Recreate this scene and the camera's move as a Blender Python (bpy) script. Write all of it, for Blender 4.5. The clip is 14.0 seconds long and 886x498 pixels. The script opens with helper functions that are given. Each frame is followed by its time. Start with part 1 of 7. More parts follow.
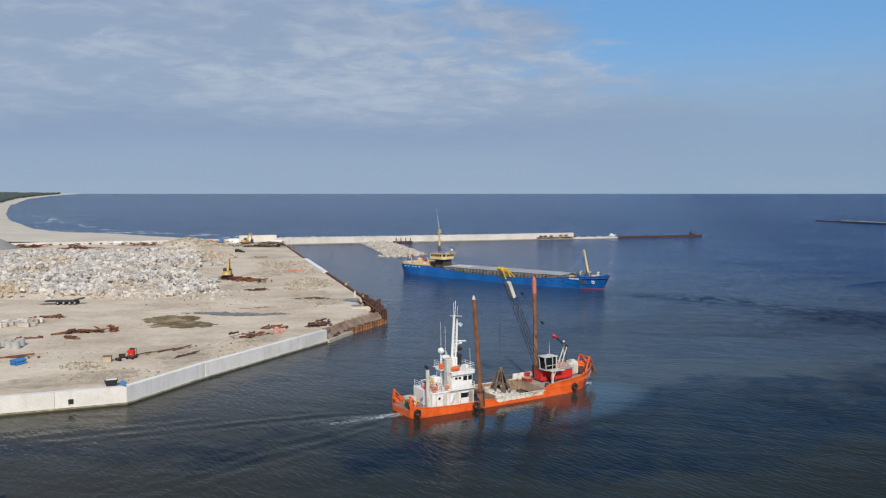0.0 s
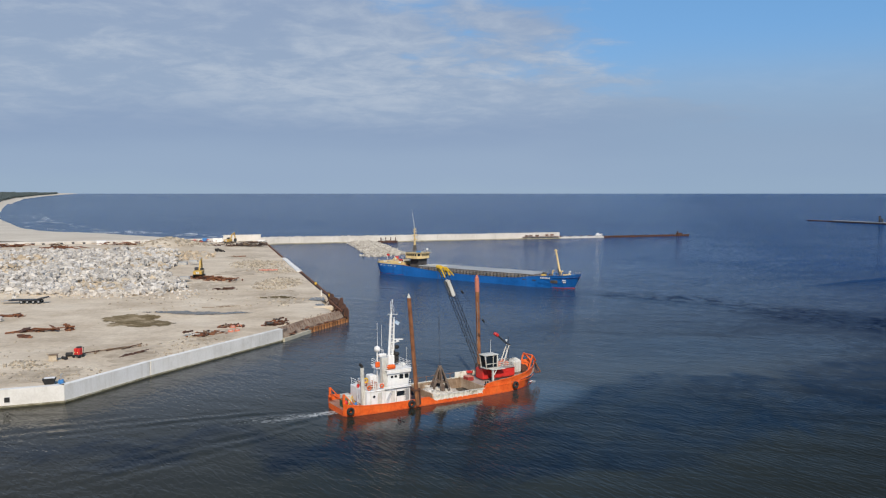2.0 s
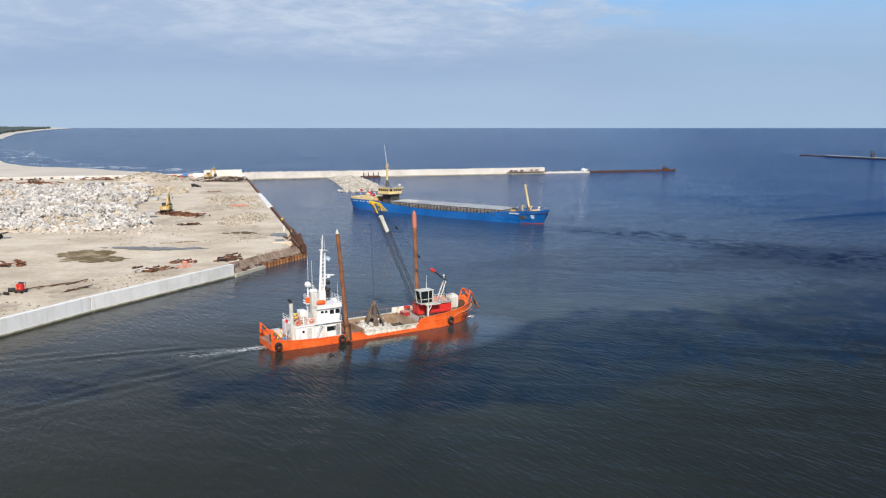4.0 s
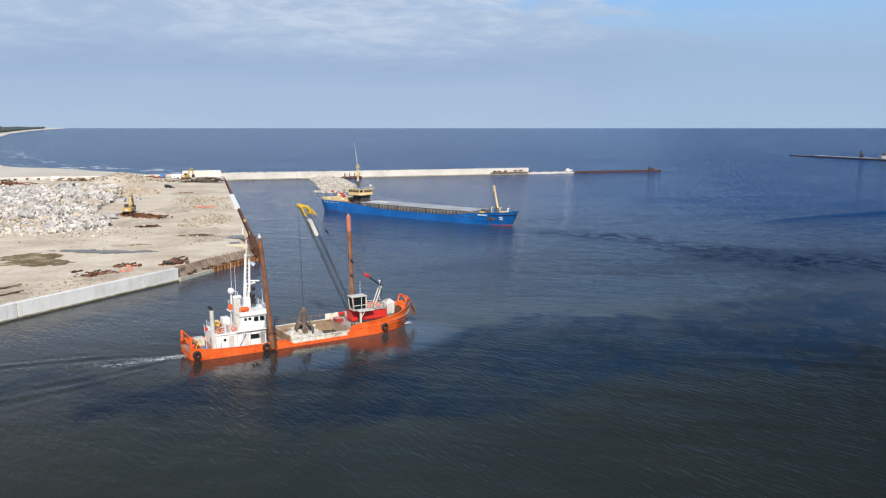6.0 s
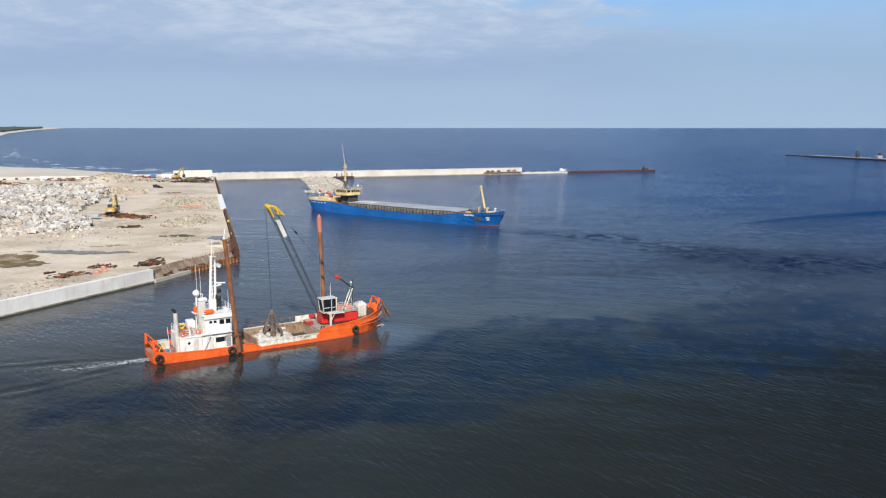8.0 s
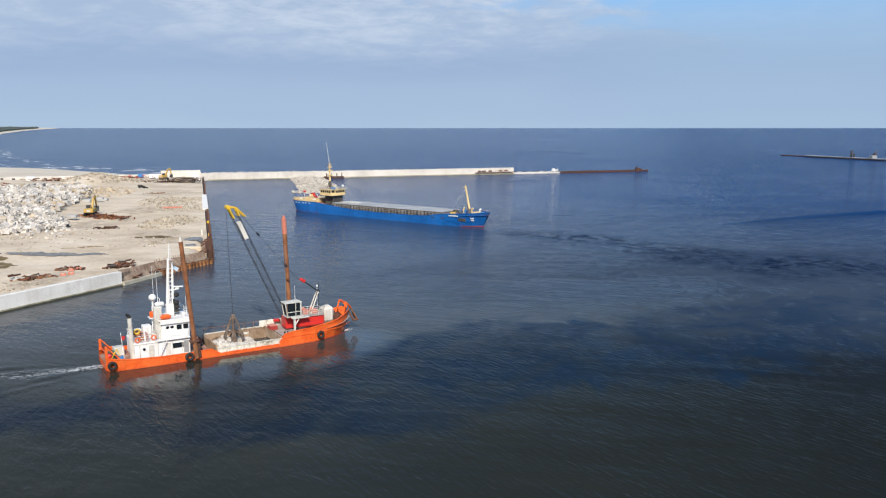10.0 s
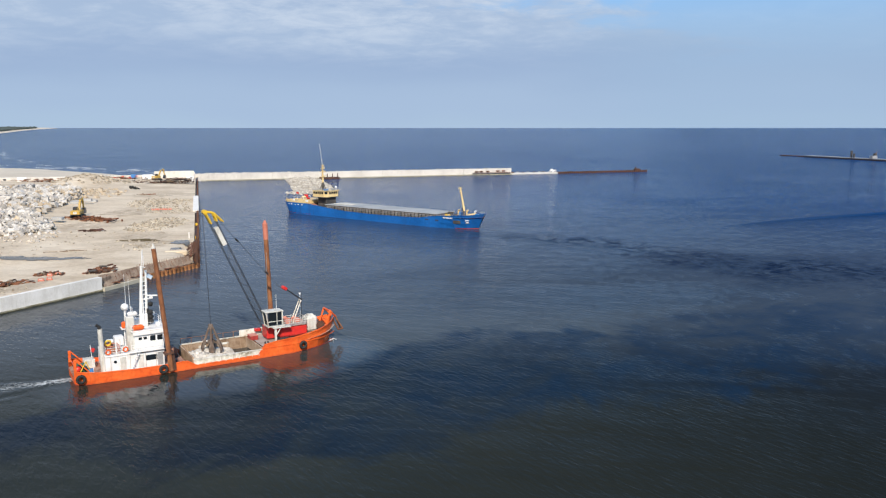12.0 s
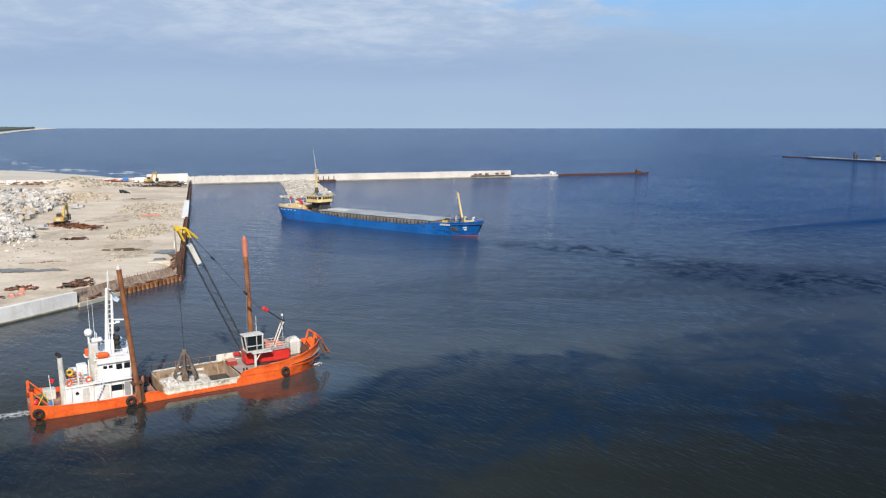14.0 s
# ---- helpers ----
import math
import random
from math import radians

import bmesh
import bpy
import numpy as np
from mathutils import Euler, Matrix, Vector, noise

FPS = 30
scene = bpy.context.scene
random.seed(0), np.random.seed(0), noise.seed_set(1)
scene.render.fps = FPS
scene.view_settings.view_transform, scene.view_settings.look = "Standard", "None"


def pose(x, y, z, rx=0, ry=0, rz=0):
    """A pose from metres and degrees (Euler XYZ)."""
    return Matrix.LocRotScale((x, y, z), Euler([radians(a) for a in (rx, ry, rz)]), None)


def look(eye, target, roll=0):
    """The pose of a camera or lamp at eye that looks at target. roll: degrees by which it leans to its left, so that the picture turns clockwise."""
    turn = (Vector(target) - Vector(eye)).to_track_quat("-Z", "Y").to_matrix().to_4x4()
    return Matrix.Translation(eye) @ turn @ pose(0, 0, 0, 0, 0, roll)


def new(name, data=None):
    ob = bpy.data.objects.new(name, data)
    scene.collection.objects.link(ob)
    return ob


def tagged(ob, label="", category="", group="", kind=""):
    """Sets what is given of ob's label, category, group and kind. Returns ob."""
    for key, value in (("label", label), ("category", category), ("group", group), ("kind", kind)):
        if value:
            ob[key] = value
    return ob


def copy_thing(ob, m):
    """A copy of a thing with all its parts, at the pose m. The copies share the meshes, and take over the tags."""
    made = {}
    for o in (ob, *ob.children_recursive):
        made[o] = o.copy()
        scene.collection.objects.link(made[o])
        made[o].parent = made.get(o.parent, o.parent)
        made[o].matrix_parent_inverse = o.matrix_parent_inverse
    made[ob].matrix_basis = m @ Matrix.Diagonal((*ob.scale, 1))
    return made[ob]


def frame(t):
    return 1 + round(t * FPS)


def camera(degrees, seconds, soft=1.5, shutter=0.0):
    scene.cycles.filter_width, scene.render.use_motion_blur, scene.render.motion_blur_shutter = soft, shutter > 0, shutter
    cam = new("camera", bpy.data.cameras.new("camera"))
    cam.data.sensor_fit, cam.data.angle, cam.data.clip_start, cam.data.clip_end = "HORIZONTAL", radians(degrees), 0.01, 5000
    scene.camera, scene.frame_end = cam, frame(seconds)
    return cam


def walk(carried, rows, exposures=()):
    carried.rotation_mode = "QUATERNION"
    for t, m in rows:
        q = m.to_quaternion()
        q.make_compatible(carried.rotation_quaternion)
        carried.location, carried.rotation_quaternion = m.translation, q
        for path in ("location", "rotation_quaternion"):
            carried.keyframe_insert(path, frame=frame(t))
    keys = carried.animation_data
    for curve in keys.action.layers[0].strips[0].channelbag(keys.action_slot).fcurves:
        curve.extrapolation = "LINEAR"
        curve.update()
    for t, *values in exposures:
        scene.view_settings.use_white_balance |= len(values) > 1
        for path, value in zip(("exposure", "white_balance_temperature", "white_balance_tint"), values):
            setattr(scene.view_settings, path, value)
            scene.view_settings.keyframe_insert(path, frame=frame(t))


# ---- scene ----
cam = camera(58.86, 14.0, soft=1.2)
# seconds, x, y, z, tilt, turn
PATH = [
    (0.0, pose(0.00, 0.00, 34.00, 85.98, 0, -0.00)),
    (0.5, pose(2.08, 0.01, 33.96, 85.98, 0, 0.02)),
    (1.0, pose(4.52, 0.06, 33.89, 85.98, 0, 0.01)),
    (1.5, pose(7.27, 0.01, 33.81, 85.99, 0, -0.01)),
    (2.0, pose(10.02, -0.16, 33.78, 85.97, 0, -0.05)),
    (2.1, pose(10.54, -0.20, 33.79, 85.76, 0, -0.05)),
    (2.2, pose(11.07, -0.24, 33.80, 85.33, 0, -0.05)),
    (2.3, pose(11.59, -0.27, 33.80, 84.70, 0, -0.05)),
    (2.4, pose(12.12, -0.31, 33.81, 83.88, 0, -0.04)),
    (2.5, pose(12.64, -0.35, 33.82, 83.03, 0, -0.04)),
    (2.6, pose(13.18, -0.34, 33.84, 82.38, 0, -0.04)),
    (2.7, pose(13.72, -0.33, 33.85, 81.85, 0, -0.05)),
    (2.8, pose(14.25, -0.32, 33.87, 81.49, 0, -0.05)),
    (2.9, pose(14.79, -0.31, 33.88, 81.33, 0, -0.05)),
    (3.0, pose(15.32, -0.30, 33.90, 81.27, 0, -0.05)),
    (3.5, pose(18.12, 0.02, 33.85, 81.26, 0, -0.07)),
    (4.0, pose(20.93, 0.60, 33.76, 81.25, 0, -0.13)),
    (6.5, pose(33.16, 5.78, 33.81, 81.26, 0, -0.33)),
    (7.0, pose(34.11, 6.16, 33.82, 81.25, 0, -0.29)),
    (7.5, pose(34.97, 6.59, 33.77, 81.25, 0, -0.32)),
    (8.0, pose(36.08, 7.30, 33.67, 81.25, 0, -0.38)),
    (8.5, pose(37.51, 8.32, 33.59, 81.26, 0, -0.49)),
    (11.0, pose(42.05, 13.64, 33.35, 81.26, 0, -0.57)),
    (11.5, pose(42.40, 15.11, 33.45, 81.26, 0, -0.59)),
    (12.0, pose(42.60, 16.78, 33.56, 81.25, 0, -0.60)),
    (12.5, pose(42.83, 18.82, 33.73, 81.26, 0, -0.62)),
    (13.0, pose(43.07, 21.18, 34.00, 81.26, 0, -0.65)),
    (13.5, pose(43.28, 23.68, 34.32, 81.26, 0, -0.66)),
    (14.0, pose(43.49, 26.24, 34.67, 81.26, 0, -0.64)),
]
walk(cam, PATH, [(0.0, -0.25), (2.3, -0.2), (3.7, 0.14), (14.0, 0.14)])

# ---- sky and sun ----
SUN_TO = Vector((0.12, -0.993, 0.0)).normalized()
SUN_UP = radians(38)


def sky():
    world = bpy.data.worlds.new("sky")
    scene.world = world
    world.use_nodes = True
    nt = world.node_tree
    nt.nodes.clear()
    N, L = nt.nodes.new, nt.links.new
    out = N("ShaderNodeOutputWorld")
    bg = N("ShaderNodeBackground")
    bg.inputs["Strength"].default_value = 0.13
    L(bg.outputs[0], out.inputs[0])
    nish = N("ShaderNodeTexSky")
    nish.sky_type = "NISHITA"
    nish.sun_disc = False
    nish.sun_elevation = SUN_UP
    nish.sun_rotation = math.atan2(SUN_TO.x, SUN_TO.y)
    nish.air_density, nish.dust_density, nish.ozone_density = 1.0, 0.6, 1.5
    co = N("ShaderNodeTexCoord")
    sep = N("ShaderNodeSeparateXYZ")
    L(co.outputs["Generated"], sep.inputs[0])

    def mth(op, a, b=None, c=None, clamp=False):
        n = N("ShaderNodeMath")
        n.operation, n.use_clamp = op, clamp
        for i, v in enumerate((a, b, c)):
            if v is None:
                continue
            if isinstance(v, (int, float)):
                n.inputs[i].default_value = v
            else:
                L(v, n.inputs[i])
        return n.outputs[0]

    def ramp(fac, stops, mode="EASE"):
        n = N("ShaderNodeValToRGB")
        n.color_ramp.interpolation = mode
        el = n.color_ramp.elements
        while len(el) < len(stops):
            el.new(0.5)
        for e, (p, c) in zip(el, stops):
            e.position = p
            e.color = (*c, 1) if isinstance(c, tuple) else (c, c, c, 1)
        L(fac, n.inputs[0])
        return n.outputs[0]

    def mix(fac, a, b):
        n = N("ShaderNodeMix")
        n.data_type = "RGBA"
        if isinstance(fac, (int, float)):
            n.inputs[0].default_value = fac
        else:
            L(fac, n.inputs[0])
        for k, v in ((6, a), (7, b)):
            if isinstance(v, tuple):
                n.inputs[k].default_value = (*v, 1)
            else:
                L(v, n.inputs[k])
        return n.outputs[2]

    # bearing (east of north) and height above the horizon
    def fbm(vec, scale, detail, rough, off=(0, 0, 0), stretch=(1, 1, 1), warp=0.0):
        mp = N("ShaderNodeMapping")
        mp.inputs["Location"].default_value = off
        mp.inputs["Scale"].default_value = stretch
        L(vec, mp.inputs[0])
        n = N("ShaderNodeTexNoise")
        n.inputs["Scale"].default_value = scale
        n.inputs["Detail"].default_value = detail
        n.inputs["Roughness"].default_value = rough
        n.inputs["Distortion"].default_value = warp
        L(mp.outputs[0], n.inputs["Vector"])
        return n.outputs["Fac"]

    z = sep.outputs[2]
    zz = mth("MAXIMUM", z, 0.0)
    den = mth("ADD", zz, 0.16)
    comb = N("ShaderNodeCombineXYZ")
    L(mth("DIVIDE", sep.outputs[0], den), comb.inputs[0]), L(mth("DIVIDE", sep.outputs[1], den), comb.inputs[1])
    deck_co = comb.outputs[0]
    soft = fbm(co.outputs["Generated"], 3.0, 4, 0.5, (0.6, 0, 0.2), (1, 1, 4))
    ripple = fbm(deck_co, 4.2, 9, 0.64, (0.3, 5.0, 0), (1.0, 1.15, 1), 0.3)
    patch = fbm(deck_co, 0.9, 4, 0.55, (4.2, 1.4, 0), (1, 1, 1), 0.3)
    # grey-blue layer, pale at the horizon, darkest a few degrees up
    low = ramp(mth("ADD", zz, mth("MULTIPLY_ADD", soft, 0.07, -0.035)), [(0.0, (2.9, 3.85, 5.05)), (0.03, (2.75, 3.65, 5.0)), (0.08, (2.4, 3.25, 4.7)), (0.12, (2.75, 3.6, 4.95)), (0.26, (2.5, 3.3, 4.75))])
    # bright crinkled tops
    tops = ramp(mth("ADD", ripple, mth("MULTIPLY_ADD", patch, 0.5, -0.25)), [(0.36, 0.0), (0.76, 1.0)])
    up = ramp(mth("ADD", zz, mth("MULTIPLY_ADD", soft, 0.08, -0.04)), [(0.06, 0.0), (0.15, 0.9), (0.22, 0.65), (0.5, 0.35)])
    c = mix(mth("MULTIPLY", tops, up), low, (4.2, 4.85, 5.8))
    # clear air to the east and in gaps high up
    east = mth("MULTIPLY_ADD", sep.outputs[0], 2.3, -0.22)
    high = mth("MULTIPLY_ADD", zz, 4.2, -0.58)
    clear = mth("ADD", mth("ADD", mth("ADD", east, high), mth("MULTIPLY_ADD", patch, 1.7, -0.85)), mth("MULTIPLY_ADD", ripple, -0.9, 0.45))
    hi = ramp(zz, [(0.05, 0.0), (0.17, 1.0)])
    c = mix(mth("MULTIPLY", ramp(clear, [(0.0, 0.0), (0.45, 1.0)]), hi), c, mix(0.65, nish.outputs[0], (0.95, 3.0, 6.3)))
    # pale blue haze low in the east
    lowe = mth("MULTIPLY", ramp(east, [(-0.0, 0.0), (0.5, 0.75)]), ramp(zz, [(0.0, 0.6), (0.10, 0.8), (0.2, 0.0)]))
    c = mix(lowe, c, (2.45, 3.5, 4.9))
    # deeper blue overhead
    c = mix(ramp(zz, [(0.24, 0.0), (0.5, 0.7)]), c, (0.75, 1.7, 3.6))
    L(c, bg.inputs["Color"])


sky()
lamp = bpy.data.lights.new("sun", "SUN")
lamp.energy, lamp.angle, lamp.color = 4.8, radians(0.6), (1.0, 0.90, 0.76)
sun = new("sun", lamp)
sun.matrix_world = look(SUN_TO * math.cos(SUN_UP) * 100 + Vector((0, 0, 100 * math.sin(SUN_UP))), (0, 0, 0))

# ---- materials ----
def paint(name, colours, rough=0.6, metal=0.0, scale=1.0, fine=12.0, bump=0.3, dist=0.02, island=0.0, streak=None, spec=0.5, per_object=0.0, lanes=None):
    """Two-scale noise between colours, grain bump; island: brightness spread by loose piece; streak: (colour, amount) of vertical runs."""
    m = bpy.data.materials.new(name)
    m.use_nodes = True
    nt = m.node_tree
    N, L = nt.nodes.new, nt.links.new
    bsdf = nt.nodes["Principled BSDF"]
    co = N("ShaderNodeTexCoord")

    def fbm(scale_, detail, rough_, vec=None):
        n = N("ShaderNodeTexNoise")
        n.inputs["Scale"].default_value = scale_
        n.inputs["Detail"].default_value = detail
        n.inputs["Roughness"].default_value = rough_
        L(vec or co.outputs["Object"], n.inputs["Vector"])
        return n.outputs["Fac"]

    ra = N("ShaderNodeValToRGB")
    el = ra.color_ramp.elements
    while len(el) < len(colours):
        el.new(0.5)
    for i, (e, c) in enumerate(zip(el, colours)):
        e.position = 0.3 + 0.4 * i / max(1, len(colours) - 1)
        e.color = (*c, 1)
    mixn = N("ShaderNodeMath")
    mixn.operation = "MULTIPLY_ADD"
    a, b = fbm(scale, 5, 0.6), fbm(fine, 4, 0.6)
    L(b, mixn.inputs[0])
    mixn.inputs[1].default_value = 0.5
    ad = N("ShaderNodeMath")
    ad.operation = "MULTIPLY_ADD"
    L(a, ad.inputs[0])
    ad.inputs[1].default_value = 1.0
    ad.inputs[2].default_value = -0.25
    L(ad.outputs[0], mixn.inputs[2])
    L(mixn.outputs[0], ra.inputs[0])
    col = ra.outputs[0]
    if streak:
        mp = N("ShaderNodeMapping")
        mp.inputs["Scale"].default_value = (1, 1, 0.08)
        L(co.outputs["Object"], mp.inputs[0])
        s = fbm(streak[2] if len(streak) > 2 else 1.2, 5, 0.65, mp.outputs[0])
        sr = N("ShaderNodeValToRGB")
        sr.color_ramp.elements[0].position, sr.color_ramp.elements[1].position = 0.52, 0.72
        L(s, sr.inputs[0])
        sm = N("ShaderNodeMath")
        sm.operation = "MULTIPLY"
        L(sr.outputs[0], sm.inputs[0])
        sm.inputs[1].default_value = streak[1]
        mx = N("ShaderNodeMix")
        mx.data_type = "RGBA"
        L(sm.outputs[0], mx.inputs[0])
        L(col, mx.inputs[6])
        mx.inputs[7].default_value = (*streak[0], 1)
        col = mx.outputs[2]
    if lanes:
        for turn, sc in ((lanes[3], lanes[2]), (lanes[3] + 55, lanes[2] * 0.7)):
            mp = N("ShaderNodeMapping")
            mp.inputs["Rotation"].default_value = (0, 0, radians(turn))
            mp.inputs["Scale"].default_value = (0.3, 1, 1)
            L(co.outputs["Object"], mp.inputs[0])
            s = fbm(sc, 6, 0.62, mp.outputs[0])
            sr = N("ShaderNodeValToRGB")
            sr.color_ramp.elements[0].position, sr.color_ramp.elements[1].position = 0.48, 0.75
            L(s, sr.inputs[0])
            sm = N("ShaderNodeMath")
            sm.operation = "MULTIPLY"
            L(sr.outputs[0], sm.inputs[0])
            sm.inputs[1].default_value = lanes[1]
            mx = N("ShaderNodeMix")
            mx.data_type = "RGBA"
            L(sm.outputs[0], mx.inputs[0])
            L(col, mx.inputs[6])
            mx.inputs[7].default_value = (*lanes[0], 1)
            col = mx.outputs[2]
    if island or per_object:
        if per_object:
            g = N("ShaderNodeObjectInfo").outputs["Random"]
        else:
            g = N("ShaderNodeNewGeometry").outputs["Random Per Island"]
        mr = N("ShaderNodeMapRange")
        k = island or per_object
        mr.inputs["To Min"].default_value, mr.inputs["To Max"].default_value = 1 - k, 1 + k * 0.6
        L(g, mr.inputs["Value"])
        hs = N("ShaderNodeHueSaturation")
        L(mr.outputs[0], hs.inputs["Value"])
        L(col, hs.inputs["Color"])
        col = hs.outputs[0]
    L(col, bsdf.inputs["Base Color"])
    bsdf.inputs["Metallic"].default_value = metal
    bsdf.inputs["Specular IOR Level"].default_value = spec
    rr = N("ShaderNodeMapRange")
    rr.inputs["To Min"].default_value, rr.inputs["To Max"].default_value = max(0.02, rough - 0.12), min(1, rough + 0.12)
    L(b, rr.inputs["Value"])
    L(rr.outputs[0], bsdf.inputs["Roughness"])
    if bump:
        bp = N("ShaderNodeBump")
        bp.inputs["Strength"].default_value, bp.inputs["Distance"].default_value = bump, dist
        L(b, bp.inputs["Height"])
        L(bp.outputs[0], bsdf.inputs["Normal"])
    return m


def water(name, rough):
    """Sea water: silty harbour, a tongue of dark water, open sea, wind ripples, churned lanes and the dredger's wake.
    """
    m = bpy.data.materials.new(name)
    m.use_nodes = True
    nt = m.node_tree
    N, L = nt.nodes.new, nt.links.new
    bsdf = nt.nodes["Principled BSDF"]
    co = N("ShaderNodeTexCoord").outputs["Object"]

    def placed(x=0.0, y=0.0, turn=0.0, sx=1.0, sy=1.0):
        """Coordinates in a frame at x, y turned by degrees, in units of sx by sy metres."""
        mp = N("ShaderNodeMapping")
        mp.vector_type = "TEXTURE"
        mp.inputs["Location"].default_value = (x, y, 0)
        mp.inputs["Rotation"].default_value = (0, 0, radians(turn))
        mp.inputs["Scale"].default_value = (sx, sy, 1)
        L(co, mp.inputs[0])
        return mp.outputs[0]

    def fbm(turn, sx, sy, detail, rough_=0.55, warp=0.0, x=0.0):
        n = N("ShaderNodeTexNoise")
        n.inputs["Scale"].default_value = 1.0
        n.inputs["Detail"].default_value = detail
        n.inputs["Roughness"].default_value = rough_
        n.inputs["Distortion"].default_value = warp
        L(placed(x, 0, turn, sx, sy), n.inputs["Vector"])
        return n.outputs["Fac"]

    def mth(op, *args):
        n = N("ShaderNodeMath")
        n.operation = op
        for i, v in enumerate(args):
            if isinstance(v, (int, float)):
                n.inputs[i].default_value = v
            else:
                L(v, n.inputs[i])
        return n.outputs[0]

    def rng(v, a, b, c, d, kind="LINEAR"):
        n = N("ShaderNodeMapRange")
        n.interpolation_type = kind
        for k, x in zip(("From Min", "From Max", "To Min", "To Max"), (a, b, c, d)):
            n.inputs[k].default_value = x
        L(v, n.inputs["Value"])
        return n.outputs[0]

    def soft(v, a, b):
        return rng(v, a, b, 0, 1, "SMOOTHSTEP")

    def blend(fac, a, b):
        mx = N("ShaderNodeMix")
        mx.data_type = "RGBA"
        L(fac, mx.inputs[0])
        for k, v in ((6, a), (7, b)):
            if isinstance(v, tuple):
                mx.inputs[k].default_value = (*v, 1)
            else:
                L(v, mx.inputs[k])
        return mx.outputs[2]

    def curve(v, pts):
        """A line through pts (easting, value)."""
        x0, x1 = pts[0][0], pts[-1][0]
        lo, hi = min(p[1] for p in pts), max(p[1] for p in pts)
        n = N("ShaderNodeValToRGB")
        el = n.color_ramp.elements
        while len(el) < len(pts):
            el.new(0.5)
        for e, (x, y) in zip(el, pts):
            e.position = (x - x0) / (x1 - x0)
            g = (y - lo) / (hi - lo)
            e.color = (g, g, g, 1)
        L(rng(v, x0, x1, 0, 1), n.inputs[0])
        return rng(n.outputs[0], 0, 1, lo, hi)

    leng = N("ShaderNodeVectorMath")
    leng.operation = "LENGTH"
    L(co, leng.inputs[0])
    dist = leng.outputs["Value"]
    sep = N("ShaderNodeSeparateXYZ")
    L(co, sep.inputs[0])
    ex, ny = sep.outputs[0], sep.outputs[1]
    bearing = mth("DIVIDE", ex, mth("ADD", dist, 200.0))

    # tongue of dark water between two silty bodies
    ragged = fbm(10, 17, 19, 6, 0.62, 1.0)
    wy = mth("ADD", ny, rng(ragged, 0.25, 0.75, -11, 11))
    south = curve(ex, [(-20, 98), (0, 92), (17, 91), (33, 93), (50, 103), (87, 116), (120, 125), (220, 150)])
    north = curve(ex, [(-20, 106), (0, 111), (20, 121), (32, 128), (38, 140), (65, 146), (90, 156), (120, 165), (220, 188)])
    tongue = mth("MULTIPLY", soft(mth("SUBTRACT", wy, south), -3.0, 5.0), soft(mth("SUBTRACT", north, wy), -3.0, 4.5))
    tongue = mth("MULTIPLY", tongue, rng(fbm(-20, 12, 16, 6, 0.64, 0.8, 70), 0.38, 0.62, 0.3, 0.85))
    tongue = mth("MULTIPLY", tongue, rng(ex, 70, 150, 1.0, 0.55))
    # curved lane churned by the coaster, a mask for its painted dim reflection
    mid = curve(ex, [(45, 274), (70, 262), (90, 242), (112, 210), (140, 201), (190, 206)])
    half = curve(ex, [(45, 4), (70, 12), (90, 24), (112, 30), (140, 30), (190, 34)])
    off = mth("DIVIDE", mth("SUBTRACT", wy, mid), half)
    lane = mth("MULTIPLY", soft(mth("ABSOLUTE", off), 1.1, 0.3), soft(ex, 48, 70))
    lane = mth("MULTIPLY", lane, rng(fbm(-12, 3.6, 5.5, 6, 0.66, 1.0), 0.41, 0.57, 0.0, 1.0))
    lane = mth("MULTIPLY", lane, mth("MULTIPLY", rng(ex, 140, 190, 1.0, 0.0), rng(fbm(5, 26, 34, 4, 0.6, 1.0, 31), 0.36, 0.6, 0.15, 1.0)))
    # slick by the dredger's side
    ship = placed(-6.3, 119.7, 31.6)
    ss = N("ShaderNodeSeparateXYZ")
    L(ship, ss.inputs[0])
    lx, ly = ss.outputs[0], ss.outputs[1]
    ea = mth("DIVIDE", mth("SUBTRACT", lx, 20.0), 26.0)
    eb = mth("DIVIDE", mth("ADD", ly, 6.0), 13.0)
    lee = soft(mth("ADD", mth("MULTIPLY", ea, ea), mth("MULTIPLY", eb, eb)), 1.0, 0.3)

    cloud = rng(fbm(20, 60, 38, 5, 0.6, 0.8), 0.38, 0.64, 0, 1)
    silt = blend(cloud, (0.040, 0.052, 0.060), (0.060, 0.072, 0.076))
    silt = blend(soft(ny, 118, 150), blend(rng(ex, 25, 85, 0, 1), blend(cloud, (0.021, 0.0245, 0.020), (0.031, 0.034, 0.026)), (0.013, 0.0155, 0.014)), silt)
    silt = blend(rng(ex, -60, 0, 1, 0), silt, (0.036, 0.034, 0.026))
    harbour = blend(tongue, silt, blend(rng(ex, 15, 75, 0, 1), (0.004, 0.010, 0.021), (0.007, 0.023, 0.050)))
    # sky reflection and haze painted into the far sea: greyer west, bluer east
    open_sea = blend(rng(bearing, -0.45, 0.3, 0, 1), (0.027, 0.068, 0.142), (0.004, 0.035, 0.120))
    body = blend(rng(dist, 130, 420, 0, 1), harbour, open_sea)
    # the ruffled lane's weaker sky reflection is put into the colour as dark blue
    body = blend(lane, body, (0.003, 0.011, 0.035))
    # wake foam astern
    astern = mth("MULTIPLY", lx, -1.0)
    side = mth("SUBTRACT", ly, mth("MULTIPLY", mth("MULTIPLY", astern, astern), 0.0086))
    wide = mth("MULTIPLY_ADD", astern, 0.10, 1.9)
    strip_ = soft(mth("ABSOLUTE", mth("DIVIDE", side, wide)), 1.1, 0.1)
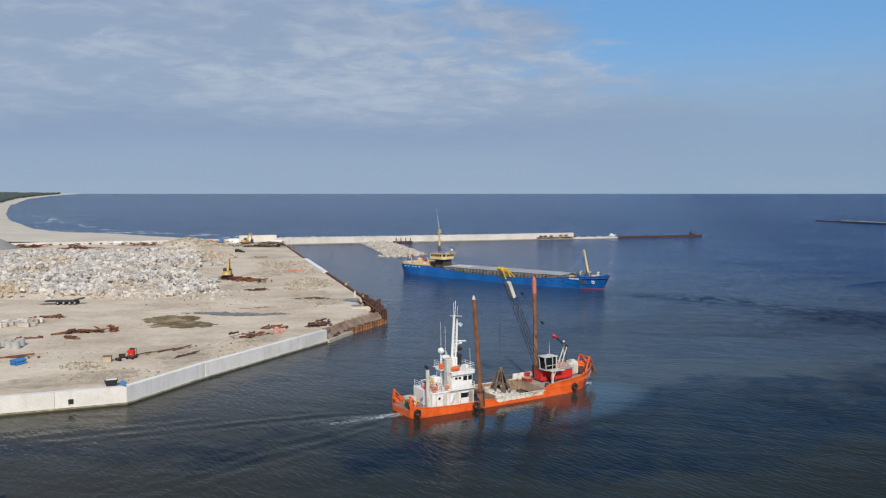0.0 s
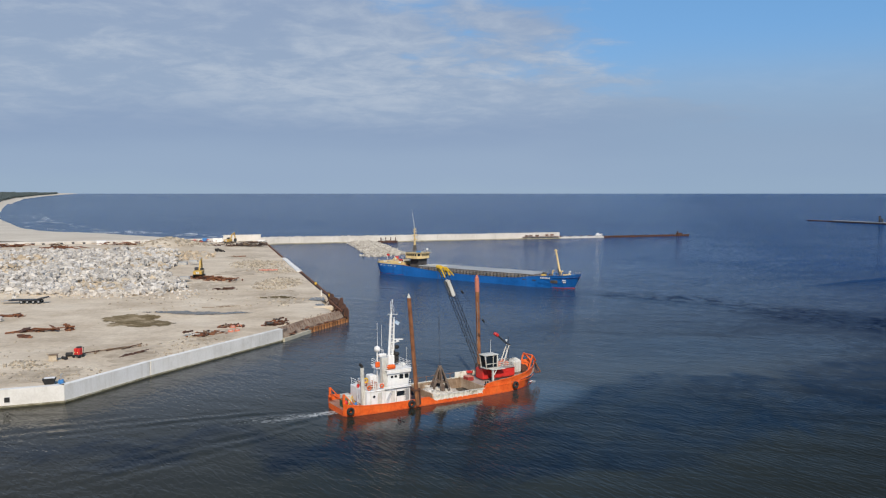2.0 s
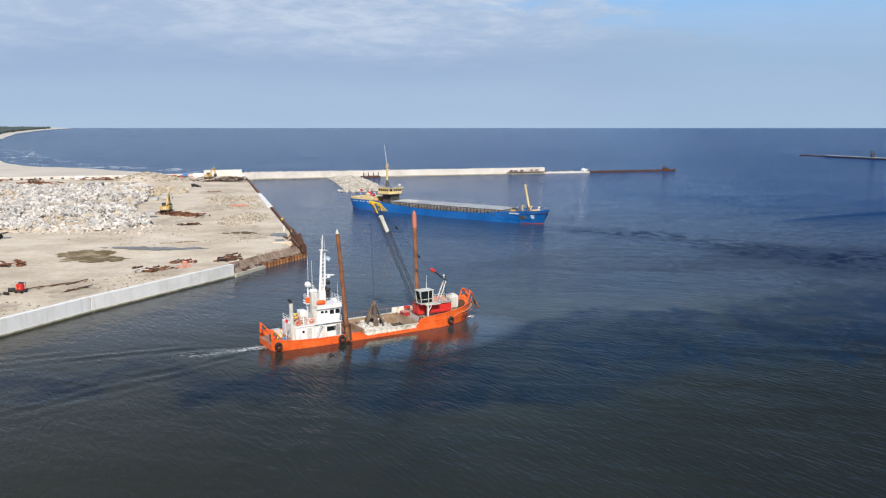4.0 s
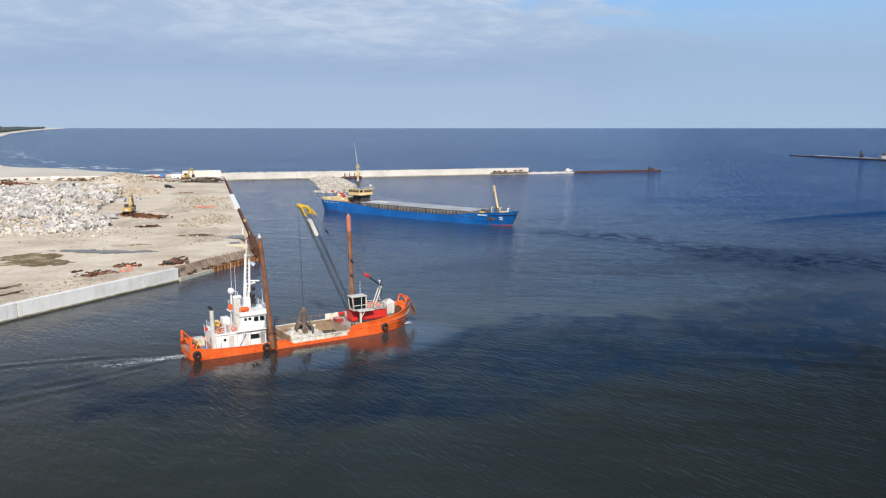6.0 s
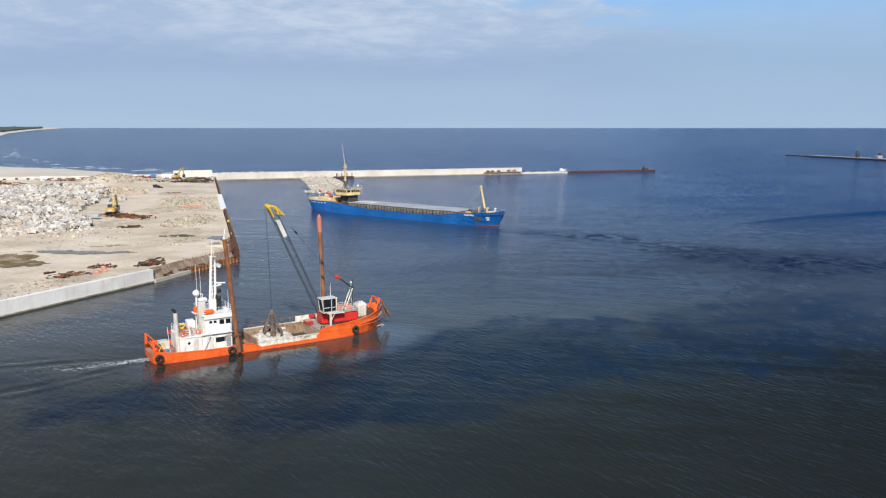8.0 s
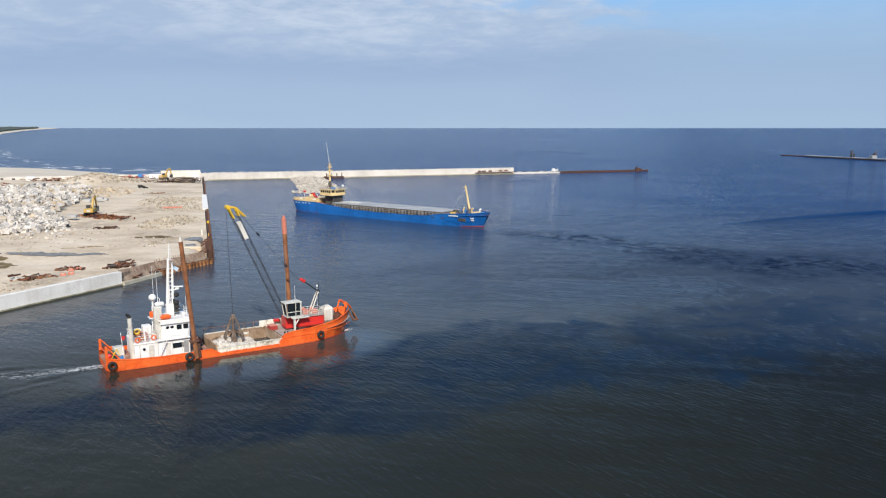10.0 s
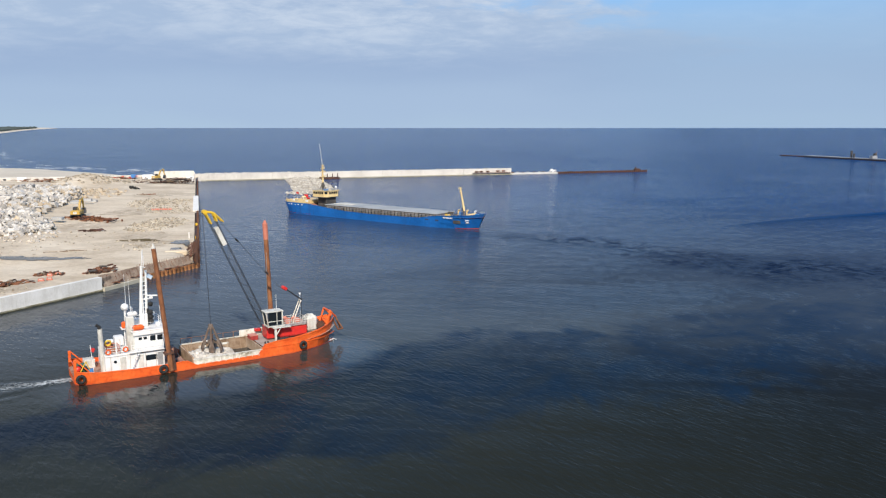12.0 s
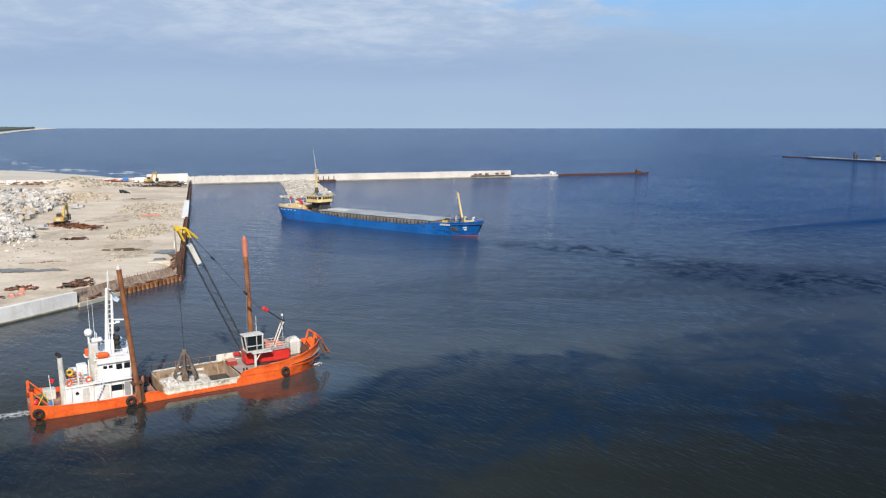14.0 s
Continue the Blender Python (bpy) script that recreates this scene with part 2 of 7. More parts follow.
    wake = mth("MULTIPLY", mth("MULTIPLY", strip_, rng(astern, 0.0, 17.0, 1.0, 0.36)), mth("MULTIPLY", soft(astern, -0.6, 0.3), soft(astern, 34, 8)))
    froth = mth("ADD", rng(fbm(20, 1.5, 0.9, 7, 0.74, 1.8), 0.32, 0.68, 0.0, 0.62), mth("MULTIPLY", wake, 0.46))
    foam_ = mth("MULTIPLY", rng(froth, 0.58, 0.88, 0, 0.9), soft(wake, 0.03, 0.2))
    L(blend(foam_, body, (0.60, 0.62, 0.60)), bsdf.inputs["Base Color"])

    # refractive index lowered near, far and to the east to dim the mirrored sky
    ior = mth("MINIMUM", rng(dist, 72, 128, 1.088, 1.185), rng(dist, 220, 520, 1.185, 1.06))
    ior = mth("MINIMUM", ior, rng(bearing, -0.1, 0.30, 1.185, 1.025))
    paws = rng(fbm(15, 90, 55, 6, 0.62, 1.4), 0.46, 0.62, 0, 0.04)
    ior = mth("SUBTRACT", ior, mth("MULTIPLY", paws, rng(dist, 200, 500, 1, 0.1)))
    ior = mth("SUBTRACT", ior, mth("MULTIPLY", mth("ADD", mth("MULTIPLY", tongue, 0.3), lane), 0.07))
    flecks = rng(fbm(-8, 2.0, 6.0, 5, 0.68, 0.4), 0.36, 0.64, -0.022, 0.022)
    ior = mth("ADD", ior, mth("MULTIPLY", flecks, mth("MULTIPLY", rng(dist, 110, 200, 0.25, 1.0), rng(dist, 400, 1500, 1.0, 0.15))))
    ior = mth("MAXIMUM", mth("ADD", ior, mth("MULTIPLY", lee, 0.29)), 1.015)
    L(ior, bsdf.inputs["IOR"])
    bsdf.inputs["Specular Tint"].default_value = (0.95, 0.97, 1.0, 1)
    calm = fbm(12, 60, 80, 5, 0.6, 1.2)
    L(mth("ADD", rng(calm, 0.35, 0.65, rough * 0.8, rough * 1.3), rng(dist, 220, 800, 0.0, 0.06)), bsdf.inputs["Roughness"])
    # wind ripples: long crests running away to the near east, finer ones over them
    keep = mth("MULTIPLY", rng(calm, 0.35, 0.65, 0.55, 1.0), mth("MULTIPLY_ADD", lee, -0.5, 1.0))
    grow = rng(dist, 180, 900, 1.0, 4.0)
    nrm = None
    for turn, sx, sy, detail, d in ((-20, 12, 5.0, 4, 0.30), (-57, 2.2, 0.62, 2, 0.15), (-45, 0.8, 0.36, 3, 0.045)):
        bp = N("ShaderNodeBump")
        bp.inputs["Distance"].default_value = d
        L(keep, bp.inputs["Strength"])
        L(mth("MULTIPLY", fbm(turn, sx, sy, detail, 0.5, 0.3), grow), bp.inputs["Height"])
        if nrm:
            L(nrm, bp.inputs["Normal"])
        nrm = bp.outputs[0]
    L(nrm, bsdf.inputs["Normal"])
    return m


M_SEA = water("sea_water", 0.08)
M_SAND = paint("sand", [(0.47, 0.375, 0.265), (0.62, 0.515, 0.38), (0.72, 0.62, 0.48)], 0.95, scale=0.06, fine=0.9, bump=0.8, dist=0.3, lanes=((0.36, 0.28, 0.185), 0.38, 0.22, 40))
M_BEACH = paint("beach_sand", [(0.52, 0.45, 0.35), (0.64, 0.57, 0.46)], 0.95, scale=0.02, fine=0.4, bump=0.4, dist=0.3)
M_CONC = paint("concrete", [(0.66, 0.635, 0.585), (0.76, 0.74, 0.69), (0.82, 0.80, 0.76)], 0.85, scale=0.25, fine=3.0, bump=0.3, dist=0.02, streak=((0.42, 0.38, 0.30), 0.30, 0.8), per_object=0.06)
M_WETC = paint("wet_concrete", [(0.15, 0.135, 0.085), (0.30, 0.275, 0.19), (0.46, 0.43, 0.34)], 0.6, scale=0.6, fine=4, bump=0.3)
M_WEED = paint("wet_weed", [(0.03, 0.03, 0.014), (0.065, 0.06, 0.028), (0.11, 0.10, 0.05)], 0.55, scale=0.7, fine=5, bump=0.4)
M_RUST = paint("rust", [(0.085, 0.030, 0.017), (0.18, 0.068, 0.032), (0.29, 0.125, 0.052)], 0.85, scale=0.5, fine=5, bump=0.5, dist=0.03, streak=((0.05, 0.03, 0.025), 0.5, 2.0))
M_RUSTD = paint("dark_rust", [(0.032, 0.017, 0.013), (0.075, 0.035, 0.024), (0.13, 0.060, 0.035)], 0.85, scale=0.6, fine=5, bump=0.5, dist=0.03)
M_ROCK = paint("pale_rock", [(0.38, 0.345, 0.305), (0.545, 0.51, 0.46), (0.65, 0.615, 0.57)], 0.9, scale=0.5, fine=2.5, bump=0.8, dist=0.12, island=0.38)
M_ROCKT = paint("tan_rock", [(0.34, 0.26, 0.17), (0.48, 0.39, 0.28), (0.55, 0.48, 0.38)], 0.9, scale=0.3, fine=2.5, bump=0.5, dist=0.08, island=0.25)
M_SPUR = paint("grey_tan_stone", [(0.30, 0.265, 0.22), (0.46, 0.42, 0.355), (0.58, 0.54, 0.48)], 0.9, scale=0.3, fine=2.0, bump=0.6, dist=0.1, island=0.35)
M_GRAVEL = paint("grey_gravel", [(0.20, 0.195, 0.185), (0.28, 0.275, 0.26)], 0.95, scale=0.5, fine=4, bump=0.6, dist=0.1)

M_CONCW = paint("white_concrete", [(0.50, 0.47, 0.43), (0.62, 0.59, 0.54), (0.70, 0.67, 0.62)], 0.85, scale=0.08, fine=1.0, bump=0.3, dist=0.05, streak=((0.50, 0.46, 0.40), 0.4, 0.3))
M_MUD = paint("wet_mud", [(0.10, 0.07, 0.03), (0.19, 0.14, 0.07), (0.42, 0.33, 0.21)], 0.9, scale=0.22, fine=1.2, bump=0.3, dist=0.1, spec=0.15)
M_POOL = paint("puddle_water", [(0.13, 0.105, 0.06), (0.20, 0.165, 0.11)], 0.25, scale=0.2, fine=1.5, bump=0.05)
M_WOOD = paint("old_timber", [(0.16, 0.11, 0.07), (0.28, 0.21, 0.14)], 0.85, scale=0.8, fine=6)
# canopy green greyed and blued: distance haze put into the base colour
M_PINE = paint("hazed_pine_canopy", [(0.045, 0.065, 0.06), (0.065, 0.085, 0.08), (0.08, 0.10, 0.095)], 0.9, scale=0.01, fine=0.1, bump=0.5, dist=1.0, island=0.3)
M_RUBBLE = paint("rubble", [(0.28, 0.235, 0.17), (0.39, 0.335, 0.255), (0.49, 0.43, 0.34)], 0.95, scale=0.4, fine=3, bump=0.4, island=0.35)
M_CEM = paint("grey_concrete", [(0.34, 0.34, 0.33), (0.46, 0.46, 0.45)], 0.85, scale=0.6, fine=5, bump=0.2)

M_LEDGE = paint("tan_concrete", [(0.38, 0.34, 0.25), (0.52, 0.48, 0.38)], 0.85, scale=0.4, fine=3)
M_DIG = paint("worn_yellow_paint", [(0.36, 0.22, 0.05), (0.52, 0.33, 0.07), (0.60, 0.40, 0.10)], 0.55, scale=1.0, fine=6, streak=((0.16, 0.10, 0.04), 0.5, 2.5))
M_COAMW = paint("stained_white_steel", [(0.22, 0.18, 0.12), (0.58, 0.54, 0.45), (0.72, 0.69, 0.61), (0.78, 0.76, 0.69)], 0.75, scale=0.55, fine=2.2, bump=0.4, dist=0.05, streak=((0.20, 0.12, 0.06), 0.6, 1.4))
M_HATCHD = paint("brown_grey_coaming", [(0.12, 0.10, 0.085), (0.20, 0.175, 0.15), (0.27, 0.24, 0.21)], 0.8, scale=0.3, fine=2)
M_DIRT = paint("trampled_dirt", [(0.34, 0.265, 0.18), (0.46, 0.375, 0.27), (0.57, 0.475, 0.355)], 0.95, scale=0.3, fine=2.0, bump=0.7, dist=0.15)
M_BANK = paint("brown_bank", [(0.15, 0.10, 0.068), (0.27, 0.20, 0.145), (0.37, 0.295, 0.22)], 0.9, scale=0.5, fine=3, bump=0.6, dist=0.1, streak=((0.10, 0.05, 0.03), 0.6, 2.0))
# ---- building blocks ----
def part(name, bm, mat, parent=None, label="", smooth=False):
    me = bpy.data.meshes.new(name)
    bmesh.ops.recalc_face_normals(bm, faces=bm.faces)
    bm.to_mesh(me)
    bm.free()
    me.materials.append(mat)
    if smooth:
        me.polygons.foreach_set("use_smooth", [True] * len(me.polygons))
    ob = new(name, me)
    ob.parent = parent
    if label:
        tagged(ob, label)
    return ob


def raw(name, verts, faces, mat, parent=None, smooth=False):
    me = bpy.data.meshes.new(name)
    me.from_pydata([tuple(v) for v in verts], [], faces)
    me.update()
    me.materials.append(mat)
    if smooth:
        me.polygons.foreach_set("use_smooth", [True] * len(me.polygons))
    ob = new(name, me)
    ob.parent = parent
    return ob


def thing(name, m, label, category, group="", kind=""):
    ob = new(name)
    ob.empty_display_size = 0.5
    ob.matrix_world = m
    return tagged(ob, label, category, group, kind)


def box(bm, c, s, rz=0.0, rx=0.0, ry=0.0, bev=0.0, taper=1.0):
    """A box with centre c and size s, turned in degrees; taper shrinks its top."""
    g = bmesh.ops.create_cube(bm, size=1.0)
    vs = g["verts"]
    for v in vs:
        k = taper if v.co.z > 0 else 1.0
        v.co = Vector((v.co.x * s[0] * k, v.co.y * s[1] * k, v.co.z * s[2]))
    if bev:
        es = list({e for v in vs for e in v.link_edges})
        g = bmesh.ops.bevel(bm, geom=es, offset=bev, segments=1, affect="EDGES")
        vs = list({v for f in g["faces"] for v in f.verts} | {v for v in vs if v.is_valid})
    bmesh.ops.transform(bm, matrix=pose(*c, rx, ry, rz), verts=vs)
    return bm


def rod(bm, a, b, r, r2=None, seg=8):
    """A round bar from a to b."""
    a, b = Vector(a), Vector(b)
    d = b - a
    g = bmesh.ops.create_cone(bm, cap_ends=True, segments=seg, radius1=r, radius2=r if r2 is None else r2, depth=d.length)
    m = Matrix.Translation((a + b) / 2) @ d.to_track_quat("Z", "Y").to_matrix().to_4x4()
    bmesh.ops.transform(bm, matrix=m, verts=g["verts"])
    return bm


def chain(bm, pts, r, seg=6):
    for a, b in zip(pts, pts[1:]):
        rod(bm, a, b, r, seg=seg)
    return bm


def prism(bm, outline, z0, z1):
    """An upright block over a plan outline."""
    lo = [bm.verts.new((x, y, z0)) for x, y in outline]
    hi = [bm.verts.new((x, y, z1)) for x, y in outline]
    n = len(lo)
    for i in range(n):
        bm.faces.new((lo[i], lo[(i + 1) % n], hi[(i + 1) % n], hi[i]))
    bm.faces.new(hi)
    bm.faces.new(lo[::-1])
    return bm


def B():
    return bmesh.new()


def lerp(a, b, k):
    return a + (b - a) * k


def interp(x, xs, ys):
    return float(np.interp(x, xs, ys))


# ---- sea: one sheet to the horizon, its far rim lifted to eye height ----
RIM = 34.0


def sea_z(r):
    return 0.0 if r < 3000 else RIM * (r - 3000) / 1950


def build_sea():
    rings = [0, 30, 60, 100, 150, 220, 320, 450, 650, 900, 1300, 1900, 2500, 3000, 3300, 3700, 4200, 4600, 4950]
    seg = 96
    vs, fs = [(20.0, 10.0, 0.0)], []
    for r in rings[1:]:
        for k in range(seg):
            a = 2 * math.pi * k / seg
            vs.append((20 + r * math.cos(a), 10 + r * math.sin(a), sea_z(r)))
    for k in range(seg):
        fs.append((0, 1 + k, 1 + (k + 1) % seg))
    for i in range(len(rings) - 2):
        o, p = 1 + i * seg, 1 + (i + 1) * seg
        for k in range(seg):
            q = (k + 1) % seg
            fs.append((o + k, p + k, p + q, o + q))
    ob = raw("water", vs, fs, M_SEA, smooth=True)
    tagged(ob, "dark blue-grey sea water with wind ripples", "sea", kind="structure")


build_sea()

# ---- quay land ----
GROUND = 2.8
# seaward edge of the land, from the near quay to the breakwater
EDGE_Y = [-10, 118.2, 124.7, 177.6, 189.2, 205.5, 497.0, 530.0]
EDGE_X = [-402, -67.9, -51.0, -26.5, -22.5, -15.0, -102.0, -110.0]


def edge_x(y):
    return interp(y, EDGE_Y, EDGE_X)


def hump(x, y, cx, cy, rx, ry, h):
    d = ((x - cx) / rx) ** 2 + ((y - cy) / ry) ** 2
    return h * math.exp(-d * 1.6) if d < 5 else 0.0


def ground_z(x, y):
    z = GROUND + 0.45 * noise.noise(Vector((x * 0.05, y * 0.03, 0))) + 0.28 * noise.noise(Vector((x * 0.2, y * 0.12, 3))) + 0.10 * abs(noise.noise(Vector((x * 0.6, y * 0.25, 7))))
    e = edge_x(y) - x
    k = min(1.0, max(0.0, (e - 3) / 10))
    z = lerp(GROUND, z, k)
    z += hump(x, y, -120, 330, 50, 110, 2.6) * k
    z += hump(x, y, -141, 432, 20, 30, 6.0)
    if 178.5 < y < 205.5:
        z = min(z, lerp(0.7, GROUND + 0.1, min(1.0, max(0.0, e - 0.9) / 1.6)))
    if 205.5 <= y < 232:
        z = min(z, lerp(0.9, GROUND + 0.15, min(1.0, max(0.0, e - 2.6 + max(0, y - 224) * 0.3) / 1.8)))
    z -= hump(x, y, -58, 193, 16, 8, 0.35)
    z += hump(x, y, -45, 262, 12, 22, 0.8) * k
    z += hump(x, y, -62, 300, 14, 30, 0.7) * k
    return z


def build_land():
    ys = list(np.arange(60, 200, 2.0)) + list(np.arange(200, 535, 3.5))
    ds = [0.0, 1.5, 3, 5] + list(np.arange(7, 60, 2.0)) + list(np.arange(60, 150, 3.0)) + [160, 180, 210, 260, 330, 420]
    vs, fs = [], []
    for y in ys:
        for d in ds:
            x = edge_x(y) - 0.9 - d
            vs.append((x, y, ground_z(x, y)))
    n = len(ds)
    for i in range(len(ys) - 1):
        for j in range(n - 1):
            a = i * n + j
            fs.append((a, a + n, a + n + 1, a + 1))
    ob = raw("ground", vs, fs, M_SAND, smooth=True)
    tagged(ob, "pale trampled sand of a quay building site", "sand ground", kind="structure")


build_land()


def along(a, b, s, off=0.0):
    """Point s metres from a towards b, off metres to the right of that way."""
    d = (Vector(b) - Vector(a)).normalized()
    return Vector(a) + d * s + Vector((d.y, -d.x)) * off


def slab(bm, a, b, w_out, w_in, z0, z1):
    """A long wall from a to b; w_out to its right, w_in to its left."""
    L_ = (Vector(b) - Vector(a)).length
    p = [along(a, b, 0, w_out), along(a, b, L_, w_out), along(a, b, L_, -w_in), along(a, b, 0, -w_in)]
    prism(bm, [(q.x, q.y) for q in p], z0, z1)


QA, QB, QC, QD, QE = (-188.0, 71.0), (-51.0, 124.7), (-26.5, 177.6), (-15.0, 205.5), (-102.0, 497.0)


def build_quay_wall():
    wall = thing("wall_quay", pose(-51, 124.7, 0), "pale cast concrete quay wall above dark water", "quay wall", kind="structure")
    inv = wall.matrix_world.inverted()

    def run(a, b, n, top):
        L_ = (Vector(b) - Vector(a)).length
        for i in range(n):
            bm = B()
            p, q = along(a, b, L_ * i / n + 0.02), along(a, b, L_ * (i + 1) / n - 0.02)
            o = random.uniform(-0.02, 0.02)
            slab(bm, p, q, o, 1.1, 0.45, top)
            bmesh.ops.transform(bm, matrix=inv, verts=bm.verts)
            part("panel", bm, M_CONC, wall)
        bm = B()
        slab(bm, a, b, 0.14, 1.2, -2.0, 0.45)
        bmesh.ops.transform(bm, matrix=inv, verts=bm.verts)
        part("plinth", bm, M_WETC, wall, "dark wet concrete foot of the wall")
        bm = B()
        slab(bm, a, b, 0.17, 0.0, -1.0, 0.2)
        bmesh.ops.transform(bm, matrix=inv, verts=bm.verts)
        part("weed_line", bm, M_WEED, wall, "dark olive weed along the waterline")

    run(QA, QB, 14, 3.0)
    run(QB, (-43.75, 142.4), 2, 3.0)
    run((-43.65, 142.5), QC, 4, 3.0)


build_quay_wall()

BW0, BW1 = Vector((-106.7, 521.0)), Vector((98.7, 592.8))
BWD = (BW1 - BW0).normalized()


def bw(s, off=0.0):
    """Point on the breakwater's line, s metres from its root; off to seaward."""
    return BW0 + BWD * s + Vector((-BWD.y, BWD.x)) * off


def build_breakwater():
    w = thing("wall_breakwater", pose(BW0.x, BW0.y, 0), "long white concrete breakwater wall out in the sea", "breakwater", kind="structure")
    inv = w.matrix_world.inverted()

    def seg(name, s0, s1, o0, o1, z0, z1, mat, label=""):
        bm = B()
        p = [bw(s0, o0), bw(s1, o0), bw(s1, o1), bw(s0, o1)]
        prism(bm, [(q.x, q.y) for q in p], z0, z1)
        bmesh.ops.transform(bm, matrix=inv, verts=bm.verts)
        part(name, bm, mat, w, label)

    L_ = (BW1 - BW0).length
    s = -330.0
    while s < L_ - 1:
        e = min(s + 15, L_)
        seg("panel", s + 0.05, e - 0.05, random.uniform(-0.05, 0.05), 3.0, -1.0, 4.6 + random.uniform(-0.08, 0.08), M_CONCW)
        s = e
    seg("apron", 0, L_, -1.2, 0, -1, 0.7, M_WETC)
    seg("deck", L_, L_ + 38, -0.5, 6, -1, 1.0, M_CONCW)
    seg("deck", L_ + 38, L_ + 116, -0.5, 5, -1, 1.1, M_RUSTD, "rusty unfinished sheet pile end")


build_breakwater()
# ---- ship paints ----
M_ORANGE = paint("orange_hull_paint", [(0.62, 0.075, 0.012), (0.78, 0.125, 0.02), (0.85, 0.17, 0.035)], 0.42, scale=0.5, fine=3, bump=0.15, dist=0.03, streak=((0.36, 0.07, 0.025), 0.35, 1.6))
M_WHITE = paint("white_ship_paint", [(0.70, 0.70, 0.68), (0.80, 0.80, 0.79), (0.84, 0.84, 0.83)], 0.4, scale=0.8, fine=5, bump=0.1, streak=((0.42, 0.28, 0.18), 0.35, 2.5))
M_OFFW = paint("chalky_grey_white", [(0.42, 0.41, 0.37), (0.58, 0.57, 0.52), (0.68, 0.67, 0.62)], 0.7, scale=0.8, fine=5, bump=0.3, streak=((0.22, 0.14, 0.08), 0.7, 1.8))
M_DECK = paint("red_brown_deck", [(0.20, 0.075, 0.045), (0.30, 0.14, 0.09), (0.38, 0.24, 0.18)], 0.8, scale=0.6, fine=4, bump=0.2)
M_GDECK = paint("grey_pink_deck", [(0.24, 0.19, 0.17), (0.34, 0.28, 0.25), (0.40, 0.36, 0.33)], 0.85, scale=0.5, fine=4, bump=0.2)
M_HOLD = paint("rusty_hold_plate", [(0.26, 0.16, 0.09), (0.42, 0.29, 0.19), (0.52, 0.40, 0.29)], 0.85, scale=0.5, fine=3, bump=0.3, streak=((0.12, 0.06, 0.03), 0.5, 1.5))
M_SPUD = paint("rusty_pipe", [(0.14, 0.05, 0.02), (0.26, 0.10, 0.04), (0.34, 0.15, 0.06)], 0.75, scale=0.7, fine=6, bump=0.3, streak=((0.08, 0.035, 0.02), 0.6, 2.5))
M_SPUDT = paint("faded_red_pipe", [(0.45, 0.13, 0.08), (0.60, 0.22, 0.15)], 0.7, scale=0.7, fine=5)
M_BLACK = paint("black_rubber", [(0.012, 0.012, 0.012), (0.03, 0.03, 0.03)], 0.8, scale=2, fine=12)
M_STEEL = paint("dark_steel", [(0.03, 0.032, 0.036), (0.07, 0.07, 0.075)], 0.55, 0.4, scale=1, fine=8)
M_GALV = paint("grey_steel", [(0.30, 0.31, 0.32), (0.42, 0.43, 0.44)], 0.5, 0.3, scale=1, fine=8)
M_GRAB = paint("worn_grab_steel", [(0.06, 0.043, 0.032), (0.125, 0.092, 0.07), (0.21, 0.165, 0.135)], 0.75, scale=0.8, fine=5, bump=0.3, streak=((0.20, 0.09, 0.04), 0.5, 2.0))
M_SALM = paint("faded_salmon_paint", [(0.48, 0.16, 0.11), (0.62, 0.27, 0.20)], 0.7, scale=0.8, fine=5)
M_RED = paint("red_paint", [(0.52, 0.02, 0.018), (0.66, 0.04, 0.03)], 0.42, scale=0.8, fine=5, streak=((0.25, 0.03, 0.02), 0.4, 2.0))
M_YEL = paint("yellow_paint", [(0.66, 0.40, 0.02), (0.80, 0.52, 0.04)], 0.45, scale=0.8, fine=5, streak=((0.28, 0.14, 0.03), 0.4, 2.0))
M_BLUE = paint("blue_hull_paint", [(0.005, 0.085, 0.29), (0.008, 0.118, 0.39), (0.016, 0.145, 0.46)], 0.4, scale=0.12, fine=1.2, bump=0.1, streak=((0.03, 0.07, 0.20), 0.5, 0.6))
M_BOOT = paint("red_boot_top", [(0.30, 0.03, 0.025), (0.42, 0.06, 0.045)], 0.6, scale=0.5, fine=3)
M_CREAM = paint("cream_yellow_paint", [(0.68, 0.50, 0.22), (0.78, 0.60, 0.30)], 0.5, scale=0.4, fine=3, streak=((0.45, 0.25, 0.10), 0.35, 1.0))
M_HATCH = paint("grey_hatch_cover", [(0.27, 0.28, 0.28), (0.36, 0.37, 0.37), (0.43, 0.43, 0.42)], 0.7, scale=0.15, fine=2, bump=0.1)
M_COAM = paint("dark_coaming", [(0.03, 0.03, 0.032), (0.075, 0.07, 0.065), (0.14, 0.11, 0.085)], 0.8, scale=0.4, fine=3)
M_PALEB = paint("pale_blue_cloth", [(0.30, 0.48, 0.66), (0.70, 0.74, 0.78)], 0.9, scale=3, fine=9)
M_TEAL = paint("blue_plastic", [(0.03, 0.16, 0.42), (0.06, 0.24, 0.55)], 0.5, scale=2, fine=9)
M_GREEN = paint("green_paint", [(0.04, 0.10, 0.05), (0.07, 0.15, 0.08)], 0.6, scale=2, fine=9)
M_GLASS = bpy.data.materials.new("dark_window_glass")
M_GLASS.use_nodes = True
_b = M_GLASS.node_tree.nodes["Principled BSDF"]
_b.inputs["Base Color"].default_value, _b.inputs["Roughness"].default_value = (0.012, 0.016, 0.02, 1), 0.06
M_FOAM = paint("foam", [(0.52, 0.54, 0.54), (0.82, 0.84, 0.84)], 0.9, scale=0.8, fine=5, bump=0.6, dist=0.1)


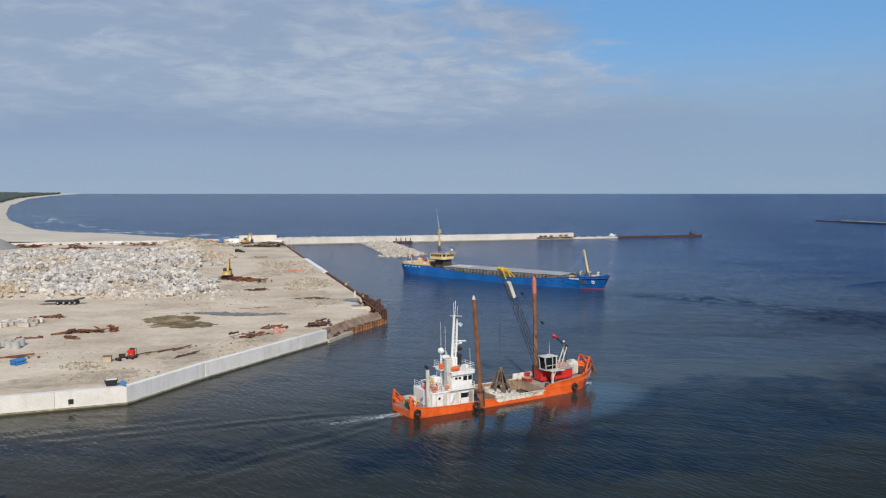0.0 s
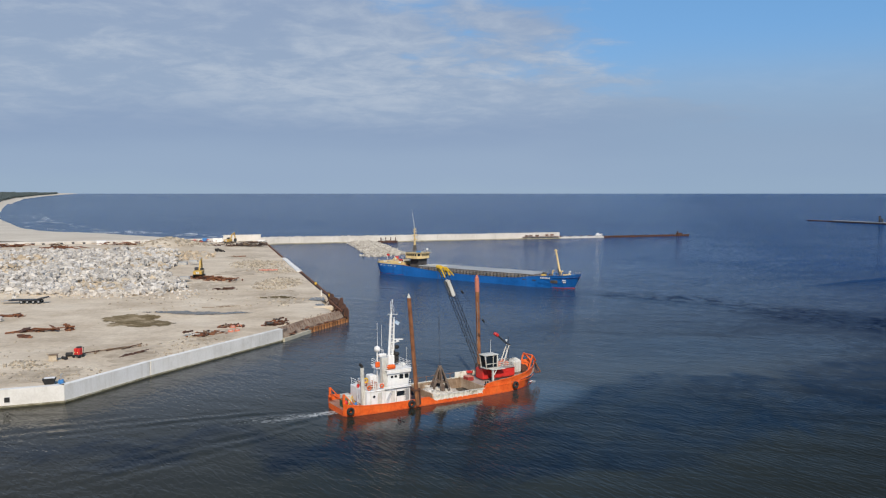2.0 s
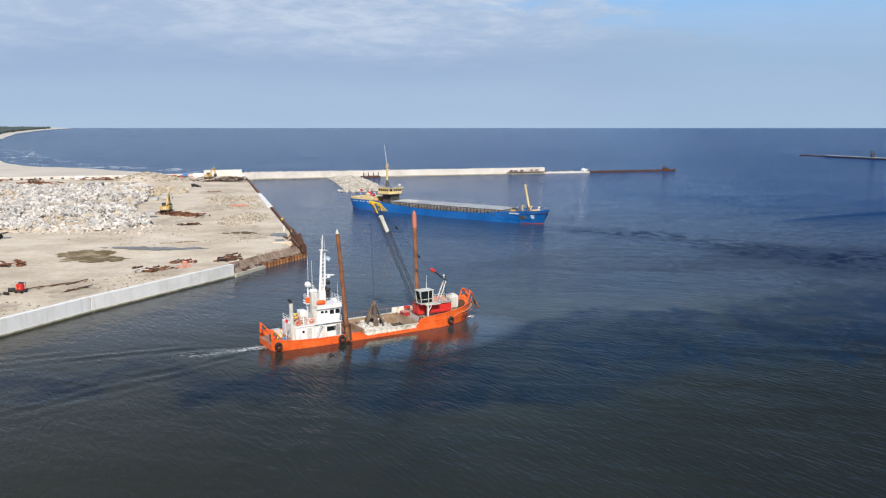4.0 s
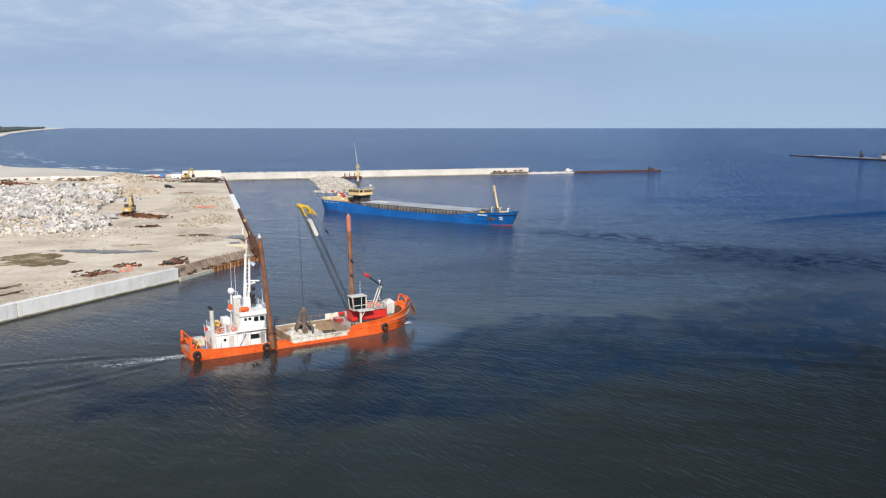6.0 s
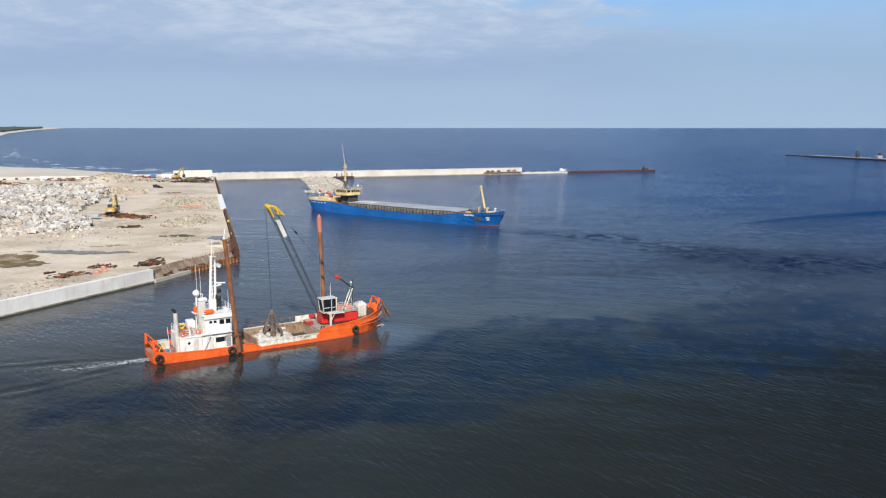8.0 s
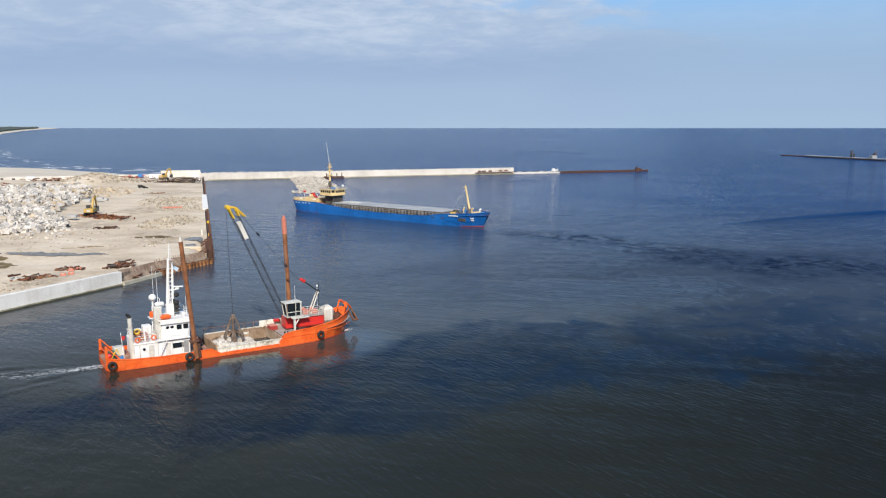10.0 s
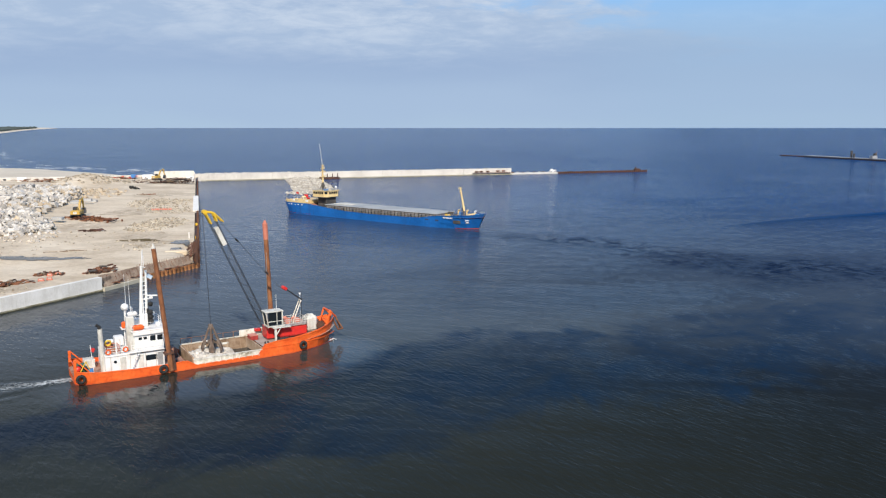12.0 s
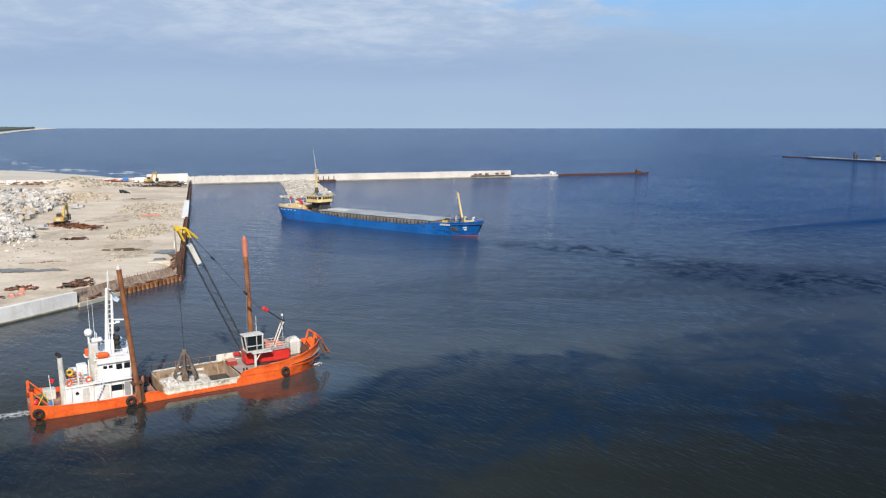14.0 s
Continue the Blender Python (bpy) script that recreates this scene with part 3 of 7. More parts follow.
def loft(bm, rows, close=False):
    vr = [[bm.verts.new(p) for p in r] for r in rows]
    for a, b in zip(vr, vr[1:]):
        n = len(a)
        for i in range(n if close else n - 1):
            j = (i + 1) % n
            if len({a[i], a[j], b[j], b[i]}) == 4:
                try:
                    bm.faces.new((a[i], a[j], b[j], b[i]))
                except ValueError:
                    pass
    return vr


def hull(stations, wall=0.14, rake=1.0):
    """Stations from stern to bow: x, half breadth at the water, at the top, height of the top, height of the deck inside."""
    bm = B()
    rows = []
    tipx = stations[-1][0]
    for x, hw, ht, zt, zd in stations:
        side = [(x, 0.9 * hw, -0.9), (x, hw, 0.0), (x, lerp(hw, ht, 0.45), zt * 0.4), (x, ht - 0.01, zt - 0.16), (x, ht + 0.05, zt - 0.16), (x, ht + 0.05, zt), (x, max(0.02, ht - wall), zt), (x, max(0.02, ht - wall), zd)]
        side = [(a - (rake * max(0.0, (a - tipx + 8) / 8) ** 2) * (1 - max(0.0, c) / zt), b, c) for a, b, c in side]
        rows.append([(a, -b, c) for a, b, c in side[::-1]] + side)
    vr = loft(bm, rows)
    bm.faces.new(vr[0][:8] + vr[0][8:])
    return bm


def deck(stations, wall=0.14, rise=0.0):
    bm = B()
    loft(bm, [[(x, -max(0.02, ht - wall * 0.5), zd + rise), (x, max(0.02, ht - wall * 0.5), zd + rise)] for x, hw, ht, zt, zd in stations])
    return bm


def breadth(stations, x, z):
    """Half breadth of the hull's outside at x and height z."""
    v = [interp(x, [q[0] for q in stations], [q[k] for q in stations]) for k in (1, 2, 3)]
    return interp(z, [0.0, v[2] * 0.4, v[2] - 0.16], [v[0], lerp(v[0], v[1], 0.45), v[1]])


def strip(stations, z0, z1, out=0.012, rake=0.0):
    """A painted band along both sides of the hull between two heights."""
    bm = B()
    for sgn in (-1, 1):
        rows = []
        for x, hw, ht, zt, zd in stations:
            def hb(z):
                return interp(z, [-0.9, 0.0, zt * 0.4, zt - 0.16], [0.9 * hw, hw, lerp(hw, ht, 0.45), ht - 0.01])
            x -= rake * max(0.0, (x - stations[-1][0] + 8) / 8) ** 2 * 0.9
            rows.append([(x, sgn * (hb(z0) + out), z0), (x, sgn * (hb(z1) + out), z1), (x, sgn * (hb(z1) - 0.01), z1)])
        loft(bm, rows)
    return bm


def railing(bm, pts, h=1.0, step=1.5, r=0.028, rails=3):
    for a, b in zip(pts, pts[1:]):
        a, b = Vector(a), Vector(b)
        n = max(1, int((b - a).length / step))
        for i in range(n + 1):
            p = a.lerp(b, i / n)
            rod(bm, p, p + Vector((0, 0, h)), r, seg=5)
        for k in range(rails):
            z = Vector((0, 0, h * (k + 1) / rails))
            rod(bm, a + z, b + z, r, seg=5)
    return bm


def ring(bm, c, axis, R, r, seg=20, sec=8):
    """A torus (tyre) round the given axis."""
    q = Vector(axis).to_track_quat("Z", "Y")
    rows = []
    for i in range(seg + 1):
        a = 2 * math.pi * i / seg
        rows.append([tuple(Vector(c) + q @ Vector(((R + r * math.cos(t)) * math.cos(a), (R + r * math.cos(t)) * math.sin(a), 1.15 * r * math.sin(t)))) for t in [2 * math.pi * j / sec for j in range(sec)]])
    loft(bm, rows, close=True)
    bmesh.ops.remove_doubles(bm, verts=bm.verts, dist=0.001)
    return bm


def lattice(bm, a, b, w, h, n, r=0.05, up=(0, 1, 0), w2=None, h2=None):
    """A four-chord lattice beam from a to b."""
    a, b = Vector(a), Vector(b)
    d = (b - a).normalized()
    u = Vector(up)
    v = d.cross(u).normalized()
    w2, h2 = w2 or w, h2 or h
    c = lambda k, i, j: a.lerp(b, k) + u * (i * lerp(w, w2, k) / 2) + v * (j * lerp(h, h2, k) / 2)
    for i, j in ((-1, -1), (1, -1), (1, 1), (-1, 1)):
        rod(bm, c(0, i, j), c(1, i, j), r, seg=5)
    for s in range(n):
        k0, k1 = s / n, (s + 1) / n
        f = 1 if s % 2 else -1
        rod(bm, c(k0, f, -1), c(k1, -f, -1), r * 0.45, seg=4)
        rod(bm, c(k0, f, 1), c(k1, -f, 1), r * 0.45, seg=4)
        rod(bm, c(k0, -1, f), c(k1, -1, -f), r * 0.45, seg=4)
        rod(bm, c(k0, 1, f), c(k1, 1, -f), r * 0.45, seg=4)
        for p, q in (((-1, -1), (1, -1)), ((1, -1), (1, 1)), ((1, 1), (-1, 1)), ((-1, 1), (-1, -1))):
            rod(bm, c(k0, *p), c(k0, *q), r * 0.4, seg=4)
    return bm


# ---- orange grab dredger ----
ODR = pose(-6.3, 119.7, 0, 0, 0, 31.6)
OST = [(-0.25, 2.7, 2.9, 1.95, 0.9), (0.1, 3.3, 3.5, 1.9, 0.9), (0.9, 3.7, 3.9, 1.8, 0.9), (3, 3.9, 4.0, 1.5, 0.9), (7, 4.1, 4.1, 1.3, 0.9), (11, 4.1, 4.1, 1.25, 0.9),
       (13.5, 4.1, 4.1, 1.35, 0.9), (14.2, 4.1, 4.1, 1.3, 0.9), (15.4, 4.1, 4.1, 0.55, 0.35), (24.3, 4.1, 4.1, 0.6, 0.35), (25.4, 4.1, 4.1, 2.0, 1.45), (27, 4.1, 4.1, 2.25, 1.5), (30, 3.95, 4.1, 2.45, 1.6),
       (32.5, 3.5, 3.95, 2.75, 1.75), (34.5, 2.7, 3.5, 3.05, 1.95), (36, 1.8, 2.75, 3.35, 2.1), (37.2, 0.9, 1.8, 3.7, 2.3), (38.2, 0.12, 0.6, 4.1, 2.5)]


def build_dredger():
    s = thing("dredger_ship", ODR, "orange grab dredger under way with white wheelhouse and lattice crane", "ship")
    part("hull", hull(OST), M_ORANGE, s, "scuffed bright orange steel hull")
    part("boot_stripe", strip(OST, -0.5, 0.12), M_BOOT, s, "dark red waterline band")
    part("rub_rail", strip(OST[10:], 1.35, 1.5, 0.07), M_ORANGE, s)
    part("aft_deck", deck(OST[:8]), M_DECK, s, "red-brown painted aft deck")
    part("fore_deck", deck(OST[10:]), M_GDECK, s, "worn grey-pink foredeck")
    # hold: coaming, inner plates, stones
    for y in (-3.95, 3.95):
        bm = B()
        top = 1.58 if y > 0 else 1.28
        box(bm, (20, y, (0.45 + top) / 2), (9.9, 0.24, top - 0.45), bev=0.03)
        for i in range(10):
            box(bm, (15.6 + i * 0.98, y + (0.16 if y > 0 else -0.16), (0.45 + top) / 2), (0.1, 0.14, top - 0.5))
        box(bm, (20, y, top), (10.0, 0.42, 0.1))
        part("coaming", bm, M_COAMW, s, "chalky white hold coaming with grime")
    for x in (15.0, 24.95):
        bm = box(B(), (x, 0, 0.85), (0.2, 7.6, 1.5))
        part("bulkhead", bm, M_HOLD, s)
    for y in (-3.55, 3.55):
        bm = B()
        zt = 1.55 if y > 0 else 1.25
        vs = [(15.1, y, zt), (24.85, y, zt), (24.85, y * 0.72, -0.3), (15.1, y * 0.72, -0.3)]
        bm.faces.new([bm.verts.new(v) for v in vs])
        g = bmesh.ops.solidify(bm, geom=bm.faces[:], thickness=0.06)
        for i in range(5):
            rod(bm, (16 + i * 2, y * 0.985, zt - 0.05), (16 + i * 2, y * 0.73, -0.2), 0.06, seg=5)
        part("hold_plate", bm, M_HOLD, s, "rust-brown sloping hold plate")
    for x in (18.2, 21.6):
        bm = box(B(), (x, 3.25, 1.0), (1.1, 0.08, 0.32), rx=-15)
        part("mark", bm, M_OFFW, s)
    part("hold_floor", box(B(), (20, 0, -0.35), (9.8, 5.6, 0.15)), M_HOLD, s)
    # aft superstructure
    bm = box(B(), (7.5, 0, 2.1), (7.7, 6.0, 2.4), bev=0.08)
    low = part("deckhouse", bm, M_WHITE, s, "white lower deckhouse with rust runs")
    box_w = B()
    box(box_w, (9.6, -3.03, 2.3), (1.5, 0.08, 0.75), bev=0.03)
    part("window", box_w, M_GLASS, low)
    for x in (4.9,):
        bm = rod(B(), (x, -2.98, 2.35), (x, -3.06, 2.35), 0.2, seg=14)
        part("porthole", bm, M_GLASS, low)
    part("door", box(B(), (10.75, -3.03, 2.0), (0.7, 0.08, 1.8), bev=0.03), M_GALV, low)
    bm = B()
    for i in range(7):
        box(bm, (6.9 + i * 0.16, -3.25, 1.05 + i * 0.33), (0.2, 0.55, 0.05))
    rod(bm, (6.8, -3.5, 0.95), (7.95, -3.5, 3.3), 0.03)
    rod(bm, (6.8, -3.5, 1.8), (7.95, -3.5, 4.1), 0.03)
    part("ladder", bm, M_WHITE, s)
    # wheelhouse, its front leaning forward
    bm = B()
    prism(bm, [(7.6, -2.45), (11.2, -2.45), (11.5, -2.1), (11.5, 2.1), (11.2, 2.45), (7.6, 2.45)], 3.3, 6.0)
    for v in bm.verts:
        if v.co.x > 11 and v.co.z > 5:
            v.co.x += 0.35
    wh = part("wheelhouse", bm, M_WHITE, s, "white two-tier wheelhouse with dark windows")
    for i, x in enumerate((10.0, 10.95)):
        part("window", box(B(), (x, -2.47, 4.85), (0.72, 0.08, 0.72), bev=0.05), M_GLASS, wh)
    for x in (8.35, 9.0):
        part("window", box(B(), (x, -2.47, 4.95), (0.45, 0.08, 0.38), bev=0.04), M_GLASS, wh)
    part("fascia", box(B(), (9.5, -2.62, 5.72), (4.3, 0.3, 0.5), bev=0.05), M_WHITE, wh)
    for y in (-1.5, -0.5, 0.5, 1.5):
        part("window", box(B(), (11.72, y, 4.9), (0.08, 0.75, 0.75), bev=0.03, ry=7), M_GLASS, wh)
    part("window", box(B(), (7.57, -0.8, 4.9), (0.08, 1.2, 0.6), bev=0.03), M_GLASS, wh)
    bm = box(B(), (9.5, 0, 6.06), (4.7, 5.5, 0.14), bev=0.04)
    part("roof", bm, M_WHITE, wh)
    box(b2 := B(), (9.0, -2.75, 3.36), (4.6, 1.3, 0.1))
    part("bridge_wing", b2, M_WHITE, wh)
    part("railing", railing(B(), [(7.3, 2.6, 6.1), (7.3, -2.6, 6.1), (11.7, -2.6, 6.1), (11.7, 2.6, 6.1), (7.3, 2.6, 6.1)], 1.0, 1.1), M_WHITE, wh)
    part("railing", railing(B(), [(3.8, 2.9, 3.3), (3.8, -2.9, 3.3), (6.6, -2.9, 3.3)], 1.0, 1.2, 0.03), M_WHITE, s)
    bm = B()
    box(bm, (8.2, -2.35, 6.55), (1.5, 0.75, 0.7), bev=0.2)
    part("life_raft", bm, M_ORANGE, s, "orange life raft container on the roof")
    part("rescue_gear", box(B(), (6.75, -0.6, 6.75), (0.8, 0.5, 0.9), bev=0.15), M_ORANGE, s, "orange rescue gear by the funnel")
    part("gear_stand", rod(box(B(), (6.9, -0.2, 6.2), (1.2, 1.6, 0.1)), (6.75, -0.4, 3.3), (6.75, -0.4, 6.2), 0.09, seg=6), M_WHITE, s)
    for z in (6.75, 7.4, 8.05, 9.2):
        bm = B()
        bmesh.ops.create_uvsphere(bm, u_segments=12, v_segments=8, radius=0.36, matrix=pose(10.35, -0.35, z))
        part("day_shape", bm, M_BLACK, s, "black day-shape ball hung by the mast", smooth=True)
    bm = B()
    bmesh.ops.create_uvsphere(bm, u_segments=12, v_segments=8, radius=0.36, matrix=pose(10.75, 0.7, 7.6))
    rod(bm, (10.75, 0.7, 6.1), (10.75, 0.7, 7.4), 0.08, seg=6)
    part("satellite_dome", bm, M_WHITE, s, smooth=True)
    part("frame", chain(B(), [(7.9, 0.9, 6.1), (7.9, 0.9, 8.9), (7.9, -0.3, 8.9), (7.9, -0.3, 6.1)], 0.05, 5), M_WHITE, s)
    # mast
    bm = rod(B(), (9.0, 0, 6.1), (9.5, 0, 14.6), 0.24, 0.19, seg=10)
    rod(bm, (9.8, 0, 6.1), (10.05, 0, 14.0), 0.2, 0.15, seg=10)
    box(bm, (9.4, 0, 7.0), (1.1, 0.8, 1.8), bev=0.1)
    for i in range(11):
        z = 6.8 + i * 0.62
        rod(bm, (9.0 + 0.0663 * (z - 6.1), 0, z), (9.75 + 0.035 * (z - 6.1), 0, z + 0.1), 0.055, seg=5)
    for y in (-0.9, 0.9):
        rod(bm, (9.3, y, 6.1), (9.45, 0, 10.5), 0.06, seg=5)
    mast = part("mast", bm, M_WHITE, s, "white ladder-like radar mast")
    bm = rod(B(), (9.6, 0, 14.4), (9.75, 0, 16.9), 0.06)
    rod(bm, (9.6, -1.9, 14.7), (9.7, 1.5, 14.3), 0.075)
    rod(bm, (9.7, 0.5, 14.6), (9.72, 0.5, 16.6), 0.03)
    rod(bm, (9.7, -0.6, 14.6), (9.72, -0.6, 16.2), 0.03)
    part("yard", bm, M_WHITE, mast)
    bm = box(B(), (10.5, -0.3, 10.1), (0.5, 0.35, 0.3), bev=0.05)
    box(bm, (10.55, -0.3, 10.4), (0.25, 1.7, 0.18), rz=60, bev=0.04)
    rod(bm, (9.5, 0, 9.9), (10.5, -0.3, 9.95), 0.07)
    part("radar", bm, M_WHITE, mast)
    bm = box(B(), (10.45, -0.3, 13.1), (0.8, 0.05, 0.55), ry=35)
    part("flag", bm, M_PALEB, mast, "small pale blue and white flag")
    bm = rod(B(), (9.95, -0.2, 6.2), (10.0, -0.2, 8.6), 0.2, 0.16)
    part("exhaust", bm, M_BLACK, s, "black sooty exhaust pipe")
    bm = B()
    bmesh.ops.create_uvsphere(bm, u_segments=14, v_segments=10, radius=0.52, matrix=pose(7.0, 0, 9.1))
    rod(bm, (7.0, 0, 6.1), (7.0, 0, 8.7), 0.13)
    part("satellite_dome", bm, M_WHITE, s, smooth=False)
    bm = box(B(), (7.95, 0.1, 8.0), (1.3, 0.8, 0.6), bev=0.18)
    rod(bm, (7.95, 0.1, 6.1), (7.95, 0.1, 7.8), 0.12)
    part("radar_drum", bm, M_WHITE, s)
    for x, y, z in ((7.3, 0.4, 13.6), (7.7, -0.3, 13.0), (11.3, -2.0, 9.4)):
        part("antenna", rod(B(), (x, y, 6.1), (x - 0.1, y, z), 0.045, 0.02, seg=5), M_WHITE, s)
    bm = box(B(), (7.2, -1.9, 5.7), (1.05, 0.85, 4.8), bev=0.06)
    part("funnel_duct", bm, M_OFFW, s, "tall grey-white square funnel duct")
    bm = rod(B(), (3.5, -2.0, 0.9), (3.35, -2.0, 6.9), 0.34, 0.3, seg=14)
    pipe = part("vent_pipe", bm, M_OFFW, s, "grey-white vent stack with a black top")
    part("cowl", rod(rod(B(), (3.35, -2, 6.9), (3.25, -2, 7.35), 0.24), (3.25, -2, 7.3), (2.9, -2, 7.5), 0.2), M_BLACK, pipe)
    bm = box(B(), (6.0, 0.2, 4.2), (1.2, 1.6, 1.8), bev=0.12)
    part("tank", bm, M_WHITE, s)
    bm = B()
    box(bm, (5.0, -1.7, 3.65), (1.1, 0.8, 0.6), bev=0.05)
    box(bm, (4.6, 0.8, 3.7), (0.9, 1.2, 0.8), bev=0.05)
    part("winch", bm, M_DECK, s, "brown winch on the deckhouse roof")
    part("railing", railing(B(), [(3.9, -1.0, 3.3), (5.6, -1.0, 3.3), (5.6, -2.6, 3.3)], 1.1, 0.6, 0.04), M_SALM, s, "faded red inner rail")
    part("hose_coil", rod(rod(B(), (4.8, 0.2, 3.35), (4.8, 0.2, 4.1), 0.45, seg=12), (4.8, 0.2, 4.1), (4.8, 0.2, 4.2), 0.55, seg=12), M_DECK, s)
    bm = B()
    ring(bm, (4.4, -1.1, 4.6), (0, 1, 0.2), 0.35, 0.12)
    part("hose_reel", bm, M_YEL, s, "yellow hose reel")
    bm = B()
    chain(bm, [(5.2, -2.3, 3.3), (5.2, -2.3, 5.0), (5.35, -2.3, 5.3), (5.6, -2.3, 5.3), (5.7, -2.3, 5.0), (5.7, -2.3, 3.3)], 0.09, 8)
    part("vent", bm, M_WHITE, s)
    bm = rod(B(), (2.2, -2.9, 1.2), (1.9, -3.0, 5.2), 0.04)
    staff = part("flag_staff", bm, M_WHITE, s)
    bm = box(B(), (2.2, -2.9, 4.4), (0.45, 0.04, 0.55), ry=25)
    part("flag", bm, M_RED, staff, "furled red and white flag")
    # fittings on and round the deckhouse
    for x, z in ((6.3, 3.9), (4.1, 3.8)):
        bm = B()
        ring(bm, (x, -2.95, z), (0, 1, 0), 0.3, 0.09, 16, 6)
        part("lifebuoy", bm, M_ORANGE, s, "orange lifebuoy on the rail")
    part("railing", railing(B(), [(7.0, -3.35, 3.4), (11.2, -3.35, 3.4)], 1.0, 0.8, 0.03), M_WHITE, s)
    for x, w in ((5.9, 0.75), (8.2, 0.7)):
        part("door", box(B(), (x, -3.02, 2.0), (w, 0.07, 1.75), bev=0.03), M_OFFW, low)
    bm = B()
    for x in (4.3, 6.8, 8.8, 10.2):
        rod(bm, (x, -3.05, 1.0), (x, -3.05, 3.3), 0.04, seg=5)
    rod(bm, (3.7, -3.06, 3.15), (11.3, -3.06, 3.15), 0.05, seg=5)
    part("pipework", bm, M_OFFW, low)
    for x, y, z, sx, sy, sz in ((5.1, 2.0, 3.8, 0.9, 0.8, 0.9), (10.6, 1.6, 6.5, 0.7, 0.6, 0.6), (11.0, -1.2, 6.45, 0.5, 0.9, 0.5), (8.9, 1.9, 6.5, 0.8, 0.5, 0.7)):
        part("vent_box", box(B(), (x, y, z), (sx, sy, sz), bev=0.06), M_WHITE, s)
    bm = B()
    for y in (-0.35, 0.35):
        rod(bm, (9.9, y, 6.1), (10.3, y, 7.4), 0.05, seg=5)
    box(bm, (10.3, 0, 7.5), (0.5, 1.0, 0.35), bev=0.05)
    part("searchlight", bm, M_STEEL, s)
    for x, y in ((12.6, -3.2), (12.6, 3.2), (13.6, 0.0), (26.0, -3.2), (31.5, 2.6), (33.0, -2.4)):
        bm = B()
        zz = 0.9 if x < 20 else 1.6
        for q in (-0.22, 0.22):
            rod(bm, (x + q, y, zz), (x + q, y, zz + 0.55), 0.13, seg=8)
        box(bm, (x, y, zz + 0.04), (0.8, 0.35, 0.08))
        part("bollard", bm, M_STEEL, s)
    part("anchor_winch", rod(box(B(), (13.6, 1.8, 1.3), (1.2, 0.9, 0.8), bev=0.06), (13.6, 1.2, 1.6), (13.6, 2.6, 1.6), 0.4, seg=12), M_DECK, s)
    # stern gear
    for y in (-2.6, 2.6):
        bm = box(B(), (-0.05, y, 2.5), (0.35, 0.35, 1.6), bev=0.05)
        rod(bm, (0.05, y, 3.2), (1.9, y, 1.1), 0.09)
        part("stern_post", bm, M_ORANGE, s)
    part("stern_bar", rod(B(), (-0.1, -2.6, 2.4), (-0.1, 2.6, 2.4), 0.08), M_ORANGE, s)
    part("crate", box(B(), (0.9, -0.6, 1.5), (1.0, 1.2, 1.2), bev=0.05), M_GREEN, s, "dark green deck locker")
    bm = rod(B(), (1.9, -2.4, 0.9), (1.9, -2.4, 1.7), 0.35, seg=12)
    part("barrel", bm, M_TEAL, s, "blue plastic barrel")
    bm = B()
    bmesh.ops.create_uvsphere(bm, u_segments=12, v_segments=8, radius=0.42, matrix=pose(0.3, -2.4, 1.9))
    part("buoy", bm, M_RED, s, "red mooring buoy")
    part("locker", box(B(), (2.2, 1.6, 1.5), (1.4, 1.6, 1.2), bev=0.05), M_OFFW, s)
    part("davit", chain(B(), [(0.2, -2.9, 1.0), (1.3, -2.7, 2.9), (1.9, -2.6, 1.2)], 0.06), M_YEL, s)
    # tyre fenders
    for x, z in ((0.4, 0.95), (10.8, 0.72), (31.4, 1.05)):
        bm = B()
        hb = 3.95 if x < 5 else 4.3 if x < 20 else 4.02
        ring(bm, (x, -hb - 0.12, z), (0.06 if x > 20 else 0, -1, 0), 0.44, 0.2)
        part("tyre_fender", bm, M_BLACK, s, "black tyre fender")
    # spuds
    bm = rod(B(), (11.85, -4.4, 0.35), (10.35, -4.4, 17.6), 0.33, 0.31, seg=14)
    sp = part("spud_tube", bm, M_SPUD, s, "tall rust-brown leaning spud pile")
    part("pile_cap", rod(B(), (10.35, -4.35, 17.6), (10.3, -4.35, 18.3), 0.3, 0.03, seg=12), M_OFFW, sp)
    bm = box(B(), (12.15, -4.05, 1.7), (0.55, 0.7, 2.6), ry=-5)
    box(bm, (11.6, -4.2, 2.9), (1.2, 1.1, 0.3), ry=-5)
    part("spud_guide", bm, M_RUSTD, s, "dark rusty spud guide")
    bm = rod(B(), (29.6, 4.2, -0.5), (29.02, 4.2, 16.4), 0.36, seg=14)
    sp = part("spud_tube", bm, M_SPUD, s, "tall upright rust-brown spud pile")
    part("pile_top", rod(rod(B(), (29.02, 4.2, 16.4), (28.93, 4.2, 18.9), 0.39, seg=14), (28.93, 4.2, 18.9), (28.92, 4.2, 19.4), 0.3, 0.12, seg=14), M_SPUDT, sp, "faded red pile top")
    part("spud_guide", box(B(), (29.5, 4.2, 2.2), (1.1, 0.9, 2.4)), M_RUSTD, s)
    # crane
    bm = box(B(), (30.9, -0.4, 2.75), (4.6, 2.6, 1.7), bev=0.28)
    box(bm, (27.9, 0.5, 2.7), (1.8, 2.2, 1.9), bev=0.1)
    eng = part("machinery_house", bm, M_RED, s, "red crane machinery house with rounded edges")
    part("plinth", rod(B(), (29.4, -0.2, 1.5), (29.4, -0.2, 1.95), 1.3, seg=20), M_STEEL, eng)
    part("walkway", box(B(), (30.9, -0.6, 3.64), (4.4, 2.5, 0.08)), M_GDECK, eng)
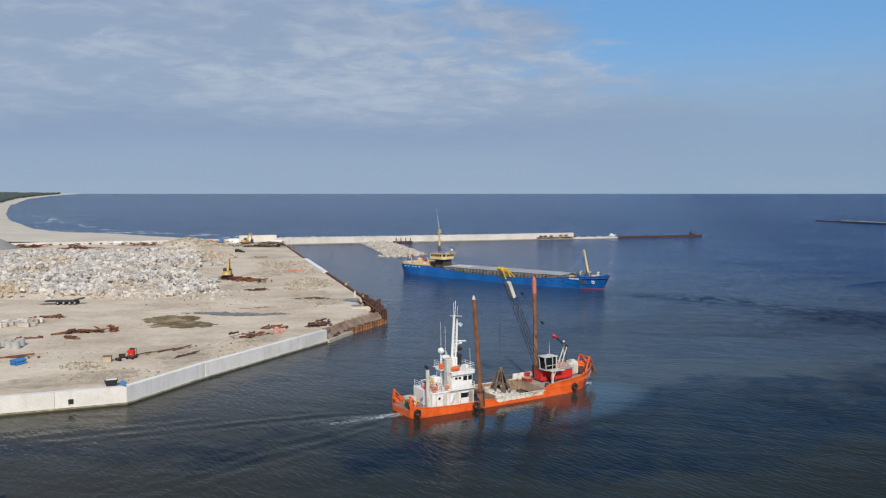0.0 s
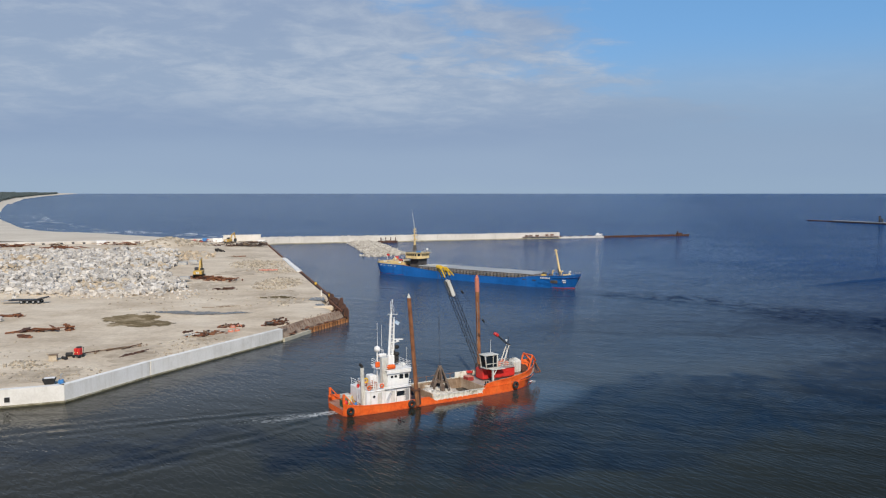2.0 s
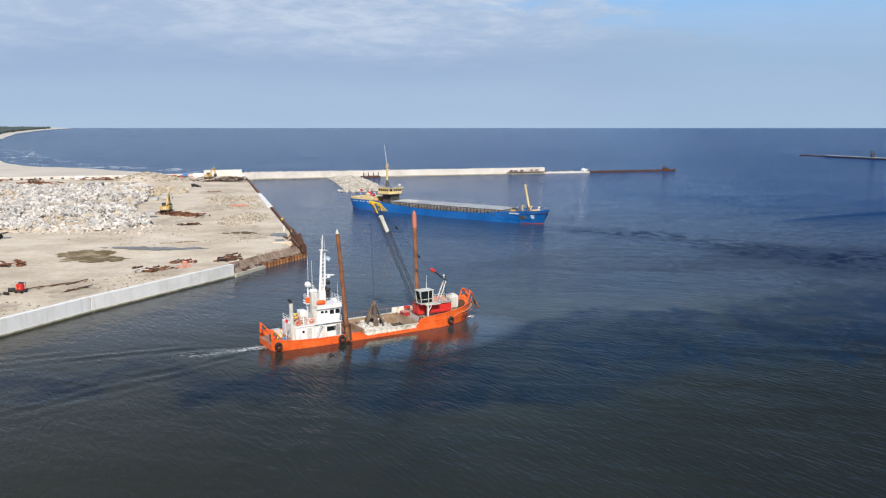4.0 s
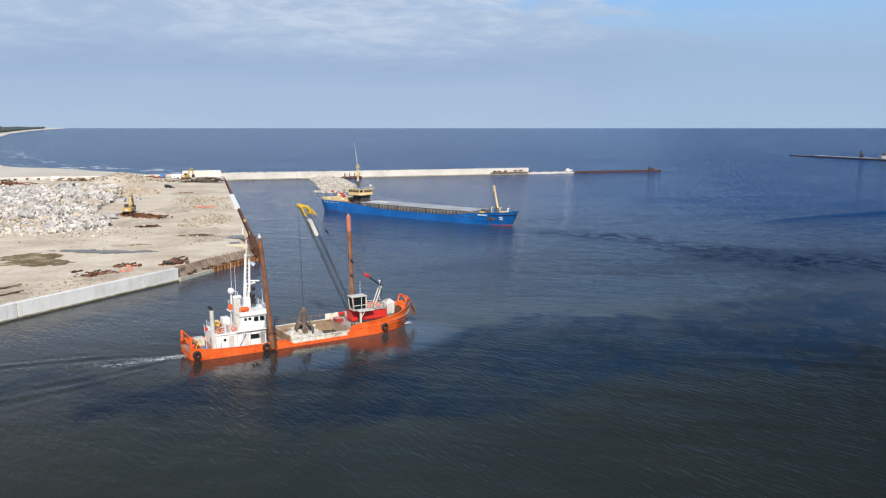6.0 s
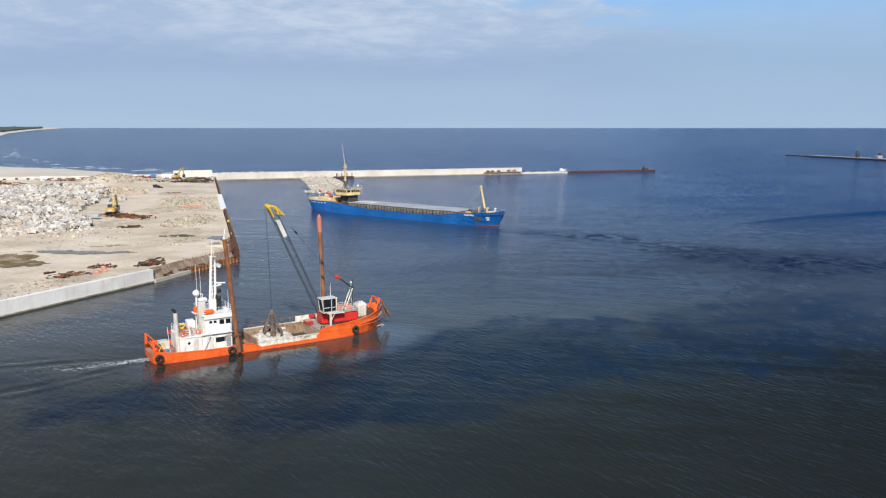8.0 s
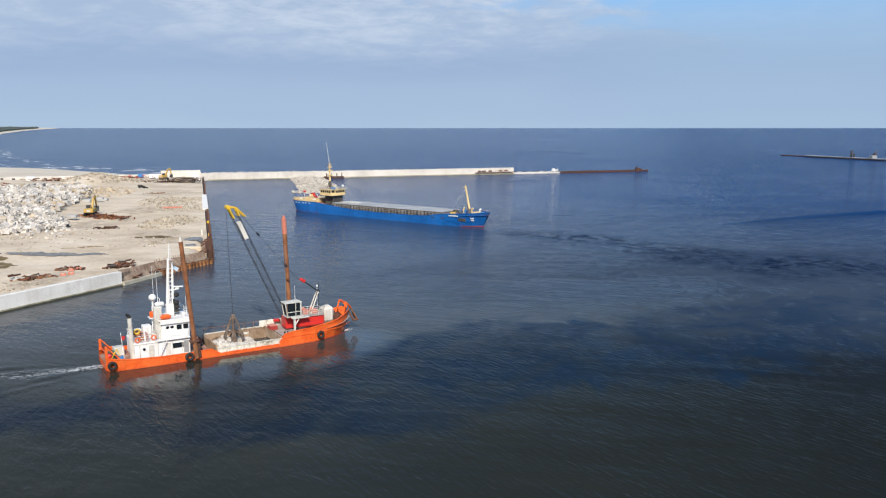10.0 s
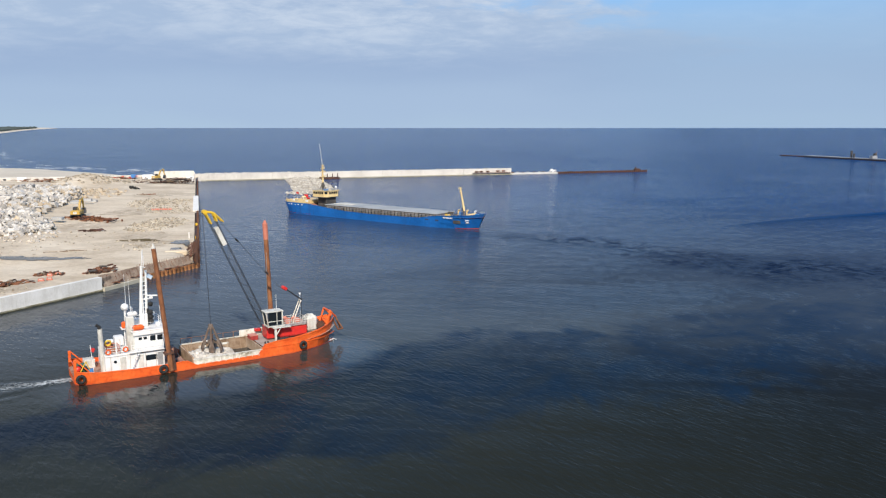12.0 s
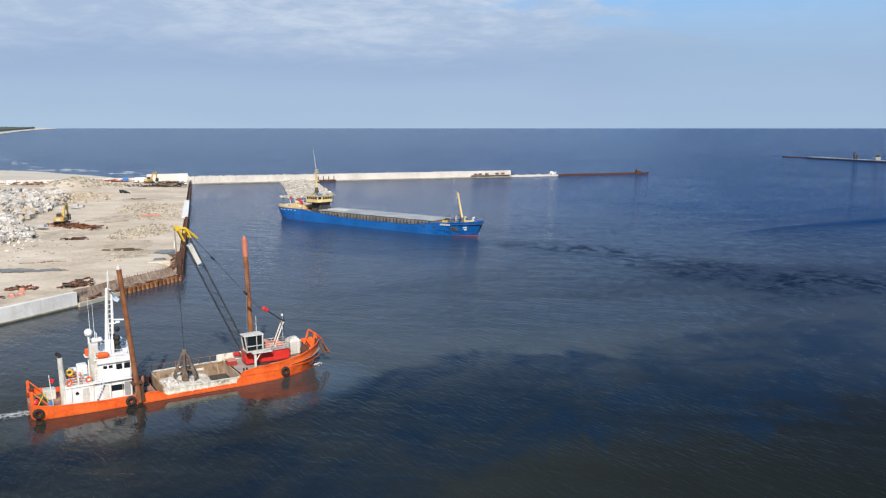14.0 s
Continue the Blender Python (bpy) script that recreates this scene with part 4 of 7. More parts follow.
    part("railing", railing(B(), [(29.2, -1.8, 3.65), (33.0, -1.8, 3.65), (33.0, 0.8, 3.65), (29.6, 0.8, 3.65)], 1.0, 0.8, 0.035), M_OFFW, eng, "grey-white guard rail")
    bm = B()
    for x, y in ((30.4, 0.1), (31.8, -0.2)):
        rod(bm, (x, y - 0.6, 4.1), (x, y + 0.6, 4.1), 0.38, seg=14)
        rod(bm, (x, y - 0.65, 4.1), (x, y - 0.58, 4.1), 0.52, seg=14)
        rod(bm, (x, y + 0.58, 4.1), (x, y + 0.65, 4.1), 0.52, seg=14)
    box(bm, (29.6, 0.3, 3.95), (0.8, 0.9, 0.6), bev=0.08)
    part("winch_drum", bm, M_SALM, eng, "faded red winch drums")
    part("warning_lamp", rod(rod(B(), (33.0, 0.8, 4.6), (33.0, 0.8, 7.9), 0.035, seg=5), (33.0, 0.8, 7.8), (33.0, 0.8, 8.05), 0.17, seg=10), M_WHITE, s)
    part("antenna", rod(B(), (28.6, -0.6, 6.3), (28.6, -0.6, 8.6), 0.04, 0.02, seg=5), M_WHITE, s)
    bm = B()
    for x in (26.75, 28.95):
        for y in (-2.1, -0.5):
            box(bm, (x, y, 5.1), (0.16, 0.16, 2.3))
    for z in (3.98, 6.25):
        box(bm, (27.85, -1.3, z), (2.5, 1.95, 0.16), bev=0.03)
    box(bm, (27.85, -2.12, 4.75), (2.2, 0.1, 0.1))
    box(bm, (28.1, -2.12, 5.1), (0.1, 0.1, 2.2))
    for v in bm.verts:
        if v.co.x < 27.0 and v.co.z > 5.6:
            v.co.x -= 0.35
    cab = part("crane_cab", bm, M_OFFW, s, "grey-white crane driver cab with large panes")
    part("pane", box(B(), (27.42, -2.05, 5.15), (1.25, 0.05, 2.0)), M_GLASS, cab)
    part("pane", box(B(), (28.5, -2.05, 5.15), (0.7, 0.05, 2.0)), M_GLASS, cab)
    part("pane", box(B(), (26.6, -1.3, 5.15), (0.05, 1.4, 2.0), ry=-9), M_GLASS, cab)
    bm = box(B(), (28.6, -2.4, 3.9), (2.8, 1.3, 0.12))
    box(bm, (27.6, -2.75, 2.7), (0.28, 0.28, 2.4))
    rod(bm, (27.6, -2.75, 2.6), (28.4, -2.75, 3.8), 0.08)
    part("platform", bm, M_OFFW, s)
    part("railing", railing(B(), [(29.1, -3.0, 3.95), (30.0, -3.0, 3.95)], 1.0, 0.5, 0.03), M_GALV, s)
    foot, tip = Vector((26.9, 0.0, 3.9)), Vector((19.35, 0.0, 20.9))
    boom = part("boom", lattice(B(), foot, tip, 0.8, 0.95, 17, 0.045, w2=0.9, h2=1.0), M_STEEL, s, "black lattice crane boom")
    d = (tip - foot).normalized()
    nrm = Vector((d.z, 0, -d.x))
    bm = B()
    for y in (-0.48, 0.48):
        a0, a1 = tip - d * 0.9 + Vector((0, y, 0)), tip + d * 0.7 + Vector((0, y, 0)) + Vector((-0.5, 0, 0.1))
        rod(bm, a0 - nrm * 0.4, a1, 0.13)
        rod(bm, a0 + nrm * 0.5, a1 + Vector((1.15, 0, -0.1)), 0.13)
        rod(bm, a1, a1 + Vector((1.15, 0, -0.1)), 0.13)
        rod(bm, a1 + Vector((1.15, 0, -0.1)), a0 + nrm * 1.3 - d * 0.5, 0.11)
    rod(bm, tip + d * 0.7 + Vector((-0.5, -0.55, 0.1)), tip + d * 0.7 + Vector((-0.5, 0.55, 0.1)), 0.34, seg=14)
    part("boom_head", bm, M_YEL, boom, "yellow boom head with sheave")
    bm = B()
    c = foot.lerp(tip, 0.83)
    m = Matrix.Translation(c) @ (d.to_track_quat("X", "Z").to_matrix().to_4x4())
    g = bmesh.ops.create_cube(bm, size=1.0)
    bmesh.ops.transform(bm, matrix=m @ Matrix.Diagonal((2.9, 0.94, 0.62, 1)), verts=g["verts"])
    part("sign_panel", bm, M_OFFW, boom, "white panel with illegible grey lettering")
    bm = B()
    for i in range(5):
        g = bmesh.ops.create_cube(bm, size=1.0)
        bmesh.ops.transform(bm, matrix=m @ Matrix.Translation((-1.1 + i * 0.55, -0.48, 0)) @ Matrix.Diagonal((0.25, 0.02, 0.4, 1)), verts=g["verts"])
    part("lettering", bm, M_GALV, boom)
    bm = B()
    head = tip + d * 0.7 + Vector((-0.8, 0, 0.1))
    for y in (-0.2, 0.2):
        rod(bm, head + Vector((0, y, 0)), (18.7, y * 0.6, 5.1), 0.02, seg=4)
        rod(bm, tip + nrm * 0.6 + Vector((0, y * 2, 0)), (29.6, y * 2, 9.3), 0.016, seg=4)
    part("hoist_cable", bm, M_STEEL, boom)
    # folding gantry behind the boom
    bm = chain(B(), [(32.8, 0.4, 7.2), (30.3, 0.2, 9.2)], 0.08)
    chain(bm, [(32.8, -0.4, 7.2), (30.3, -0.2, 9.2)], 0.08)
    rod(bm, (32.8, -0.5, 7.3), (32.8, 0.5, 7.3), 0.14)
    rod(bm, (32.9, 0, 4.0), (32.9, 0, 8.6), 0.05)
    g = part("gantry", bm, M_STEEL, s)
    bm = B()
    for y in (-0.45, 0.45):
        chain(bm, [(31.3, y, 3.7), (32.2, y * 0.9, 5.9), (32.8, y * 0.8, 7.3)], 0.1)
    part("gantry_leg", bm, M_COAMW, g, "weathered cream gantry legs")
    pa, pb = tip + nrm * 0.6, Vector((29.6, 0, 9.3))
    for k in (0.33, 0.78):
        q = pa.lerp(pb, k)
        part("pulley_block", box(B(), tuple(q), (0.7, 0.28, 0.28), ry=48, bev=0.06), M_STEEL, g)
    part("sheave_block", box(B(), (30.2, 0, 9.25), (0.9, 0.7, 0.5), ry=35, bev=0.1), M_RED, g, "red pulley block")
    # grab bucket: closed orange-peel shells standing on the stones
    bm = B()
    box(bm, (18.7, 0, 4.75), (0.55, 0.6, 0.8), bev=0.1)
    rod(bm, (18.7, 0, 4.6), (18.7, 0, 2.4), 0.2, seg=10)
    rod(bm, (18.7, 0, 2.7), (18.7, 0, 2.2), 0.55, 0.5, seg=12)
    grab = part("grab_bucket", bm, M_GRAB, s, "worn brown-grey orange-peel grab")
    for k in range(6):
        a = k * math.pi / 3 + 0.25
        d_, t_ = Vector((math.cos(a), math.sin(a), 0)), Vector((-math.sin(a), math.cos(a), 0))
        c_ = Vector((18.7, 0, -0.25))
        bm = B()
        rows = []
        for r, z, w in ((0.9, 3.0, 0.14), (1.45, 2.2, 0.40), (1.62, 1.55, 0.45), (1.45, 1.0, 0.28), (1.25, 0.5, 0.05)):
            q = c_ + d_ * r + Vector((0, 0, z))
            rows.append([tuple(q - t_ * w), tuple(q + d_ * 0.14), tuple(q + t_ * w), tuple(q - d_ * 0.08)])
        loft(bm, rows, close=True)
        part("shell", bm, M_GRAB, grab)
        bm = rod(B(), c_ + d_ * 0.3 + Vector((0, 0, 4.9)), c_ + d_ * 1.5 + Vector((0, 0, 2.0)), 0.14, 0.17, seg=6)
        rod(bm, c_ + d_ * 0.25 + Vector((0, 0, 2.7)), c_ + d_ * 1.3 + Vector((0, 0, 2.4)), 0.11, seg=6)
        part("arm", bm, M_GRAB, grab)
    # foredeck gear
    bm = box(B(), (34.3, 0.1, 3.25), (1.9, 2.1, 2.5), bev=0.38)
    box(bm, (34.3, 0.1, 4.55), (0.9, 0.7, 0.25), bev=0.05)
    part("winch_house", bm, M_OFFW, s, "white machine box on the foredeck")
    bm = rod(B(), (35.6, -0.9, 2.9), (35.6, 0.9, 2.9), 0.5, seg=14)
    box(bm, (35.6, 0, 2.4), (0.9, 2.0, 0.5), bev=0.05)
    for y in (-0.95, 0.95):
        rod(bm, (35.6, y, 2.9), (35.6, y * 1.1, 2.9), 0.68, seg=14)
    part("bow_winch", bm, M_RUSTD, s, "dark rusty anchor winch")
    part("deck_box", box(B(), (25.5, 1.6, 1.8), (1.2, 1.5, 0.65), bev=0.04), M_BOOT, s, "dull red deck box")
    part("box_lid", box(B(), (25.5, 1.6, 2.16), (1.25, 1.55, 0.06)), M_SALM, s)
    part("side_screen", box(B(), (26.3, 3.85, 2.0), (4.4, 0.18, 1.1), bev=0.03), M_COAMW, s, "stained white bulwark screen")
    part("hatch", box(B(), (26.9, 3.4, 2.4), (1.0, 0.7, 0.4), bev=0.05), M_RED, s)
    bm = B()
    for y in (-1.3, 1.3):
        chain(bm, [(36.3, y, 2.4), (37.2, y, 5.0), (38.3, y * 0.6, 3.9)], 0.15)
    rod(bm, (37.2, -1.3, 5.0), (37.2, 1.3, 5.0), 0.15)
    rod(bm, (36.7, -1.3, 3.6), (36.7, 1.3, 3.6), 0.1)
    part("bow_frame", bm, M_ORANGE, s, "orange bow roller frame")
    bm = B()
    for a, b in (((38.5, -0.4, 3.6), (39.6, -0.6, 1.7)), ((38.3, 0.3, 3.3), (39.2, 0.3, 1.4)), ((38.6, 0, 3.9), (39.5, 0.2, 1.6)), ((39.2, 0.3, 1.4), (39.6, -0.6, 1.7))):
        rod(bm, a, b, 0.12)
    part("anchor", bm, M_SPUD, s, "rusty bow anchor gear")
    bm = B()
    for i in range(7):
        x = 15.2 + i * 1.6
        rod(bm, (x, 4.0, 1.55), (x, 4.0, 2.5), 0.04, seg=5)
    rod(bm, (15.2, 4.0, 2.45), (24.8, 4.0, 2.45), 0.03, seg=5)
    part("hold_railing", bm, M_SPUD, s)
    part("stay", rod(B(), (28.5, 3.4, 2.0), (28.9, 3.9, 14.5), 0.025, seg=4), M_GALV, s)
    return s


def rock_mesh(rng, r, flat=0.75):
    """Vertices and faces of one angular quarry stone: a skewed block with one corner split off."""
    sx, sy, sz = rng.uniform(0.6, 1.25), rng.uniform(0.55, 1.0), flat * rng.uniform(0.55, 1.1)
    m = Euler((rng.uniform(-0.7, 0.7), rng.uniform(-0.7, 0.7), rng.uniform(0, 6.3))).to_matrix()
    j = lambda: rng.uniform(0.62, 1.12)
    vs = [(-sx * j(), -sy * j(), -sz * j()), (sx * j(), -sy * j(), -sz * j()), (sx * j(), sy * j(), -sz * j()), (-sx * j(), sy * j(), -sz * j()),
          (-sx * j(), -sy * j(), sz * j()), (sx * j(), -sy * j(), sz * j()), (-sx * j(), sy * j(), sz * j()),
          (sx * 0.35, sy, sz * 0.9), (sx, sy * 0.3, sz * 0.85), (sx * 0.95, sy * 0.95, sz * 0.1)]
    fs = [(0, 3, 2), (0, 2, 1), (0, 1, 5), (0, 5, 4), (0, 4, 6), (0, 6, 3), (4, 5, 8), (4, 8, 7), (4, 7, 6), (7, 8, 9), (1, 2, 9), (1, 9, 8), (1, 8, 5), (3, 6, 7), (3, 7, 9), (3, 9, 2)]
    return [m @ (Vector(v) * r) for v in vs], fs


def stones(name, places, mat, parent=None, seed=1):
    """Many stones in one mesh: places are (x, y, z, radius)."""
    rng = random.Random(seed)
    vs, fs = [], []
    for x, y, z, r in places:
        v, f = rock_mesh(rng, r)
        o = len(vs)
        vs += [(p.x + x, p.y + y, p.z + z) for p in v]
        fs += [(a + o, b + o, c + o) for a, b, c in f]
    return raw(name, vs, fs, mat, parent)


dredger = build_dredger()
rng = random.Random(5)
pl = []
for i in range(380):
    x, y = rng.uniform(15.3, 21.8), rng.uniform(-2.8, 2.8)
    h = 1.1 * math.exp(-((x - 17.6) / 2.4) ** 2 - (y / 2.4) ** 2)
    pl.append((x, y, 0.22 + h * rng.uniform(0.7, 1.0), rng.uniform(0.2, 0.5)))
cargo = stones("stone_cargo", pl, M_ROCK, seed=6)
cargo.matrix_world = ODR
tagged(cargo, "heap of pale broken stone lying in the dredger hold", "stones", kind="stuff")

# ---- blue coaster ----
BCO = pose(-14.1, 337.5, 0, 0, 0, -39.0) @ Matrix.Diagonal((1.067, 1, 0.85, 1))
BST = [(-0.6, 3.2, 4.9, 5.25, 4.8), (1.5, 4.9, 6.0, 5.25, 4.8), (5, 6.0, 6.45, 5.2, 4.8), (12.8, 6.5, 6.5, 5.15, 4.8), (15, 6.5, 6.5, 5.0, 3.0), (20, 6.5, 6.5, 4.45, 2.6), (26, 6.5, 6.5, 3.85, 2.4), (33, 6.5, 6.5, 3.3, 2.4), (45, 6.5, 6.5, 3.05, 2.3), (60, 6.5, 6.5, 3.2, 2.4),
       (67, 6.5, 6.5, 3.5, 2.6), (71, 6.45, 6.5, 4.3, 3.6), (75, 6.0, 6.45, 4.9, 4.0), (80, 4.6, 6.0, 5.25, 4.3), (84, 2.6, 4.7, 5.55, 4.5), (87, 0.7, 2.4, 5.8, 4.6), (88.6, 0.08, 0.5, 6.0, 4.7)]


def build_coaster():
    s = thing("cargo_ship", BCO, "blue coastal cargo ship with cream bridge and long grey hatches", "ship")
    part("hull", hull(BST, 0.2, 2.4), M_BLUE, s, "blue steel cargo ship hull")
    part("boot_top", strip(BST[:5], -0.5, 0.45, 0.05), M_BOOT, s, "red waterline band at the stern")
    part("boot_top", strip(BST[13:], -0.5, 0.25, 0.02, 2.4), M_BOOT, s, "red waterline band at the bow")
    part("main_deck", deck(BST[3:13], 0.2), M_DECK, s)
    part("forecastle_deck", deck(BST[11:], 0.2), M_DECK, s)
    part("poop_deck", deck(BST[:4], 0.2), M_DECK, s)
    # cream bulwark round the poop
    bm = B()
    rows = []
    prof = [(13.4, -6.5), (5, -6.46), (1.5, -6.0), (-0.6, -4.9), (-0.75, 0), (-0.6, 4.9), (1.5, 6.0), (5, 6.46), (13.4, 6.5)]
    for x, y in prof:
        rows.append([(x, y, 5.25), (x, y, 6.05), (x + 0.1, y * 0.97, 6.05), (x + 0.1, y * 0.97, 5.25)])
    loft(bm, rows)
    part("poop_bulwark", bm, M_CREAM, s, "cream-yellow bulwark round the stern")
    bm = box(B(), (8.2, 0, 5.7), (8.6, 8.6, 1.7), bev=0.1)
    part("deckhouse", bm, M_CREAM, s)
    for x in (2.6, 4.4, 6.6, 8.2, 10.2):
        hb = interp(x, [-0.6, 1.5, 5, 12.8], [4.9, 6.0, 6.45, 6.5])
        for y in (-hb, hb):
            part("porthole", box(B(), (x, y, 4.35), (0.6, 0.08, 0.4), bev=0.02), M_WHITE, s)
    # bridge on its trunk
    part("bridge_trunk", box(B(), (17.2, 0, 6.0), (4.4, 5.2, 5.0), bev=0.08), M_COAM, s, "dark bridge trunk")
    bm = B()
    prism(bm, [(13.6, -3.9), (19.4, -3.9), (20.5, -2.6), (20.5, 2.6), (19.4, 3.9), (13.6, 3.9)], 8.3, 11.0)
    br = part("bridge", bm, M_CREAM, s, "cream-yellow wheelhouse with dark window band")
    for i in range(5):
        part("window", box(B(), (14.4 + i * 1.08, -3.92, 10.15), (0.82, 0.1, 1.0)), M_GLASS, br)
    for i in range(4):
        part("window", box(B(), (20.52, -1.8 + i * 1.2, 10.15), (0.1, 0.9, 1.0)), M_GLASS, br)
    for y, a in ((-3.25, 49.8), (3.25, -49.8)):
        part("window", box(B(), (19.97, y * 1.005, 10.15), (1.1, 0.12, 1.0), rz=a), M_GLASS, br)
    part("roof", box(B(), (17.1, 0, 11.07), (7.2, 8.2, 0.14), bev=0.05), M_CREAM, br)
    part("wing_deck", box(B(), (16.6, 0, 8.24), (7.2, 9.4, 0.12)), M_COAM, br)
    part("railing", railing(B(), [(13.6, -3.9, 11.1), (20.4, -3.9, 11.1), (20.4, 3.9, 11.1)], 1.1, 1.4, 0.05), M_GALV, br)
    part("roof_gear", box(B(), (18.4, -1.6, 11.5), (1.3, 1.6, 0.8), bev=0.1), M_TEAL, s)
    part("roof_gear", box(B(), (19.4, 1.2, 11.6), (0.9, 1.0, 1.0), bev=0.1), M_GALV, s)
    part("mast_foot", rod(B(), (15.2, 0, 11.1), (15.2, 0, 14.6), 0.6, 0.45, seg=10), M_COAM, s)
    bm = rod(B(), (13.6, 0, 11.1), (15.1, 0, 15.2), 0.14, seg=6)
    rod(bm, (16.8, 0, 11.1), (15.3, 0, 15.2), 0.14, seg=6)
    part("mast_strut", bm, M_COAM, s)
    bm = rod(B(), (15.2, 0, 14.6), (15.1, 0, 22.6), 0.4, 0.22, seg=10)
    for z, w in ((17.2, 2.2), (19.4, 2.6), (21.0, 1.7), (22.2, 1.1)):
        box(bm, (15.15, 0, z), (1.0, w, 0.18))
        box(bm, (15.5, 0, z + 0.4), (0.35, w * 0.8, 0.3))
    mast = part("mast", bm, M_CREAM, s, "cream signal mast above the bridge")
    part("antenna", rod(B(), (15.1, 0, 22.6), (13.7, 0, 32.6), 0.12, 0.04, seg=6), M_OFFW, mast)
    bm = B()
    bmesh.ops.create_uvsphere(bm, u_segments=10, v_segments=8, radius=0.5, matrix=pose(20.0, 2, 12.6))
    rod(bm, (20.0, 2, 11.1), (20.0, 2, 12.3), 0.1)
    part("satellite_dome", bm, M_WHITE, s)
    bm = B()
    loft(bm, [[(9.6 + k * 2.2 / 6, 0.7 * y * math.sin(math.pi * (0.08 + 0.84 * k / 6)) - 3.2, 7.2 + 0.7 * z) for y, z in ((0, -0.6), (-0.7, -0.3), (-0.8, 0.3), (0, 0.6), (0.8, 0.3), (0.7, -0.3))] for k in range(7)], close=True)
    part("lifeboat", bm, M_RED, s, "red lifeboat beside the bridge")
    bm = box(B(), (4.6, 1.2, 7.6), (1.4, 1.0, 1.4), bev=0.1)
    part("funnel", bm, M_RED, s, "red funnel casing")
    bm = box(B(), (6.6, -2.0, 7.5), (1.6, 1.4, 0.9), bev=0.3)
    part("ventilator", bm, M_CREAM, s)
    bm = rod(B(), (1.0, 0, 5.0), (0.4, 0, 9.6), 0.06)
    staff = part("flag_staff", bm, M_WHITE, s)
    part("flag", box(B(), (1.1, -0.1, 8.9), (1.4, 0.05, 0.9), ry=10), M_RED, staff, "red ensign")
    part("railing", railing(B(), [(-0.4, -4.7, 6.05), (1.6, -5.8, 6.05), (5, -6.3, 6.05), (12, -6.35, 6.05)], 0.8, 1.5, 0.04), M_CREAM, s)
    bm = box(B(), (27.3, -1.0, 5.55), (8.0, 3.4, 0.35), bev=0.05)
    part("gangway", bm, M_OFFW, s, "white gangway stowed on the hatch")
    # hatch coaming with stanchions, hatch covers in panels
    part("coaming", box(B(), (47.0, 0, 3.75), (51.0, 10.3, 2.7)), M_HATCHD, s, "dark hatch coaming")
    n = 11
    for i in range(n):
        x0 = 21.3 + i * 51.6 / n
        bm = box(B(), (x0 + 51.6 / n / 2, 0, 5.2 + (0.04 if i % 2 else 0)), (51.6 / n - 0.1, 10.7, 0.3), bev=0.05)
        part("hatch_panel", bm, M_HATCH, s)
    for k in range(34):
        bm = box(B(), (22.0 + k * 1.5, -5.32, 3.85), (0.22, 0.35, 2.4))
        if k % 3 == 0:
            box(bm, (22.0 + k * 1.5, -5.5, 4.2), (0.5, 0.3, 1.2))
        part("stanchion", bm, M_COAM, s)
    part("hand_rail", rod(rod(B(), (21.5, -5.9, 4.6), (72, -5.9, 4.6), 0.05, seg=5), (21.5, -5.9, 4.0), (72, -5.9, 4.0), 0.04, seg=5), M_GALV, s)
    # forecastle
    bm = rod(B(), (80.9, 0, 4.3), (79.9, 0, 8.0), 0.45, 0.4, seg=10)
    fm = part("foremast_foot", bm, M_COAM, s)
    bm = rod(B(), (80.5, 0, 6.6), (78.8, 0, 16.2), 0.36, 0.26, seg=10)
    box(bm, (78.85, 0, 15.5), (0.8, 1.2, 0.2))
    box(bm, (79.0, 0, 14.2), (0.7, 0.9, 0.2))
    part("foremast", bm, M_CREAM, s, "cream leaning foremast")
    bm = rod(B(), (78.9, 0, 15.4), (74.2, -2.4, 5.0), 0.035, seg=4)
    rod(bm, (78.9, 0, 15.4), (74.2, 2.4, 5.0), 0.035, seg=4)
    part("stay", bm, M_GALV, s)
    bm = box(B(), (83.5, -1.2, 5.2), (1.8, 1.2, 1.2), bev=0.15)
    rod(bm, (83.5, -2.0, 5.3), (83.5, 2.0, 5.3), 0.5, seg=12)
    part("windlass", bm, M_CREAM, s, "cream anchor windlass")
    part("deck_store", box(B(), (75.6, -2.6, 4.7), (1.6, 1.2, 1.0), bev=0.1), M_YEL, s)
    for x, y, mt in ((77.6, 2.2, M_TEAL), (78.4, -2.6, M_COAM), (81.9, 2.2, M_COAM), (85.2, 0.6, M_TEAL), (73.6, 1.5, M_COAM)):
        part("deck_locker", box(B(), (x, y, 5.0), (1.2, 1.0, 1.3), bev=0.08), mt, s)
    part("railing", railing(B(), [(74, -6.3, 4.8), (80, -5.9, 5.2), (84, -4.6, 5.5), (87, -2.3, 5.8), (88.4, 0, 6.0), (87, 2.3, 5.8), (84, 4.6, 5.5)], 0.8, 1.5, 0.025), M_GALV, s)
    for x, y, z, mt in ((2.2, -3.2, 5.6, M_WHITE), (3.4, 2.4, 5.7, M_CREAM), (11.6, -5.2, 5.6, M_WHITE), (5.4, -4.8, 5.6, M_GALV), (12.4, 2.0, 6.9, M_WHITE), (9.0, 2.6, 7.0, M_GALV)):
        part("deck_fitting", box(B(), (x, y, z + 0.2), (0.9, 0.8, 1.3), bev=0.1), mt, s)
    part("davit", chain(B(), [(8.6, -4.0, 6.4), (8.6, -4.4, 8.6), (8.6, -5.2, 8.9)], 0.12), M_WHITE, s)
